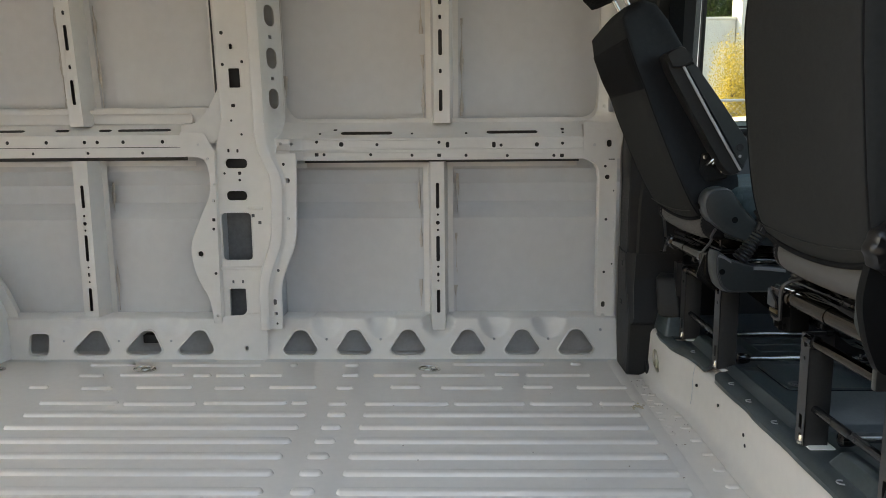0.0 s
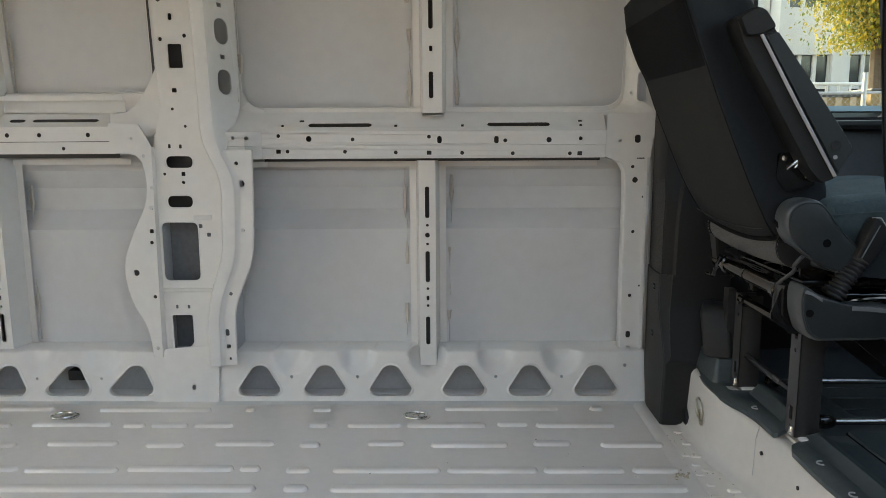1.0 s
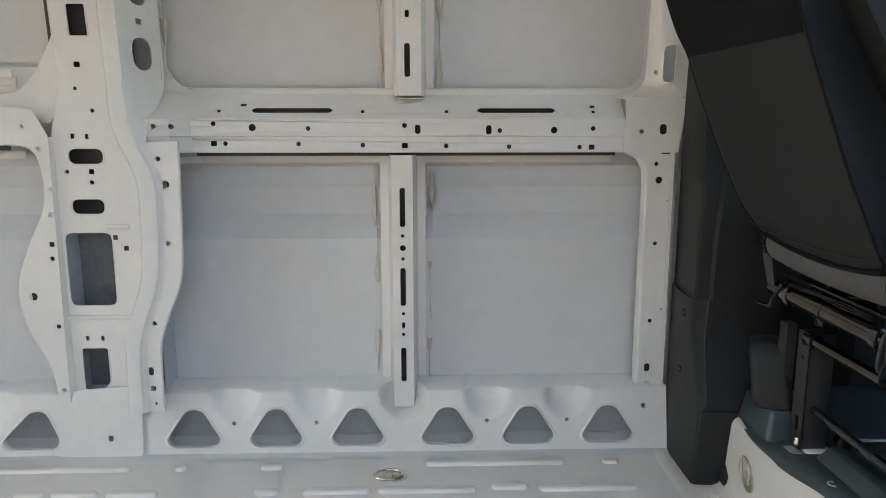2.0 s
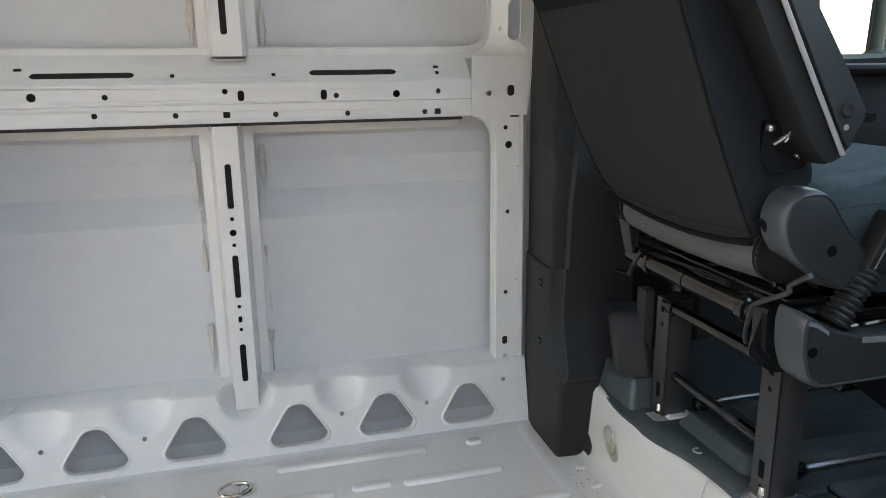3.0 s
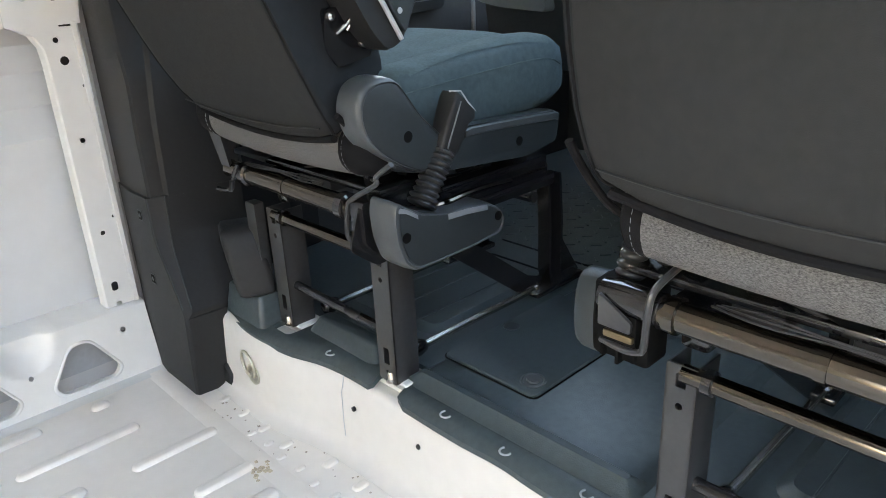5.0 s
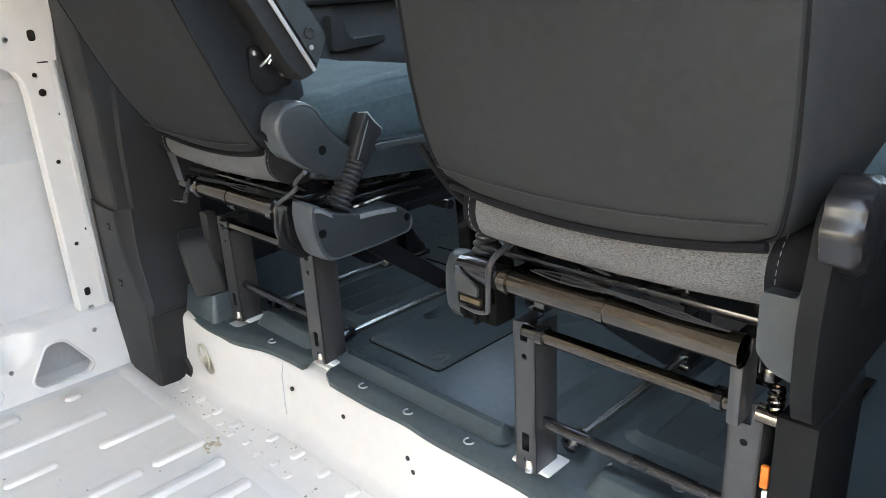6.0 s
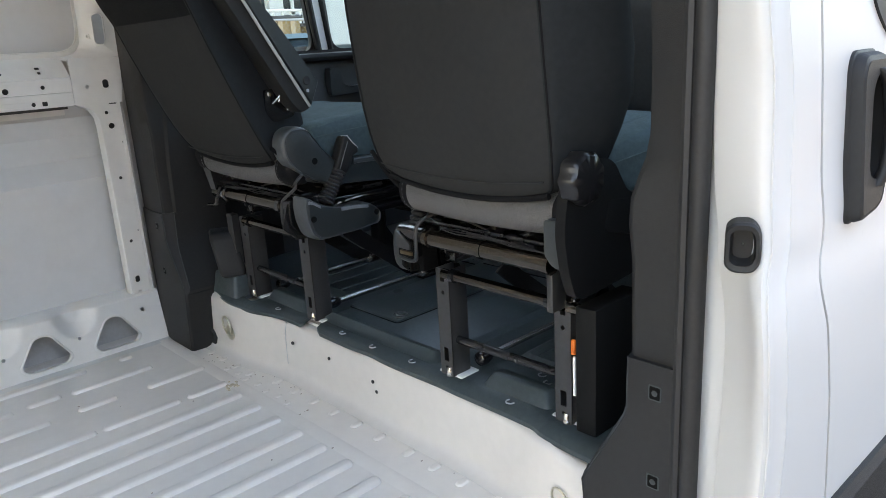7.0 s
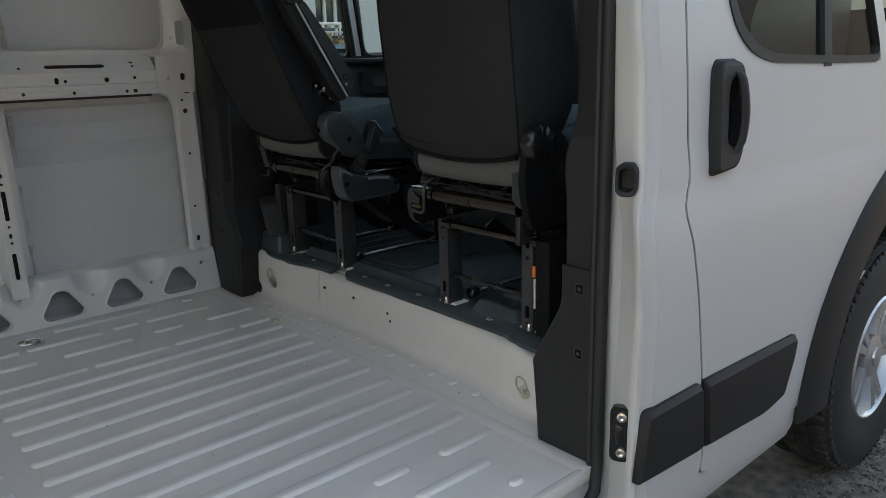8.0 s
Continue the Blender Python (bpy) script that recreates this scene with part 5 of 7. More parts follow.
    if armrest:
        out = roundpoly([(0.602, 0.520), (0.616, 0.514), (0.640, 0.496), (0.690, 0.482), (0.735, 0.480), (0.785, 0.474), (0.812, 0.456), (0.821, 0.436), (0.812, 0.418), (0.74, 0.412), (0.632, 0.411), (0.612, 0.427), (0.600, 0.462), (0.597, 0.500)], 0.010, 4)

        def shell(kx, kz, d):
            return [(0.705 + (u - 0.705) * kx, Y(d), 0.456 + (v - 0.456) * kz) for u, v in out]
        loft(m, [shell(1.01, 1.02, 0.240), shell(1.015, 1.03, 0.268), shell(1.0, 1.0, 0.284), shell(0.975, 0.95, 0.2905), shell(0.945, 0.90, 0.291), shell(0.93, 0.87, 0.2885)])
        con = part("lever_console", m, BEZEL_DARK, t, "dark grey plastic lever console", sharp=40)
        part("face", loft(B(), [[(u + 0.004, y, v) for u, y, v in shell(0.935, 0.88, d)] for d in (0.28, 0.2897)] + [[(u + 0.004, y, v) for u, y, v in shell(0.5, 0.5, 0.2905)]]), TRIM_GREY, con, sharp=40)
        part("edge_strip", loft(B(), [[(x, Y(0.2880 + b), z + a) for a, b in ((-0.005, 0.0), (-0.004, 0.0045), (0.004, 0.0035), (0.005, -0.003), (-0.005, -0.004))] for x, z in ((0.697, 0.4755), (0.735, 0.4735), (0.778, 0.4685))]), SILVER_DARK, con, sharp=40)
        part("edge_strip", loft(B(), [[(x, Y(0.2875 + b), z + a) for a, b in ((-0.004, 0.0), (-0.003, 0.004), (0.003, 0.003), (0.004, -0.004), (-0.004, -0.004))] for x, z in ((0.606, 0.508), (0.620, 0.504), (0.640, 0.491))]), SILVER_DARK, con, sharp=40)
    else:
        path = bez([(0.672, 0.484), (0.655, 0.489), (0.640, 0.484), (0.632, 0.465), (0.630, 0.43), (0.635, 0.402), (0.652, 0.388), (0.675, 0.386)], 4)
        loft(m, [[(x, Y(d), z) for x, z in path] for d in (0.238, 0.258)] + [[(x + 0.003, Y(0.2655), 0.44 + (z - 0.44) * 0.95) for x, z in path], [(x + 0.012, Y(0.2680), 0.44 + (z - 0.44) * 0.7) for x, z in path], [(x + 0.02, Y(0.2680), 0.44) for x, z in path]], caps=False, closed=False)
        bmesh.ops.solidify(m, geom=list(m.faces), thickness=0.004)
        con = part("lever_console", m, TRIM_GREY, t, "hollow dark grey plastic lever cap", sharp=40)
        m = loft(B(), [[(0.655 + (x - 0.655) * k, Y(d), 0.438 + (z - 0.438) * k) for x, z in path] for k, d in ((0.99, 0.245), (1.0, 0.2335), (0.95, 0.2305), (0.84, 0.240))], caps=False, closed=False)
        part("liner", m, HOLE, con, "black rubber liner", sharp=40)
        # folded black bracket with gusset, brass stop and bent hook
        m = box(B(), 0.626, 0.668, Y(0.166), Y(0.236), 0.404, 0.492, 0.005)
        for k, h in enumerate((0.012, 0.004, 0.009)):
            box(m, 0.619, 0.640, Y(0.178 + 0.019 * k), Y(0.183 + 0.019 * k), 0.398 + h, 0.42, 0.0015)
        box(m, 0.603, 0.630, Y(0.168), Y(0.214), 0.438, 0.474, 0.003)
        part("bracket", m, HOLE, con)
        part("gusset", sheet(B(), roundpoly([(0.210, 0.493), (0.171, 0.469), (0.172, 0.457), (0.210, 0.458)], 0.002, 2), [], lambda u, v, w: (0.597 + w, Y(u), v), 0.004), STEEL_GREY, con)
        part("stop", box(B(), 0.599, 0.606, Y(0.170), Y(0.205), 0.4445, 0.4525, 0.0015), BRASS, con, "small brass stop")
        part("hook", tube(B(), bez([(0.642, Y(0.146), 0.526), (0.614, Y(0.150), 0.516), (0.602, Y(0.153), 0.504), (0.600, Y(0.155), 0.480), (0.602, Y(0.158), 0.446), (0.605, Y(0.166), 0.436), (0.608, Y(0.186), 0.431), (0.612, Y(0.215), 0.432)], 5), 0.0040, 8), STEEL_GREY, con, "bent steel hook")
    # flat black discs instead of shaded screw recesses
    for x, z in ((0.618, 0.466), (0.803, 0.448)) if armrest else ():
        part("screw", lathe(B(), (x, Y(0.290), z), (0, s, 0), [(0.0075, -0.002), (0.0075, 0.0010), (0.001, 0.0011)], 12), HOLE, con)
    ls, p0, p1, p2 = (0.262, (0.671, 0.492), (0.721, 0.566), (0.752, 0.631)) if armrest else (0.208, (0.652, 0.492), (0.676, 0.588), (0.727, 0.640))
    p0, p1, p2 = [Vector((x, Y(ls), z)) for x, z in (p0, p1, p2)]
    prof = []
    for k in range(10):
        for f, r in ((0.0, 0.0165), (0.25, 0.0195), (0.5, 0.0210), (0.75, 0.0195)):
            prof.append((p0 + (p1 - p0) * ((k + f) / 10), ((r + 0.002) if k < 2 else r - 0.0015 * k / 10) * (1.0 if armrest else 0.74)))
    part("bellows", tube(B(), [p for p, _ in prof], 0.02, 18, rr=[r for _, r in prof]), BELLOWS, con, "black ribbed rubber bellows", sharp=60)
    d = (p2 - p1).normalized()
    n1 = Vector((-d.z, 0, d.x))
    # flat moulded grip, wider and cut off slantwise at its top
    rings = []
    for f, a0, a1, b in ((-0.08, -0.016, 0.016, 0.013), (0.05, -0.0185, 0.0185, 0.0155), (0.6, -0.021, 0.0205, 0.017), (0.86, -0.030, 0.021, 0.0175), (1.0, -0.026, 0.019, 0.0165)):
        ring = []
        for u, v in roundpoly([(a0, -b), (a1, -b), (a1, b), (a0, b)], 0.005, 3):
            c = p1 + (p2 - p1) * f + d * (0.30 * u if f > 0.8 else 0.0)
            ring.append(tuple(c + n1 * u + Vector((0, v, 0))))
        rings.append(ring)
    grip = part("grip", loft(B(), rings), TRIM, con, "black moulded lever grip", sharp=45)
    tip = rings[-1]
    lo, hi = min(tip, key=lambda q: q[0] + s * 1e-3 * q[1]), max(tip, key=lambda q: q[0] + s * 1e-3 * q[1])
    part("bright_edge", tube(B(), [(lo[0] - 0.001, p2.y, lo[2]), (lo[0] + 0.006, p2.y + s * 0.016, lo[2] + 0.001), tuple((Vector((lo[0], p2.y + s * 0.018, lo[2])) + Vector((hi[0], p2.y + s * 0.018, hi[2]))) / 2), (hi[0], p2.y + s * 0.015, hi[2])], 0.0011, 6), SILVER, con)
    part("grip_ridge", tube(B(), [tuple(p1 + n1 * 0.008 + Vector((0, s * 0.0160, 0))), tuple(p1 + (p2 - p1) * 0.6 + n1 * 0.009 + Vector((0, s * 0.0172, 0))), tuple(p2 + n1 * 0.009 + Vector((0, s * 0.0168, 0)) - d * 0.004)], 0.0013, 6), BEZEL, con)
    # outer side: adjusting knob and shield
    if not armrest:
        m = lathe(B(), (0.572, Y(-0.240), 0.645), (0, -s, 0), [(0.026, 0.0), (0.038, 0.004), (0.039, 0.026), (0.034, 0.033), (0.010, 0.035)], 48, wob=lambda k: 1.0 + 0.045 * math.cos(k * 2 * math.pi / 48 * 9))
        part("knob", m, KNOB, t, "black scalloped adjusting knob", sharp=50)
        m = B()
        out = roundpoly([(0.585, 0.672), (0.552, 0.655), (0.538, 0.60), (0.535, 0.56), (0.550, 0.50), (0.572, 0.455), (0.60, 0.45), (0.95, 0.47), (1.0, 0.56), (0.70, 0.60), (0.66, 0.66)], 0.02, 4)
        sheet(m, [(u + rear_shift * 0.4, v) for u, v in out], [], lambda u, v, w: (u, Y(-0.246 - 0.008 * math.sin((v - 0.45) * 10)) + s * w, v), 0.018, cv=[0.5, 0.55, 0.6, 0.65])
        shield = part("side_shield", m, TRIM_BLACK, t, "black plastic side shield", sharp=50)
        # lip in a paler grey than its shield, for light falling on it
        lip = roundpoly([(-0.198, 0.578), (-0.198, 0.522), (-0.212, 0.506), (-0.246, 0.497), (-0.250, 0.52), (-0.244, 0.60), (-0.232, 0.60), (-0.228, 0.578)], 0.006, 3)
        part("shield_lip", loft(B(), [[(x, Y(d), z) for d, z in lip] for x in (0.556, 0.572)]), TRIM_GREY, shield, "folded lip, painted paler for the light on it", sharp=40)
    # ---- steel frame ----
    xl = 0.648
    o, i, lw = (-0.116, 0.184, 0.021) if armrest else (-0.161, 0.138, 0.018)
    for d in (o, i):
        m = B()
        y0, y1 = sorted((Y(d - lw), Y(d + lw)))
        holes = [rrect(-0.006, 0.006, 0.385, 0.402, 0.002), circ(0, 0.362, 0.0045, 8), rrect(-0.0065, 0.0065, 0.212, 0.242, 0.002), circ(0, 0.198, 0.004, 8)]
        sheet(m, rrect(-lw, lw, 0.18, 0.412, 0.004), holes, lambda u, v, w: (xl + w, Y(d) + u, v), 0.003)
        box(m, xl, xl + 0.05, y0, y0 + 0.003, 0.18, 0.412, 0.001)
        box(m, xl, xl + 0.05, y1 - 0.003, y1, 0.18, 0.412, 0.001)
        leg = part("leg", m, STEEL_GREY, t, "dark grey pressed steel leg")
        m = B()
        box(m, xl + 0.008, xl + 0.06, Y(d) - 0.034, Y(d) + 0.034, 0.1755, 0.182, 0.003)
        part("foot", m, PAINT_IN, leg)
        part("bolt", lathe(B(), (xl + 0.002, Y(d) - 0.006, 0.182), (0, 0, 1), [(0.009, 0), (0.009, 0.004), (0.007, 0.006), (0.006, 0.016), (0.005, 0.018)], 12), CHROME, leg)
        # seat slide: lower channel, upper runner, and the splayed front leg
        m = B()
        box(m, xl + 0.022, 1.06, Y(d) - 0.017, Y(d) + 0.017, 0.420, 0.444, 0.006)
        box(m, xl + 0.01, 1.05, Y(d) - 0.006, Y(d) + 0.006, 0.442, 0.462, 0.002)
        part("slide_rail", m, STEEL_GLOSS, t)
        m = B()
        box(m, 0.655, 1.03, Y(d) - 0.022, Y(d) + 0.022, 0.460, 0.486, 0.007)
        box(m, 0.70, 0.74, Y(d) - 0.026, Y(d) + 0.026, 0.484, 0.512, 0.004)
        box(m, 0.93, 0.97, Y(d) - 0.026, Y(d) + 0.026, 0.484, 0.512, 0.004)
        part("slide_runner", m, STEEL_GLOSS, t)
        h = 1 if d > 0 else -1
        yf = d - 0.024 * h
        m = B()
        loft(m, [[(x + a, Y(yf + b), z) for a, b in ((-0.021, -0.014), (0.021, -0.014), (0.021, 0.014), (0.015, 0.014), (0.013, -0.006), (-0.013, -0.006), (-0.015, 0.014), (-0.021, 0.014))] for x, z in ((1.092, 0.425), (1.100, 0.33), (1.100, 0.225), (1.108, 0.195))])
        box(m, 1.035, 1.19, Y(yf) - 0.022, Y(yf) + 0.022, 0.184, 0.196, 0.004)
        loft(m, [[(x, Y(yf + b), z) for x, z in ((1.12, 0.30), (1.19, 0.196), (1.12, 0.196))] for b in (-0.004, 0.004)])
        fleg = part("front_leg", m, STEEL_GLOSS, t, "black pressed steel front leg", sharp=30)
        part("bolt", lathe(B(), (1.055, Y(yf), 0.196), (0, 0, 1), [(0.010, 0), (0.010, 0.006), (0.005, 0.008), (0.005, 0.014)], 12), CHROME, fleg)
        # flat brace from under the slide to the front foot, and the bright bar along the floor
        part("brace", loft(B(), [[(x + a, Y(yf + b), z + a * 0.6) for a, b in ((-0.018, -0.003), (0.018, -0.003), (0.018, 0.003), (-0.018, 0.003))] for x, z in ((0.80, 0.385), (0.835, 0.355), (1.01, 0.222), (1.06, 0.205))]), STEEL_BLACK, t)
        m = tube(B(), [(0.735, Y(yf), 0.196), (0.76, Y(yf), 0.1965), (1.06, Y(yf), 0.1965)], 0.0070, 12)
        fbar = part("floor_bar", m, CHROME, t, "bright steel bar along the floor")
        part("bar_end", lathe(B(), (0.715, Y(yf), 0.197), (1, 0, 0), [(0.006, 0), (0.0145, 0.004), (0.0155, 0.02), (0.012, 0.034), (0.008, 0.038)], 14), STEEL_GLOSS, fbar)
    if armrest:
        part("leg", sheet(B(), rrect(-0.016, 0.016, 0.18, 0.412, 0.004), [], lambda u, v, w: (xl - 0.006 + w, Y(-0.185) + u, v), 0.02), STEEL_GREY, t)
    part("cross_tube", tube(B(), [(0.620, Y(-0.19 if armrest else -0.160), 0.483), (0.620, Y(0.175 if armrest else 0.150), 0.483)], 0.0165, 16), STEEL_TUBE, t, "thick dark metal cross tube")
    part("collar", tube(B(), [(0.620, Y(-0.01), 0.483), (0.620, Y(0.0), 0.483)], 0.0178, 16), STEEL_TUBE, t)
    part("cross_tube", tube(B(), [(0.652, Y(o), 0.402), (0.652, Y(i), 0.402)], 0.0105, 12), STEEL_TUBE, t)
    part("cross_tube", tube(B(), [(0.668, Y(o), 0.262), (0.668, Y(i), 0.258)], 0.0085, 12), STEEL_BLACK, t)
    part("cross_tube", tube(B(), [(1.02, Y(o), 0.40), (1.02, Y(i), 0.40)], 0.0105, 12), STEEL_BLACK, t)
    # bent release rod on the inner end, hooked strap on the outer end, clamps on the tube
    if armrest:
        part("release_rod", tube(B(), bez([(0.592, Y(0.30), 0.577), (0.596, Y(0.262), 0.553), (0.598, Y(0.256), 0.540), (0.600, Y(0.20), 0.509), (0.600, Y(0.186), 0.494), (0.600, Y(0.178), 0.454), (0.606, Y(0.174), 0.438)], 5), 0.0037, 8), STEEL_GREY, t, "bent dark steel release rod")
        part("end_plate", loft(B(), [[(x, Y(d), z) for x, z in roundpoly([(0.598, 0.505), (0.632, 0.508), (0.650, 0.49), (0.65, 0.43), (0.618, 0.425), (0.600, 0.445)], 0.006, 3)] for d in (0.192, 0.222)]), STEEL_BLACK, t, "folded black steel end plate", sharp=30)
        part("hooked_strap", tube(B(), bez([(0.602, Y(-0.127), 0.505), (0.598, Y(-0.15), 0.470), (0.598, Y(-0.162), 0.452), (0.598, Y(-0.208), 0.446)], 4), 0.0046, 8), STEEL_BLACK, t)
        part("hanger", loft(B(), [[(0.606 + a, Y(-y), z) for a, y in ((0.0, y0), (0.0, y1), (0.006, y1), (0.006, y0))] for y0, y1, z in ((0.207, 0.245, 0.605), (0.186, 0.226, 0.549), (0.166, 0.196, 0.491))]), STEEL_BLACK, t)
        for d in (-0.128, 0.155):
            part("tube_clamp", lathe(B(), (0.620, Y(d), 0.483), (0, 1, 0), [(0.017, -0.010), (0.0215, -0.008), (0.0215, 0.008), (0.017, 0.010)], 16, caps=False), STEEL_GLOSS, t)
    else:
        part("tube_socket", lathe(B(), (0.620, Y(0.148), 0.483), (0, s, 0), [(0.012, 0.0), (0.0185, 0.001), (0.0185, 0.050), (0.0165, 0.070), (0.010, 0.072)], 20), STEEL_GLOSS, t, "gloss black socket on the tube's end")
        part("tube_clamp", lathe(B(), (0.620, Y(0.136), 0.483), (0, 1, 0), [(0.016, -0.007), (0.0195, -0.006), (0.0195, 0.006), (0.016, 0.007)], 20, caps=False), STEEL_TUBE, t)
        part("end_plate", box(B(), 0.616, 0.654, Y(-0.166), Y(-0.152), 0.398, 0.484, 0.003), STEEL_GREY, t, "folded grey steel end plate", sharp=30)
        part("tube_cap", lathe(B(), (0.620, Y(-0.160), 0.483), (0, -s, 0), [(0.0175, -0.012), (0.0185, 0.004), (0.014, 0.007), (0.004, 0.008)], 16), STEEL_TUBE, t)
        part("coil", tube(B(), [(0.645 + 0.007 * math.cos(a), Y(-0.190) + 0.007 * math.sin(a), 0.416 + a * 0.0012) for a in [0.6 * k for k in range(40)]], 0.0022, 6), STEEL_TUBE, t, "small steel coil spring")
        part("cross_bar_end", tube(B(), [(0.652, Y(-0.171), 0.402), (0.655, Y(-0.215), 0.400)], 0.0105, 12), STEEL_TUBE, t)
    for d in (o, i):
        part("tube_clamp", lathe(B(), (0.652, Y(d - 0.03 * (1 if d > 0 else -1)), 0.402), (0, 1, 0), [(0.010, -0.006), (0.014, -0.005), (0.014, 0.005), (0.010, 0.006)], 12, caps=False), STEEL_GLOSS, t)
    m = B()
    k0 = 0.0 if armrest else 0.06
    sheet(m, roundpoly([(0.595 + k0, 0.50), (0.575 + k0, 0.44), (0.62 + k0 * 0.6, 0.405), (0.70, 0.41), (0.72, 0.50)], 0.01), [circ(0.66, 0.46, 0.010)], lambda u, v, w: (u, Y(0.213) + s * w, v), 0.004)
    part("side_plate", m, STEEL_BLACK, t)
    m = B()
    box(m, 0.64, 0.99, Y(0) - 0.21, Y(0) + 0.21, 0.502, 0.512, 0.003)
    pan = part("seat_pan", m, STEEL_BLACK, t)
    for k in range(5):
        part("slat", box(B(), 0.655, 1.0, Y(-0.16 + 0.08 * k) - 0.006, Y(-0.16 + 0.08 * k) + 0.006, 0.495, 0.548, 0.002), STEEL_BLACK, pan)
    # wiring and springs that hang under the cushion
    rnd2 = random.Random(3)
    for k in range(5):
        pts = [(0.655 + 0.03 * k + rnd2.uniform(-0.01, 0.01), Y(-0.19 + 0.075 * j), 0.520 + 0.014 * math.sin(j * 2 + k) + rnd2.uniform(-0.008, 0.004)) for j in range(6)]
        part("cable", tube(B(), bez(pts, 4), 0.0022, 6), RUBBER, t)
    for k in range(3):
        q = 0.0035 * k
        part("wire", tube(B(), bez([(0.618 + q, Y(0.10 - q), 0.506), (0.613 + q, Y(0.05), 0.504 + q), (0.616, Y(-0.02 + 3 * q), 0.506 + 0.6 * q), (0.612 + q, Y(-0.09), 0.503 + 0.4 * q), (0.616, Y(-0.15 + q), 0.502)], 5), 0.0011, 6), RUBBER, t)
    for y in (-0.12, -0.03, 0.09):
        part("motor_block", box(B(), 0.70, 0.77, Y(y) - 0.03, Y(y) + 0.03, 0.452, 0.50, 0.006), TRIM, t)
    part("slide_lever", tube(B(), bez([(0.70, Y(0.245), 0.478), (0.724, Y(0.262), 0.485), (0.76, Y(0.265), 0.489), (0.81, Y(0.262), 0.487), (0.87, Y(0.255), 0.481)], 4), 0.0048, 8), STEEL_TUBE, t)
    return t


seat(2.065, -1, 24, 0.0, "charcoal cloth driver's seat leaning back with folded armrest", True)
seat(1.241, 1, 7, 0.0, "charcoal cloth passenger seat with upright back", False)

# black box under the passenger seat with an orange tag
bx = thing("control_box", (0.66, 1.02, 0.18), "black plastic box with orange tag under the passenger seat", "control box")
part("case", box(B(), 0.640, 0.78, 1.006, 1.048, 0.1785, 0.412, 0.004), TRIM_BLACK, bx)
part("tag", box(B(), 0.639, 0.645, 1.0485, 1.0565, 0.322, 0.349, 0.001), ORANGE, bx, "small orange tag")
part("paper_strip", box(B(), 0.640, 0.644, 1.0485, 1.0535, 0.245, 0.318, 0.0005), PAPER, bx, "white paper strip")

# ---- cab front: far door lining, windows, dashboard, steering wheel ----
bm = sheet(B(), [(0.60, 0.15), (2.1, 0.15), (2.1, 0.90), (1.72, 0.845), (0.60, 0.845)], [], lambda u, v, w: (u, 2.575 + w, v), 0.02)
tagged(part("cab_side_lining", bm, TRIM), "black lining low on the cab side", "side lining", kind="structure")
door_l = thing("door_1", (1.2, 2.52, 0.2), "black plastic lining of the closed driver's door", "door", kind="structure")
bm = B()
sheet(bm, roundpoly([(0.80, 0.16), (1.62, 0.16), (1.72, 0.45), (1.72, 0.80), (1.62, 0.815), (0.80, 0.835)], 0.02), [], lambda u, v, w: (u, 2.50 - 0.05 * math.exp(-((v - 0.60) / 0.12) ** 2) + w, v), 0.03, cv=[0.3, 0.4, 0.5, 0.55, 0.6, 0.65, 0.7, 0.75, 0.8])
part("door_lining", bm, DASH, door_l, sharp=50)
part("sill_cap", box(B(), 0.80, 1.70, 2.47, 2.60, 0.808, 0.836, 0.012), TRIM, door_l)
bm = loft(B(), [[(x, 2.455 + dy, z) for x, z in roundpoly([(1.177, 0.69), (1.36, 0.70), (1.365, 0.722), (1.245, 0.718), (1.228, 0.735), (1.222, 0.78), (1.180, 0.785)], 0.012, 4)] for dy in (0.03, 0.004, 0.0)])
part("pull_handle", bm, BEZEL_DARK, door_l, "grey angled pull handle", sharp=45)
part("edge_strip", box(B(), 1.449, 1.458, 2.436, 2.446, 0.618, 0.712, 0.002), SILVER, door_l, "pale vertical strip")
part("grab_bar", tube(B(), bez([(1.30, 2.455, 0.60), (1.33, 2.43, 0.58), (1.36, 2.43, 0.46), (1.34, 2.455, 0.42)], 5), 0.011, 10), TRIM_GREY, door_l)


def window(name, outline, y, label):
    w_ob = thing(name, (outline[0][0], y(outline[0][1]), outline[0][1]), label, "window", kind="structure")
    inner_o = roundpoly(outline, 0.05, 5)
    cx0 = sum(p[0] for p in outline) / len(outline)
    cz0 = sum(p[1] for p in outline) / len(outline)
    big = [(cx0 + (u - cx0) * 1.07, cz0 + (v - cz0) * 1.06) for u, v in inner_o]
    part("window_frame", sheet(B(), big, [inner_o], lambda u, v, w: (u, y(v) + w, v), 0.02, cv=[0.95, 1.1, 1.3, 1.5]), RUBBER, w_ob)
    g = part("pane", sheet(B(), big, [], lambda u, v, w: (u, y(v) + 0.01 + w, v), 0.0, cv=[0.95, 1.1, 1.3, 1.5]), GLASS, w_ob)
    g.visible_shadow = False
    return w_ob


def yl(v):
    return 2.62 - 0.12 * max(0, v - 0.8)


def yr(v):
    return 2 * MID - yl(v)


window("window_1", [(0.815, 0.845), (1.232, 0.842), (1.087, 1.50), (0.805, 1.55)], yl, "driver's door window with black seal")
window("window_2", [(1.315, 0.845), (1.580, 0.850), (1.500, 1.14), (1.215, 1.40)], yl, "small front quarter window")
bm = B()
loft(bm, [[(x - 0.22 * (z - 0.84), yl(z) + d, z) for x, d in ((1.250, -0.02), (1.280, -0.02), (1.280, 0.04), (1.250, 0.04))] for z in (0.83, 1.1, 1.6)])
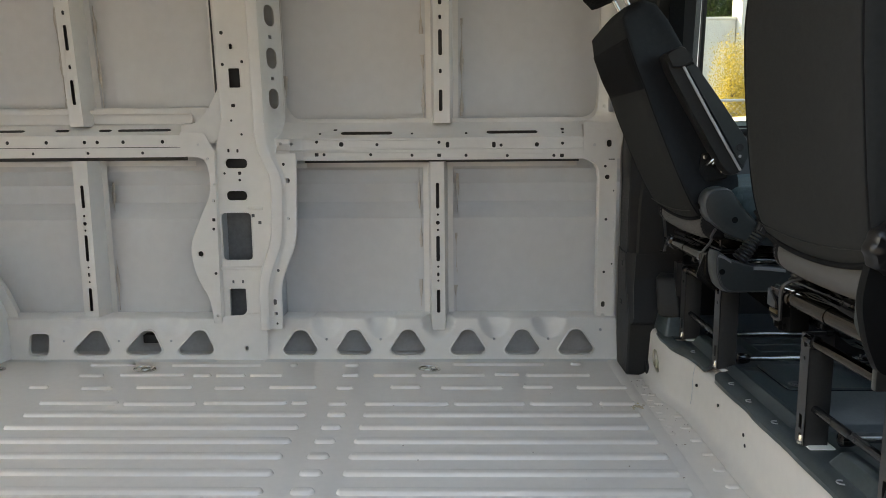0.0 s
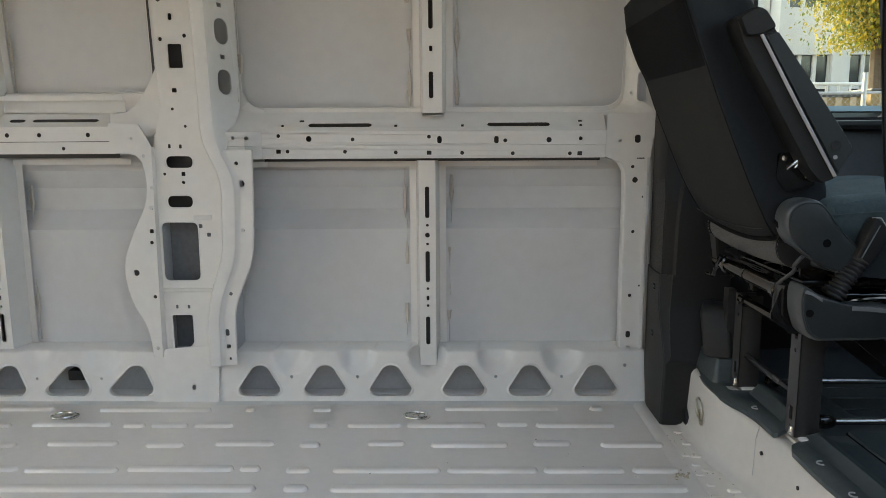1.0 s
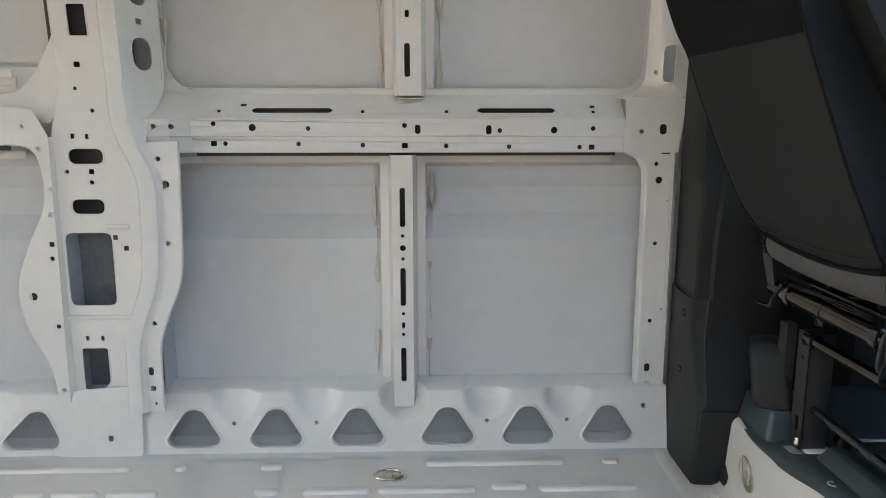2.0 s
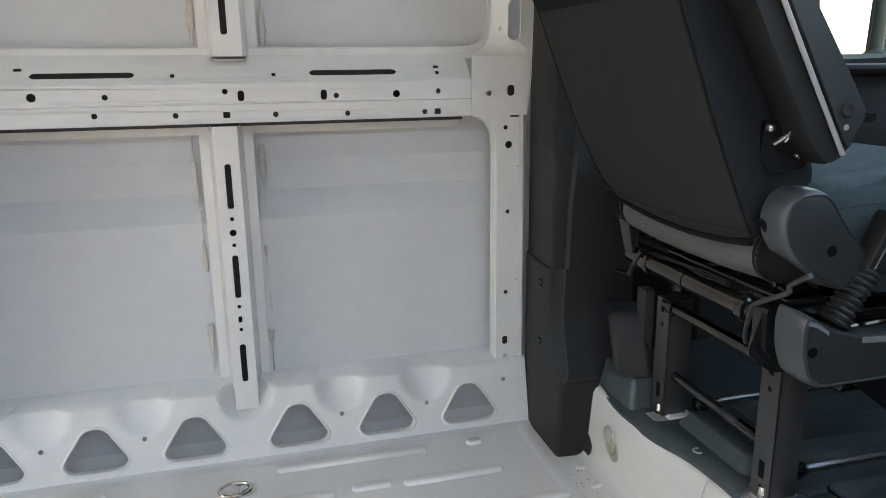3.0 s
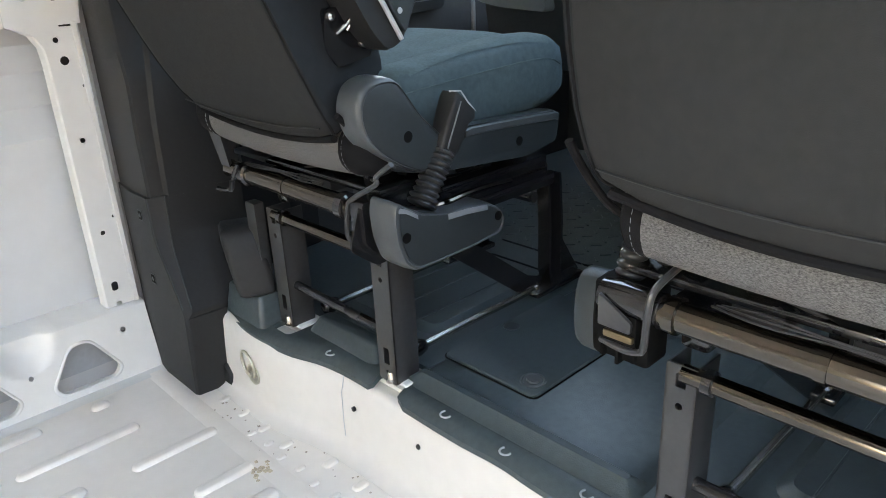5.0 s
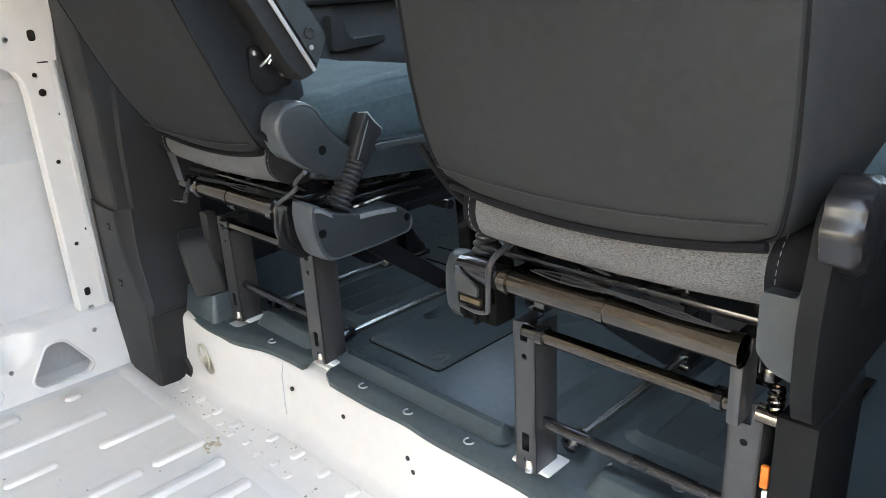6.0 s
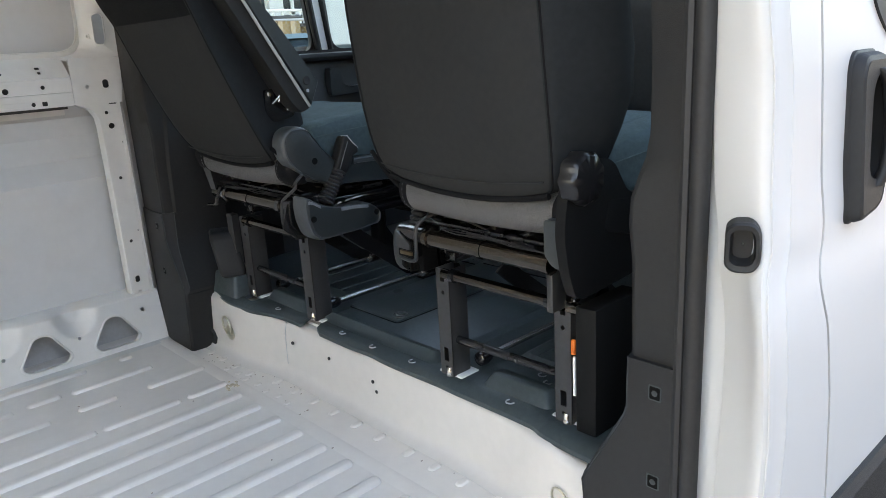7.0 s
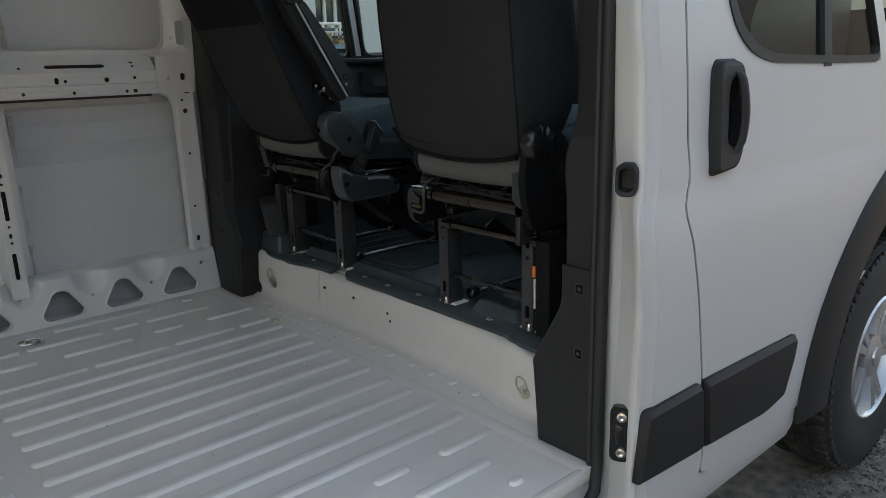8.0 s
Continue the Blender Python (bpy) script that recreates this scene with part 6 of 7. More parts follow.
tagged(part("window_post", bm, PAINT_IN, sharp=30), "white painted post between the door windows", "post", kind="structure")
bm = tube(B(), [(1.240, yl(0.84) - 0.018, 0.84), (1.073, yl(1.6) - 0.018, 1.6)], 0.012, 8)
tube(bm, [(1.291, yl(0.84) - 0.018, 0.84), (1.124, yl(1.6) - 0.018, 1.6)], 0.012, 8)
tagged(part("window_seal", bm, RUBBER), "black rubber window channel on the post", "seal", kind="structure")
# driver's door mirror outside the quarter window
MIRROR = mat("mirror_glass", (0.86, 0.90, 0.90), 0.03, metal=1.0, vary=0.01, rough_vary=0.01)
dm = thing("door_mirror", (1.62, 2.72, 0.80), "tall black door mirror outside the driver's window", "door mirror")
MM = pose(1.575, 2.885, 1.005, 0, 0, 16.7)
oval = roundpoly([(-0.128, -0.165), (0.128, -0.165), (0.134, 0.12), (0.100, 0.185), (-0.110, 0.185), (-0.134, 0.14)], 0.030, 5)
part("housing", loft(B(), [[tuple(MM @ Vector((d, a * k, b * k))) for a, b in oval] for k, d in ((0.97, -0.002), (1.07, -0.010), (1.11, 0.004), (1.10, 0.045), (0.92, 0.100), (0.60, 0.125))]), TRIM, dm, sharp=45)
part("mirror_glass", loft(B(), [[tuple(MM @ Vector((d, a * 0.97, b * 0.97))) for a, b in oval] for d in (-0.0035, -0.006)]), MIRROR, dm, "bright mirror glass")
part("arm", tube(B(), [tuple(MM @ Vector((0.05, -0.10, -0.15))), (1.60, 2.70, 0.83), (1.60, 2.64, 0.82)], 0.035, 10), TRIM, dm)

bm = B()
loft(bm, [[(0.69, yl(z) - 0.01, z), (0.705, yl(z) - 0.03, z), (0.762, yl(z) - 0.03, z), (0.770, yl(z) - 0.022, z), (0.776, yl(z) - 0.028, z), (0.784, yl(z) - 0.022, z), (0.786, yl(z) + 0.03, z), (0.69, yl(z) + 0.03, z)] for z in (0.83, 1.1, 1.6, 1.86)])
tagged(part("door_post", bm, PAINT_IN, sharp=30), "white painted door frame behind the driver's window", "post", kind="structure")
dash = thing("dashboard", (1.55, MID, 0.55), "black and grey plastic dashboard with storage tray", "dashboard")
bm = B()
rows = []
for y in (0.93, 0.95, 1.2, 1.5, 1.653, 1.8, 2.1, 2.28, 2.30):
    k = 0.04 if 1.45 < y < 1.86 else 0.0
    rows.append([(1.42 - k, y, 0.56), (1.36 - k, y, 0.64), (1.345 - k, y, 0.74), (1.36, y, 0.90), (1.42, y, 1.02), (1.70, y, 1.05), (2.02, y, 1.0), (2.02, y, 0.5)])
loft(bm, rows)
part("body", bm, DASH, dash, sharp=50)
m = B()
bz = roundpoly([(2.360, 1.0), (2.354, 0.81), (2.337, 0.752), (2.302, 0.719), (2.23, 0.706), (2.095, 0.697), (2.095, 0.726), (2.20, 0.738), (2.252, 0.753), (2.277, 0.79), (2.284, 0.84), (2.29, 1.0)], 0.022, 5)
loft(m, [[(1.40, u, v) for u, v in bz], [(1.328, u, v) for u, v in bz], [(1.319, 2.25 + (u - 2.25) * 0.985, 0.79 + (v - 0.79) * 0.985) for u, v in bz]])
part("side_bezel", m, BEZEL, dash, "grey plastic bezel of the dashboard")
part("tray", sheet(B(), roundpoly([(2.075, 0.728), (2.235, 0.742), (2.262, 0.80), (2.075, 0.80)], 0.012), [roundpoly([(2.105, 0.742), (2.150, 0.745), (2.150, 0.792), (2.105, 0.792)], 0.006), circ(2.19, 0.782, 0.014, 14)], lambda u, v, w: (1.334 + w, u, v), 0.02), BEZEL, dash, "grey plastic storage tray with pockets")
part("cup_lid", lathe(B(), (1.318, 2.202, 0.742), (0, 0, 1), [(0.016, 0.0), (0.019, 0.004), (0.019, 0.012), (0.015, 0.016), (0.004, 0.017)], 20), PAPER, dash, "white cup lid in the tray")
part("chrome_trim", tube(B(), bez([(1.335, 1.02, 0.86), (1.325, 1.15, 0.845), (1.325, 1.30, 0.845)], 4), 0.006, 8), CHROME, dash)
wheel = thing("steering_wheel", (1.22, 2.07, 0.9), "black steering wheel with pale spoke insert", "steering wheel")
M = pose(1.31, 2.07, 0.99, 0, -58, 0)
bm = tube(B(), [tuple(M @ Vector((0.19 * math.cos(a), 0.19 * math.sin(a), 0))) for a in [2 * math.pi * k / 40 for k in range(40)]], 0.0165, 12, closed=True)
part("rim", bm, TRIM, wheel)
bm = box(B(), -0.07, 0.07, -0.075, 0.075, -0.03, 0.02, 0.02, M)
part("hub", bm, TRIM, wheel)
for a in (200, 340, 90):
    p = Vector((0.18 * math.cos(radians(a)), 0.18 * math.sin(radians(a)), -0.005))
    part("spoke", tube(B(), [tuple(M @ (p * 0.3)), tuple(M @ p)], 0.014, 8), SILVER if a != 90 else TRIM, wheel)
bm = tube(B(), [tuple(M @ Vector((0, 0, -0.03))), tuple(M @ Vector((0, 0, -0.25)))], 0.045, 16)
part("column", bm, TRIM, wheel)
# yellow card on the passenger side
card = thing("hang_card", (1.02, 1.02, 0.7), "yellow card with a white strap on the passenger seat", "card")
part("card", box(B(), 1.035, 1.041, 0.90, 1.03, 0.655, 0.705, 0.001), YELLOW, card)
part("writing", box(B(), 1.0335, 1.0348, 0.93, 1.01, 0.682, 0.694), TRIM, card, "row of dark printed marks")
part("strap", box(B(), 1.042, 1.045, 0.955, 0.985, 0.66, 0.775, 0.001), PAPER, card, "white strap")

# ---- shell of the van: roof, rear, door side ----
bm = sheet(B(), [(-2.65, 0.70), (1.15, 0.70), (1.15, 2.62), (-2.65, 2.62)], [], lambda u, v, w: (u, v, 1.86 - 0.06 * ((v - MID) / 0.95) ** 4 + w), 0.03, cv=[0.8, 0.9, 1.1, 1.653, 2.2, 2.4, 2.5])
for k in range(5):
    box(bm, -2.3 + 0.75 * k, -2.22 + 0.75 * k, 0.78, 2.52, 1.80, 1.86, 0.01)
ceiling = tagged(part("ceiling", bm, PAINT_IN, sharp=50), "white painted van roof with cross bows", "ceiling", kind="structure")
# unseen rear end; its opening is added to light the load bay
bm = sheet(B(), rrect(0.66, 2.66, -0.25, 1.9, 0.05), [rrect(0.80, 1.76, 0.0, 1.74, 0.06)], lambda u, v, w: (-2.62 - w, u, v), 0.06)
tagged(part("wall_rear", bm, PAINT_IN), "unseen white rear end of the van, opening added to let light in", "wall", kind="structure")
bm = sheet(B(), [(0.18, 0.70), (0.18, 2.60), (0.94, 2.60), (0.94, 0.70)], [], lambda u, v, w: (2.05 + w, v, u), 0.03)
tagged(part("wall_front", bm, TRIM), "black firewall lining behind the dashboard", "wall", kind="structure")
# header and windscreen
ws = thing("window_3", (1.9, MID, 0.95), "large sloping windscreen", "window", kind="structure")
bm = sheet(B(), rrect(0.76, 2.55, 0, 1, 0.06), [], lambda u, v, w: (2.02 - 0.87 * v - 0.10 * abs((u - MID) / 0.9) ** 2, u, 1.02 + 0.78 * v), 0.0, cu=[1.0, 1.3, 1.653, 2.0, 2.3], cv=[0.3, 0.6])
g = part("pane", bm, GLASS_CLEAR, ws)
g.visible_shadow = False
for ys_, nm in ((yl, "a"), (yr, "b")):
    bm = tube(B(), [(1.98, ys_(0.9), 0.90), (1.70, ys_(1.2), 1.14), (1.08, ys_(1.8), 1.78)], 0.045, 10)
    part("windscreen_post", bm, TRIM, ws)
bm = box(B(), 0.95, 1.30, 0.74, 2.56, 1.76, 1.88, 0.02)
tagged(part("header_lining", bm, TRIM_GREY), "grey lining above the windscreen", "trim", kind="structure")

# outer skin of the far side beyond the cargo bay
bm = sheet(B(), [(0.55, -0.25), (2.2, -0.25), (2.3, 0.85), (1.7, 0.86), (0.55, 0.86)], [], lambda u, v, w: (u, 2.655 + w, v), 0.02)
sheet(bm, [(0.55, 0.85), (0.79, 0.85), (0.79, 1.86), (0.55, 1.86)], [], lambda u, v, w: (u, yl(v) + 0.015 + w, v), 0.02)
sheet(bm, [(0.78, 1.55), (1.3, 1.50), (1.3, 1.86), (0.78, 1.86)], [], lambda u, v, w: (u, yl(v) + 0.01 + w, v), 0.02)
tagged(part("wall_left_cab", bm, PAINT_OUT), "white outer skin of the cab's far side", "wall", kind="structure")

# door side: skin profile, out from the opening
SKIN_R = [(-0.20, 0.705), (-0.16, 0.685), (-0.05, 0.672), (0.15, 0.668), (0.36, 0.660), (0.48, 0.660), (0.535, 0.666), (0.565, 0.6745), (0.61, 0.6755), (0.66, 0.683), (0.8, 0.692), (1.0, 0.712), (1.4, 0.755), (1.9, 0.83)]


def skin_y(z):
    """The pressed profile with rounded folds."""
    return sum(lerp_list(SKIN_R, z + d) for d in (-0.016, -0.008, 0.0, 0.008, 0.016)) / 5


def skin_r(off=0.0):
    return lambda u, v, w: (u, skin_y(v) + off + w, v)


CV = [-0.19 + 0.02 * k for k in range(104)]
CU = [0.55 + 0.06 * k for k in range(40)]
GAP = [(0.762, -0.20), (0.760, -0.014), (0.747, 0.065), (0.734, 0.149), (0.714, 0.232), (0.688, 0.336), (0.667, 0.411), (0.650, 0.470), (0.635, 0.506), (0.626, 0.534), (0.631, 0.548), (0.648, 0.583), (0.648, 0.713), (0.646, 0.813), (0.648, 0.911), (0.646, 1.9)]
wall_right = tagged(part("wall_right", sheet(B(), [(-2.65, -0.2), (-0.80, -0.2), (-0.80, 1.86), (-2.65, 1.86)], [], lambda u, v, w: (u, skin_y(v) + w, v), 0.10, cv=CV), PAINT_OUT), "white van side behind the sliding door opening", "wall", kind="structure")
sheet_top = sheet(B(), [(-0.81, 1.72), (0.65, 1.72), (0.65, 1.86), (-0.81, 1.86)], [], lambda u, v, w: (u, skin_y(v) + w, v), 0.08)
part("door_header", sheet_top, PAINT_OUT, wall_right)
# pillar skin between the opening and the front door, with a recessed channel
gap_b = [(lerp_list([(z, x) for x, z in GAP], z) - 0.0035, z) for z in [-0.20 + 0.02 * k for k in range(104)] if z < 1.87]
PILLAR_EDGE = [(-0.20, 0.506), (0.193, 0.501), (0.389, 0.492), (0.47, 0.480), (0.53, 0.478), (0.59, 0.502), (0.69, 0.514), (0.80, 0.519), (0.84, 0.511), (0.90, 0.514), (1.90, 0.522)]


def ch(z, base, share):
    """The pillar's rounded rear edge swings in and out with height."""
    off = sum(lerp_list(PILLAR_EDGE, z + d) for d in (-0.02, -0.01, 0.0, 0.01, 0.02)) / 5 - 0.512
    return base + off * share


zs = [-0.20 + 0.02 * k for k in range(104) if -0.20 + 0.02 * k < 1.87]
bm = sheet(B(), gap_b + [(ch(z, 0.556, 1), z) for z in zs[::-1]], [], skin_r(), 0.015, cu=CU, cv=CV, cells=True)
pillar_r = tagged(part("door_pillar", bm, PAINT_OUT, sharp=30), "white painted door pillar with pressed channel", "door pillar", kind="structure")
bm = B()
prof = [(0.5565, 0.0003, 1.0), (0.552, 0.0022, 1.0), (0.546, 0.0040, 1.0), (0.530, 0.0042, 1.0), (0.519, 0.0052, 1.0), (0.513, 0.0095, 1.0), (0.511, 0.017, 0.9), (0.514, 0.030, 0.5), (0.523, 0.055, 0.1), (0.534, 0.080, 0.0)]
loft(bm, [[(ch(z, x, kx), skin_y(z) + dy, z) for z in zs] for x, dy, kx in prof], caps=False, closed=False)
part("jamb", bm, PAINT_OUT, pillar_r, sharp=45)
part("pressed_line", tube(B(), [(ch(z, 0.5185, 1.0), skin_y(z) + 0.0050, z) for z in zs], 0.0013, 6), PAINT_OUT, pillar_r)
# black strip close behind the door gap, standing in for its shade
part("gap_seal", tube(B(), [(x, skin_y(z) + 0.0095, z) for x, z in GAP], 0.0075, 8), RUBBER, pillar_r)
part("jamb_back", box(B(), 0.545, 0.64, 0.735, 0.80, -0.2, 1.86), PAINT_OUT, pillar_r)
# rubber seal along the opening
bm = tube(B(), [(0.527, 0.778, 1.72), (0.527, 0.778, 0.05), (0.525, 0.776, 0.0), (0.51, 0.770, -0.05), (0.46, 0.762, -0.08), (-0.78, 0.762, -0.08)], 0.0125, 10)
tube(bm, [(0.524, 0.795, 1.72), (0.524, 0.795, 0.03), (0.52, 0.79, -0.01)], 0.008, 8)
tagged(part("door_seal", bm, RUBBER), "black rubber seal round the sliding door opening", "seal", kind="structure")
# sill below the floor edge
bm = B()
loft(bm, [[(x, y, z) for x in (-0.85, 0.56)] for y, z in ((0.80, -0.028), (0.785, -0.085), (0.72, -0.09), (0.695, -0.10), (0.69, -0.20), (0.75, -0.22), (0.9, -0.22))], caps=False, closed=False)
tagged(part("door_sill", bm, PAINT_OUT, sharp=30), "white sliding door sill below the floor edge", "sill", kind="structure")
part("floor_lip", box(B(), -0.80, 0.52, 0.782, 0.80, -0.034, -0.0025, 0.004), PAINT_FLOOR, floor)
# latch cup and striker plate
cup = thing("latch_cup", (0.50, 0.73, 0.61), "black oval plastic latch cup on the white pillar", "latch")
MC = pose(0.492, 0.706, 0.606, 0, 0, 0) @ Matrix.Rotation(radians(-66), 4, "Z")
bm = B()
o1, o2, o3 = [roundpoly([(-0.023 * k, -0.026 * k), (-0.012 * k, -0.035 * k), (0.014 * k, -0.035 * k), (0.023 * k, -0.020 * k), (0.023 * k, 0.020 * k), (0.014 * k, 0.035 * k), (-0.012 * k, 0.035 * k), (-0.023 * k, 0.026 * k)], 0.008, 3) for k in (0.84, 0.76, 0.60)]
loft(bm, [[tuple(MC @ Vector((a, y, b))) for a, b in o] for o, y in ((o1, 0.020), (o1, -0.007), (o2, -0.010), (o3, -0.0085))], caps=False)
part("cup", bm, TRIM, cup)
part("well", loft(B(), [[tuple(MC @ Vector((a * k, y, b * k))) for a, b in o3] for k, y in ((1.0, -0.0085), (0.94, 0.004), (0.80, 0.012), (0.05, 0.012))], caps=False), TRIM, cup)
strk = thing("striker_plate", (0.53, 0.74, 0.11), "black striker plate with two bright bolts", "latch")
MS = pose(0.506, 0.710, 0.106, 0, 0, 0) @ Matrix.Rotation(radians(-66), 4, "Z")
bm = B()
o1 = rrect(-0.019, 0.019, -0.058, 0.058, 0.014)
loft(bm, [[tuple(MS @ Vector((a, y, b))) for a, b in o1] for y in (0.01, -0.006)])
box(bm, -0.008, 0.006, -0.010, -0.004, -0.02, 0.02, 0.002, MS)
part("plate", bm, STEEL_BLACK, strk)
for z in (-0.038, 0.038):
    part("bolt", lathe(B(), tuple(MS @ Vector((0.004, -0.006, z))), MS.to_3x3() @ Vector((0, -1, 0)), [(0.010, 0), (0.010, 0.004), (0.006, 0.005), (0.003, 0.003)], 14), CHROME, strk)

# front door of the door side
win = [(0.792, 1.0), (0.80, 0.93), (0.83, 0.865), (0.89, 0.82), (0.98, 0.798), (1.25, 0.79), (1.62, 0.785), (1.30, 1.50), (0.79, 1.55)]
gap_d = [(lerp_list([(z, x) for x, z in GAP], z) + 0.0035, z) for z in [-0.055 + 0.02 * k for k in range(97)] if z < 1.87]
arch = [(1.967 + 0.70 * math.cos(radians(a)), -0.165 + 0.70 * math.sin(radians(a))) for a in range(90, 181, 6)]
outer_d = gap_d[::-1] + [(0.768, -0.075), (0.80, -0.088), (1.18, -0.10), (1.262, -0.09)] + arch[::-1][1:] + [(1.967, 0.74), (1.70, 0.76), (1.30, 1.62), (1.2, 1.86)]
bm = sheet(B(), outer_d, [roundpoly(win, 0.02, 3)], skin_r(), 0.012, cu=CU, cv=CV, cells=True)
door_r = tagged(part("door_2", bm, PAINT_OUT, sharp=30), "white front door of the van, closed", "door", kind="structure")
bm = sheet(B(), [(0.745, -0.20), (1.29, -0.20), (1.262, -0.095), (1.18, -0.104), (0.80, -0.092), (0.764, -0.078)], [], skin_r(0.006), 0.02, cv=CV)
part("rocker", bm, PAINT_OUT, pillar_r)
bm = sheet(B(), [(0.60, -0.15), (1.22, -0.15), (1.22, 0.78), (0.76, 0.78), (0.76, 1.86), (0.60, 1.86)], [], lambda u, v, w: (u, 0.745 + 0.07 * max(0, v - 0.8) + w, v), 0.02)
part("inner_panel", bm, TRIM, door_r)
gw = [(0.80, 1.0), (0.808, 0.935), (0.837, 0.873), (0.895, 0.829), (0.98, 0.807), (1.25, 0.799), (1.60, 0.795), (1.29, 1.49), (0.80, 1.54)]
part("window_seal", sheet(B(), roundpoly([(u + (-0.012 if u < 1.1 else 0.01), v - 0.012) for u, v in gw], 0.05, 5), [roundpoly([(u + 0.006, v + 0.006) for u, v in gw], 0.05, 5)], skin_r(-0.004), 0.02, cv=CV), RUBBER, door_r)
part("window_bar", sheet(B(), [(1.245, 0.78), (1.285, 0.78), (1.262, 1.52), (1.225, 1.52)], [], skin_r(-0.003), 0.02, cv=CV), RUBBER, door_r)
g = part("pane", sheet(B(), roundpoly(gw, 0.02, 3), [], skin_r(0.008), 0.0, cv=CV), GLASS, door_r)
g.visible_shadow = False
# handle: long recessed plate with an upright grip
HX, HZ = 0.774, 0.696


def hy(z):
    return skin_y(z)


bm = B()
o1 = roundpoly([(-0.058, -0.107), (0.020, -0.100), (0.046, -0.062), (0.056, 0.02), (0.054, 0.096), (0.040, 0.107), (-0.030, 0.107), (-0.044, 0.088)], 0.014, 5)
o2 = roundpoly([(-0.020, -0.052), (0.020, -0.060), (0.032, -0.02), (0.034, 0.082), (0.002, 0.078), (-0.012, 0.055)], 0.016, 5)
loft(bm, [[(HX + u * k, hy(HZ + v) + d, HZ + v * k) for u, v in o1] for k, d in ((1.03, 0.004), (1.03, -0.004), (1.0, -0.0055), (1.0, -0.010), (0.965, -0.0185), (0.91, -0.021))], caps=False)
sheet(bm, [(u * 0.91, v * 0.91) for u, v in o1], [o2], lambda u, v, w: (HX + u, hy(HZ + v) - 0.021 + w, HZ + v), 0.003)
handle = part("door_handle", bm, TRIM, door_r, "black plastic upright door handle", sharp=30)
part("bowl", loft(B(), [[(HX + 0.008 + (u - 0.008) * k, hy(HZ + v) + d, HZ + v * k) for u, v in o2] for k, d in ((1.0, -0.0205), (0.96, -0.012), (0.86, -0.0025), (0.5, -0.0015), (0.05, -0.0015))], caps=False), TRIM_BLACK, handle, sharp=45)
line = bez([(0.020, 0.086, -0.018), (0.026, 0.070, -0.027), (0.030, 0.01, -0.031), (0.024, -0.042, -0.027), (0.012, -0.066, -0.018)], 5)
bm = loft(B(), [[(HX + u + a, hy(HZ + v) + d + b, HZ + v) for a, b in [(0.0125 * math.cos(q), 0.0085 * math.sin(q)) for q in [2 * math.pi * k / 16 for k in range(16)]]] for u, v, d in line])
part("grip", bm, TRIM, handle, sharp=60)
# black side mouldings
for nm, pts in (("side_moulding", [(0.514, 0.164), (0.712, 0.161), (0.737, -0.004), (0.498, 0.014)]), ("side_moulding", [(0.727, 0.161), (1.165, 0.143), (1.158, 0.090), (1.122, -0.012), (1.030, -0.026), (0.752, -0.004)])):
    bm = B()
    o1 = roundpoly(pts, 0.010, 3)
    cxm, czm = sum(p[0] for p in pts) / len(pts), sum(p[1] for p in pts) / len(pts)
    loft(bm, [[(u, hy(v) + 0.004, v) for u, v in o1], [(u, hy(v) - 0.008, v) for u, v in o1], [(cxm + (u - cxm) * 0.97, hy(v) - 0.017, czm + (v - czm) * 0.86) for u, v in o1], [(cxm + (u - cxm) * 0.2, hy(v) - 0.018, czm + (v - czm) * 0.2) for u, v in o1]])
    tagged(part(nm, bm, TRIM, sharp=30), "black grained plastic moulding on the white door side", "moulding", "side mouldings", kind="structure")
# wheel arch flare and liner
bm = B()
rows = []
for r, dy in ((0.722, 0.006), (0.722, -0.008), (0.708, -0.018), (0.65, -0.022), (0.585, -0.020), (0.562, -0.012), (0.553, 0.0), (0.548, 0.06)):
    rows.append([(1.967 + r * math.cos(radians(a)), hy(0.2) + dy, -0.165 + r * math.sin(radians(a)) * 1.0) for a in range(20, 178, 4)])
loft(bm, rows, caps=False, closed=False)
tagged(part("wheel_arch_flare", bm, TRIM, sharp=35), "black plastic wheel arch flare", "wheel arch", kind="structure")
bm = B()
loft(bm, [[(1.967 + 0.548 * math.cos(radians(a)), y, -0.165 + 0.548 * math.sin(radians(a))) for a in range(0, 179, 8)] for y in (0.70, 0.80, 1.1)], caps=False, closed=False)
sheet(bm, [(1.4, -0.4), (2.6, -0.4), (2.6, 0.35), (1.4, 0.35)], [], lambda u, v, w: (u, 1.1 + w, v), 0.01)
tagged(part("wheel_arch_liner", bm, RUBBER), "black wheel arch liner", "wheel arch", kind="structure")
bm = B()
sheet(bm, roundpoly([(1.255, -0.10), (1.47, -0.10), (1.49, -0.19), (1.30, -0.17)], 0.02), [], lambda u, v, w: (u, 0.69 + w, v), 0.12)
tagged(part("mud_flap", bm, TRIM), "short black plastic mud guard behind the wheel", "mud guard", kind="structure")
bm = sheet(B(), [(1.962, 0.50), (2.9, 0.50), (2.9, 0.75), (1.962, 0.80)], [], lambda u, v, w: (u, hy(v) + w, v), 0.01, cv=CV)
tagged(part("wing_panel", bm, PAINT_OUT), "white front wing panel", "wing", kind="structure")
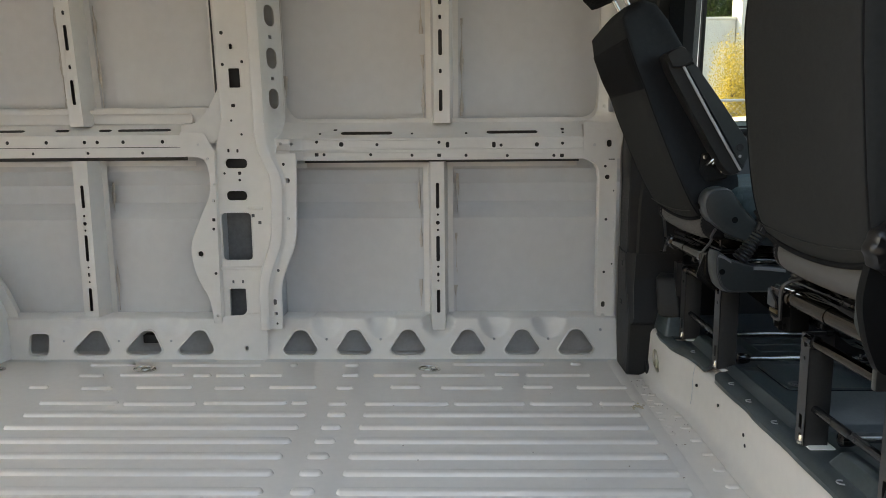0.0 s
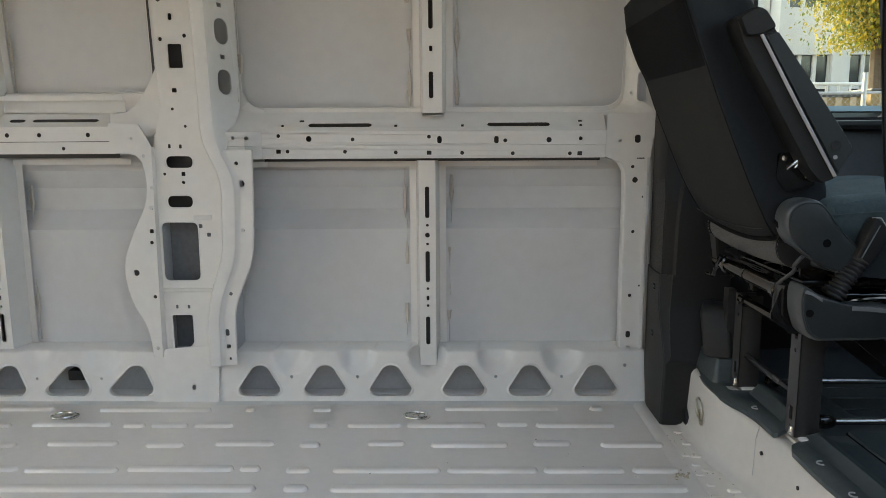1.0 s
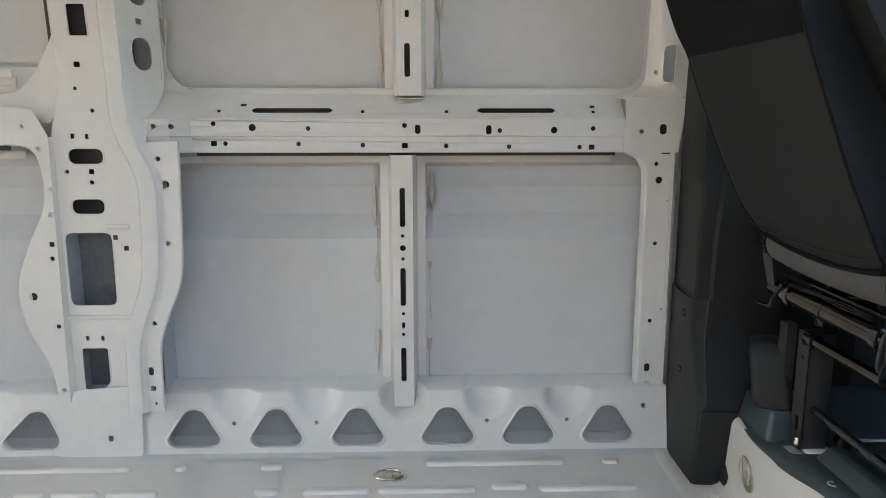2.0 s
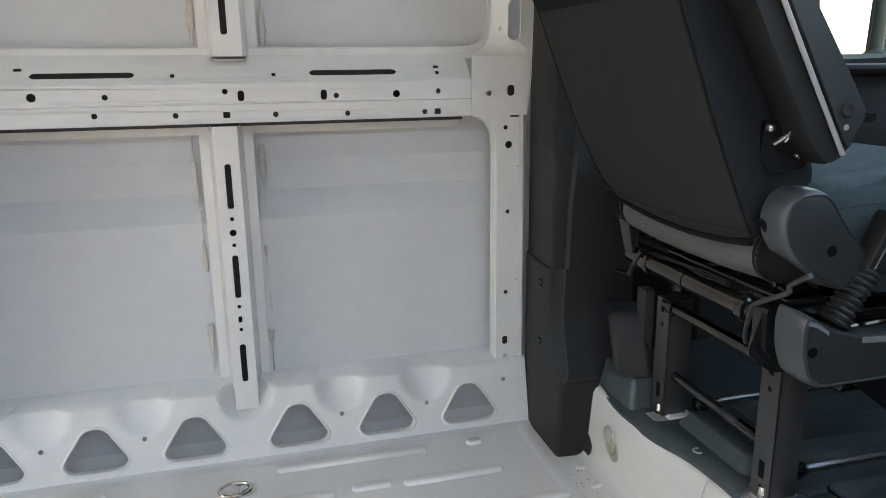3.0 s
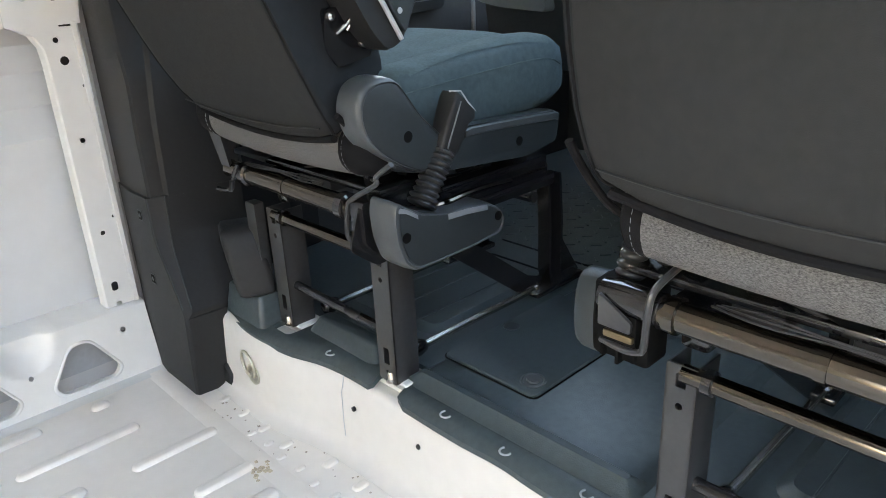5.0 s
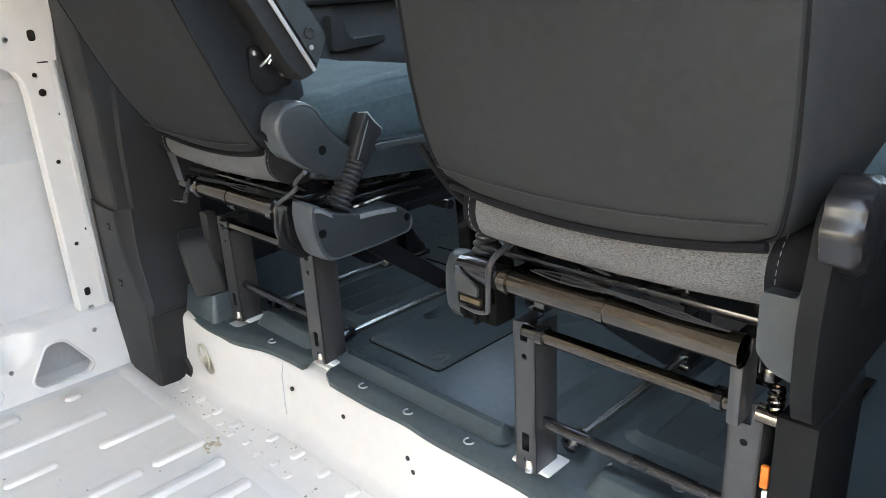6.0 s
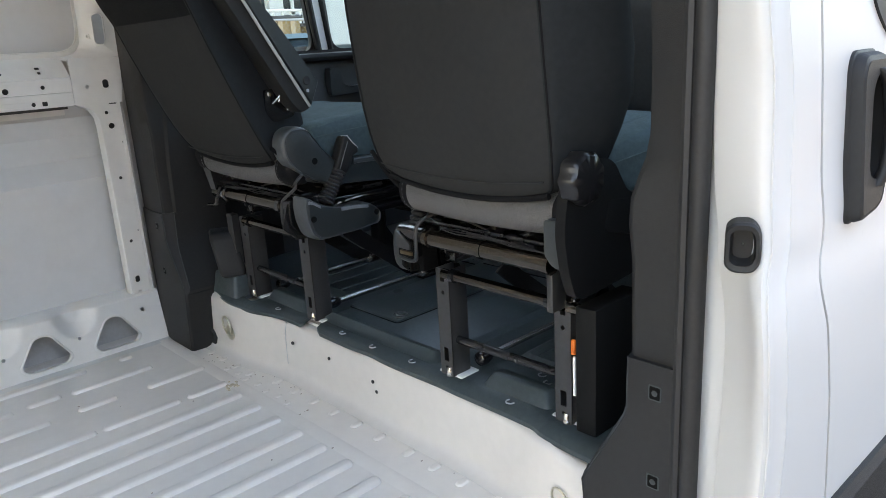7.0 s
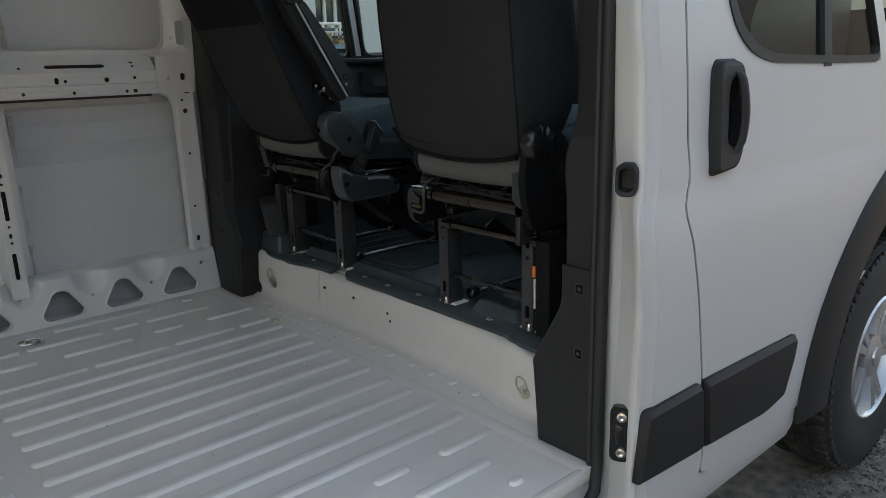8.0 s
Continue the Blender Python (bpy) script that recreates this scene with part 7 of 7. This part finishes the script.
# front wheel
wh = thing("front_wheel", (1.967, 0.80, -0.53), "front wheel with treaded black tyre and silver alloy rim", "wheel")
CX, CZ = 1.967, -0.176
bm = lathe(B(), (CX, 0.81, CZ), (0, -1, 0), [(0.215, -0.105), (0.31, -0.118), (0.365, -0.108), (0.384, -0.092), (0.388, -0.04), (0.389, 0.0), (0.388, 0.04), (0.384, 0.085), (0.370, 0.102), (0.335, 0.116), (0.28, 0.118), (0.225, 0.104), (0.212, 0.10)], 72, caps=False)
tyre = part("tyre", bm, TYRE, wh, sharp=40)
for ring, (yy, w2) in enumerate(((-0.082, 0.036), (-0.030, 0.036), (0.020, 0.036), (0.066, 0.040))):
    bm = B()
    for k in range(60):
        a = 2 * math.pi * (k + 0.5 * (ring % 2)) / 60
        box(bm, -0.0155, 0.0155, -w2 / 2, w2 / 2, 0.378, 0.397, 0.003, Matrix.Translation((CX, 0.81 - yy, CZ)) @ Matrix.Rotation(a, 4, "Y") @ Matrix.Rotation(0.25 * (-1) ** ring, 4, "Z"), seg=1)
    tagged(part("tread", bm, TYRE, tyre), kind="stuff")
bm = B()
for k in range(72):
    a = 2 * math.pi * k / 72
    box(bm, -0.009, 0.009, -0.004, 0.004, 0.352, 0.383, 0.002, Matrix.Translation((CX, 0.81 - 0.100, CZ)) @ Matrix.Rotation(a, 4, "Y"), seg=1)
tagged(part("shoulder_tread", bm, TYRE, tyre), kind="stuff")
bm = lathe(B(), (CX, 0.81, CZ), (0, -1, 0), [(0.212, 0.02), (0.215, 0.098), (0.207, 0.106), (0.198, 0.098), (0.190, 0.05), (0.185, 0.02)], 48, caps=False)
rim_ob = part("rim", bm, ALLOY, wh, sharp=40)
for k in range(5):
    a = 2 * math.pi * k / 5 + 0.3
    for sgn in (-1, 1):
        R = Matrix.Translation((CX, 0.81, CZ)) @ Matrix.Rotation(a + sgn * 0.16, 4, "Y")
        bm = B()
        loft(bm, [[tuple(R @ Vector((x, y, z))) for x, y in ((-w3, -0.060), (w3, -0.060), (w3 * 0.7, d3), (-w3 * 0.7, d3))] for z, w3, d3 in ((0.045, 0.016, -0.088), (0.12, 0.018, -0.092), (0.195, 0.024, -0.098))])
        part("spoke", bm, ALLOY, rim_ob, sharp=30)
bm = lathe(B(), (CX, 0.81, CZ), (0, -1, 0), [(0.075, 0.05), (0.075, 0.086), (0.055, 0.096), (0.034, 0.096), (0.032, 0.102), (0.008, 0.103)], 32)
part("hub_cap", bm, ALLOY, rim_ob)
bm = lathe(B(), (CX, 0.81, CZ), (0, -1, 0), [(0.16, -0.02), (0.16, 0.0), (0.05, 0.01)], 32)
part("brake_disc", bm, STEEL_BLACK, wh)

# ---- outside: ground, yard, trees, buildings ----
bm = B()
n = 40
sheet(bm, [(-400, -400), (400, -400), (400, 400), (-400, 400)], [], lambda u, v, w: (u, v, -0.568 - w), 0.0)
ground = tagged(part("ground", bm, GROUND), "worn grey asphalt yard with gravel", "ground", kind="structure")
bm = B()
rnd = random.Random(11)
for k in range(15000):
    x, y, r = rnd.uniform(0.6, 3.0), 0.80 - rnd.random() ** 1.3 * 1.9, rnd.uniform(0.002, 0.0105)
    a, b, c = rnd.uniform(0.6, 1.3), rnd.uniform(0.6, 1.3), rnd.uniform(-0.4, 0.4)
    add(bm, [(x - r * a, y + r * c, -0.568), (x + r * c, y - r * b, -0.568), (x + r, y - r * c, -0.568), (x, y + r * b, -0.568), (x + r * c, y, -0.568 + r * rnd.uniform(0.5, 0.9))], [(0, 1, 4), (1, 2, 4), (2, 3, 4), (3, 0, 4)])
tagged(part("gravel", bm, leaf_mat("loose_stone_chips", (0.07, 0.06, 0.05), (0.34, 0.31, 0.27))), "loose stone chips on the asphalt", "gravel", kind="stuff")


def tree(x, y, h, spread, leaf, seed, label, low=0.25, leaves=26000, size=1.0):
    rnd = random.Random(seed)
    t = thing("tree", (x, y, -0.568), label, "tree", "trees")
    m = B()
    g0 = -0.568
    tube(m, [(x, y, g0), (x + 0.05 * h / 5, y, g0 + h * 0.35), (x, y + 0.1, g0 + h * 0.8)], 0.1, 8, rr=[0.03 * h, 0.022 * h, 0.006 * h])
    tips = []
    for k in range(11):
        a, z0 = rnd.uniform(0, 6.28), g0 + h * rnd.uniform(low, 0.75)
        ln = spread * rnd.uniform(0.5, 1.0)
        p1 = (x + math.cos(a) * ln * 0.5, y + math.sin(a) * ln * 0.5, z0 + ln * 0.25)
        p2 = (x + math.cos(a) * ln, y + math.sin(a) * ln, z0 + ln * 0.5)
        tube(m, [(x, y, z0), p1, p2], 0.05, 6, rr=[0.011 * h, 0.006 * h, 0.002 * h])
        tips += [p1, p2]
    part("trunk", m, BARK, t)
    vs, fs = [], []
    for k in range(leaves):
        c = rnd.choice(tips) if rnd.random() < 0.8 else (x, y, g0 + h * rnd.uniform(0.5, 1.0))
        q = Vector((rnd.gauss(0, 1), rnd.gauss(0, 1), rnd.gauss(0, 0.8))) * spread * 0.26 + Vector(c)
        if q.z < g0 + h * low * 0.8:
            continue
        e = Euler((rnd.uniform(0, 6), rnd.uniform(0, 6), rnd.uniform(0, 6))).to_matrix()
        w = rnd.uniform(0.017, 0.032) * h / 5 * size
        i = len(vs)
        for a, b in ((-1, 0), (0, -0.55), (1.1, 0), (0, 0.55)):
            vs.append(tuple(q + e @ Vector((a * w, b * w, 0.1 * w * abs(a)))))
        fs.append((i, i + 1, i + 2, i + 3))
    me = bpy.data.meshes.new("crown")
    me.from_pydata(vs, [], fs)
    me.materials.append(leaf)
    ob = new("crown", me)
    ob.parent = t
    ob.matrix_parent_inverse = t.matrix_basis.inverted()
    return t


tree(4.95, 13.6, 3.0, 0.72, LEAF_YELLOW, 21, "autumn bush with bright yellow leaves", 0.12, 34000, 1.15)
tree(8.5, 15.6, 6.4, 1.9, LEAF_MIXED, 22, "autumn tree with yellow and green leaves", 0.58, 130000, 1.25)
tree(9.8, 29.5, 11.0, 3.4, LEAF_GREEN, 23, "tall green leafy tree", 0.40, 70000, 1.1)
tree(21.0, 12.5, 6.5, 2.6, LEAF_YELLOW, 24, "autumn tree with yellow leaves", 0.4)


def building(name, x0, x1, y0, y1, h, wall_m, label, cols, rows, wz=1.4, base=1.0, eave=0.3):
    """A house block with recessed windows on the side that faces the yard."""
    t = thing(name, ((x0 + x1) / 2, y0, -0.568), label, "building", "buildings")
    g0 = -0.568
    step_x = (x1 - x0) / cols
    holes = []
    for i in range(cols):
        for j in range(rows):
            cx0, cz0 = x0 + step_x * (i + 0.5), base + g0 + j * 3.0
            holes.append([(cx0 - step_x * 0.36, cz0), (cx0 + step_x * 0.36, cz0), (cx0 + step_x * 0.36, cz0 + wz), (cx0 - step_x * 0.36, cz0 + wz)])
    m = sheet(B(), [(x0, g0), (x1, g0), (x1, g0 + h), (x0, g0 + h)], holes, lambda u, v, w: (u, y0 + w, v), 0.25)
    box(m, x0, x0 + 0.25, y0 + 0.25, y1, g0, g0 + h)
    box(m, x1 - 0.25, x1, y0 + 0.25, y1, g0, g0 + h)
    part("wall", m, wall_m, t)
    part("roof", box(B(), x0 - eave, x1 + eave, y0 - eave, y1, g0 + h, g0 + h + 0.05 + eave, 0.02), CONCRETE, t)
    for hl in holes:
        (a, c), (b, d) = hl[0], hl[2]
        w_ob = part("window", sheet(B(), [(a, c), (b, c), (b, d), (a, d)], [], lambda u, v, w: (u, y0 + 0.2 + w, v), 0.01), DARK_GLASS, t)
        for k in range(4):
            u = a + (b - a) * k / 3
            part("frame", box(B(), u - 0.05, u + 0.05, y0 + 0.12, y0 + 0.2, c, d), CONCRETE, w_ob)
        part("frame", box(B(), a, b, y0 + 0.12, y0 + 0.2, (c + d) / 2 - 0.04, (c + d) / 2 + 0.04), CONCRETE, w_ob)
    return t


building("warehouse", -2.0, 14.5, 34, 44, 8.5, CONCRETE, "pale flat-fronted industrial building", 3, 1, 1.2, 5.5)
building("annexe", 0.5, 8.03, 22, 28, 4.75, CONCRETE, "low pale annexe with a plain front", 1, 0, eave=0.03)
building("annexe", 8.06, 8.86, 21.6, 22.4, 8.5, CONCRETE, "narrow pale stair block beside the annexe", 1, 0, eave=0.03)
building("office_building", 8.9, 29.9, 21, 24, 8.5, CONCRETE, "pale office building with large dark windows", 12, 2, 1.75, 1.7)
building("office_building", 36.0, 70.0, 14, 30, 6.0, BEIGE, "beige low office building with dark windows", 8, 2, 1.5, 1.0)


def parked_car(x, y, rz, paint, label):
    t = thing("parked_car", (x, y, -0.568), label, "car", "parked cars")
    Mx = pose(x, y, -0.568, 0, 0, rz) @ Matrix.Scale(1.06, 4)

    def tr(p):
        return tuple(Mx @ Vector(p))
    m = B()
    rings = []
    for px, zb, zt, hw in ((-2.2, 0.45, 0.75, 0.7), (-2.1, 0.3, 0.92, 0.85), (-1.2, 0.25, 1.0, 0.9), (0.6, 0.25, 1.0, 0.9), (1.7, 0.25, 0.92, 0.88), (2.15, 0.3, 0.75, 0.8), (2.25, 0.45, 0.6, 0.7)):
        rings.append([tr((px, b * hw, a)) for a, b in ((zb, -0.9), (zb + 0.2, -1), (zt - 0.1, -1), (zt, -0.9), (zt, 0.9), (zt - 0.1, 1), (zb + 0.2, 1), (zb, 0.9))])
    part("body", loft(m, rings), paint, t, sharp=40)
    m = B()
    loft(m, [[tr((px, b * hw, zz)) for px, b in ((x0, -1), (x1, -1), (x1, 1), (x0, 1))] for zz, x0, x1, hw in ((0.98, -1.8, 1.1, 0.82), (1.2, -1.55, 0.75, 0.74), (1.45, -1.2, 0.25, 0.64))])
    part("glasshouse", m, DARK_GLASS, t)
    part("roof", loft(B(), [[tr((px, b * 0.66, zz)) for px, b in ((-1.25, -1), (0.3, -1), (0.3, 1), (-1.25, 1))] for zz in (1.44, 1.48)]), paint, t)
    for px in (-1.4, 1.4):
        for py in (-0.86, 0.86):
            w_ob = part("wheel", lathe(B(), tr((px, py - 0.1 * (1 if py > 0 else -1), 0.32)), Mx.to_3x3() @ Vector((0, 1 if py > 0 else -1, 0)), [(0.22, -0.05), (0.32, -0.04), (0.32, 0.1), (0.2, 0.12), (0.19, 0.09), (0.05, 0.09)], 20), TYRE, t)
    for py in (-0.55, 0.55):
        part("headlight", lathe(B(), tr((2.2, py, 0.68)), Mx.to_3x3() @ Vector((1, 0, 0)), [(0.1, -0.05), (0.1, 0.02), (0.05, 0.04)], 12), PAPER, t)
    return t


parked_car(3.4, 7.6, 95, CAR_BLUE, "pale blue parked car")
parked_car(9.2, 8.6, 100, CAR_GREY, "silver grey parked car")
parked_car(15.0, 9.6, 200, CAR_GREY, "silver grey parked car by the fence")

# chain-link fence along the yard
fence = thing("fence", (10, 11.0, -0.568), "galvanised chain-link fence along the yard", "fence")
for k in range(13):
    x = -0.2 + 3.0 * k
    part("post", cyl(B(), (x, 11.0, -0.568), (x, 11.0, 1.62), 0.035, 8), GALV, fence)
for z in (1.34, 0.3):
    part("rail", cyl(B(), (-2, 11.0, z), (34, 11.0, z), 0.02, 8), GALV, fence)
vs, fs = [], []
for k in range(420):
    x = -2 + 36.0 * k / 420
    for sgn in (-1, 1):
        i = len(vs)
        a, b = (x, 11.0, -0.5), (x + sgn * 1.82, 11.0, 1.32)
        vs += [(a[0] - 0.0025, a[1], a[2]), (a[0] + 0.0025, a[1], a[2]), (b[0] + 0.0025, b[1] + 0.006, b[2]), (b[0] - 0.0025, b[1] + 0.006, b[2])]
        fs.append((i, i + 1, i + 2, i + 3))
me = bpy.data.meshes.new("mesh_wire")
me.from_pydata(vs, [], fs)
me.materials.append(GALV)
ob = tagged(new("mesh_wire", me), kind="stuff")
ob.parent, ob.matrix_parent_inverse = fence, fence.matrix_basis.inverted()
# timber stacks and a yellow machine behind the fence
for x, y, h in ((14.5, 13.0, 3), (17.5, 13.4, 4), (20.5, 13.0, 3)):
    st = thing("pallet_stack", (x, y, -0.568), "stack of pale timber pallets", "pallets", "pallet stacks")
    for k in range(h):
        z = -0.568 + 0.32 * k
        for j in range(3):
            part("bearer", box(B(), x - 0.9, x + 0.9, y - 0.6 + 0.55 * j, y - 0.5 + 0.55 * j, z, z + 0.14), WOOD, st)
        part("deck", box(B(), x - 0.9, x + 0.9, y - 0.65, y + 0.65, z + 0.14, z + 0.18), WOOD, st)
        part("load", box(B(), x - 0.8, x + 0.8, y - 0.55, y + 0.55, z + 0.18, z + 0.31), MACHINE if k % 2 else WOOD, st)
for x, w, h in ((6.35, 0.40, 1.42), (7.35, 0.46, 1.50), (8.45, 0.50, 1.36)):
    cr = thing("crate", (x, 13.2, -0.568), "ochre board crate with a dark lid behind the fence", "crate", "crates")
    part("box", box(B(), x - w, x + w, 12.75, 13.6, -0.568, h - 0.06, 0.03), MACHINE, cr)
    part("lid", box(B(), x - w - 0.03, x + w + 0.03, 12.7, 13.65, h - 0.06, h, 0.02), DASH, cr, "dark lid")
    for q in (-0.6, 0.0, 0.6):
        part("batten", box(B(), x + q * w - 0.05, x + q * w + 0.05, 12.72, 12.75, -0.568, h - 0.06), WOOD, cr)
# tall unseen wall, added to block the sun from the van
bm = box(B(), -9.5, 0.9, 6.2, 6.6, -0.568, 6.0)
tagged(part("wall_hall", bm, CONCRETE), "unseen plain pale wall added to shade the van", "wall", kind="structure")
# unseen wall added behind the camera, dark to dim low light and reflections
bm = box(B(), -16, 60, -11.0, -10.6, -0.568, 5.2)
tagged(part("wall_yard", bm, BRICK), "unseen dark grey wall added across the yard to dim light", "wall", kind="structure")

# white railing in front of the office building
tagged(part("platform", box(B(), 8.8, 16.5, 19.4, 20.95, -0.568, 0.9, 0.02), CONCRETE), "pale concrete platform before the office building", "platform", kind="structure")
rl = thing("railing", (12.0, 19.6, 0.9), "white tubular railing before the office building", "railing")
for k in range(25):
    part("baluster", cyl(B(), (9.0 + 0.3 * k, 19.6, 0.9), (9.0 + 0.3 * k, 19.6, 2.0), 0.03, 6), PAPER, rl)
for z in (2.0, 1.0):
    part("rail", cyl(B(), (8.9, 19.6, z), (16.3, 19.6, z), 0.045, 8), PAPER, rl)
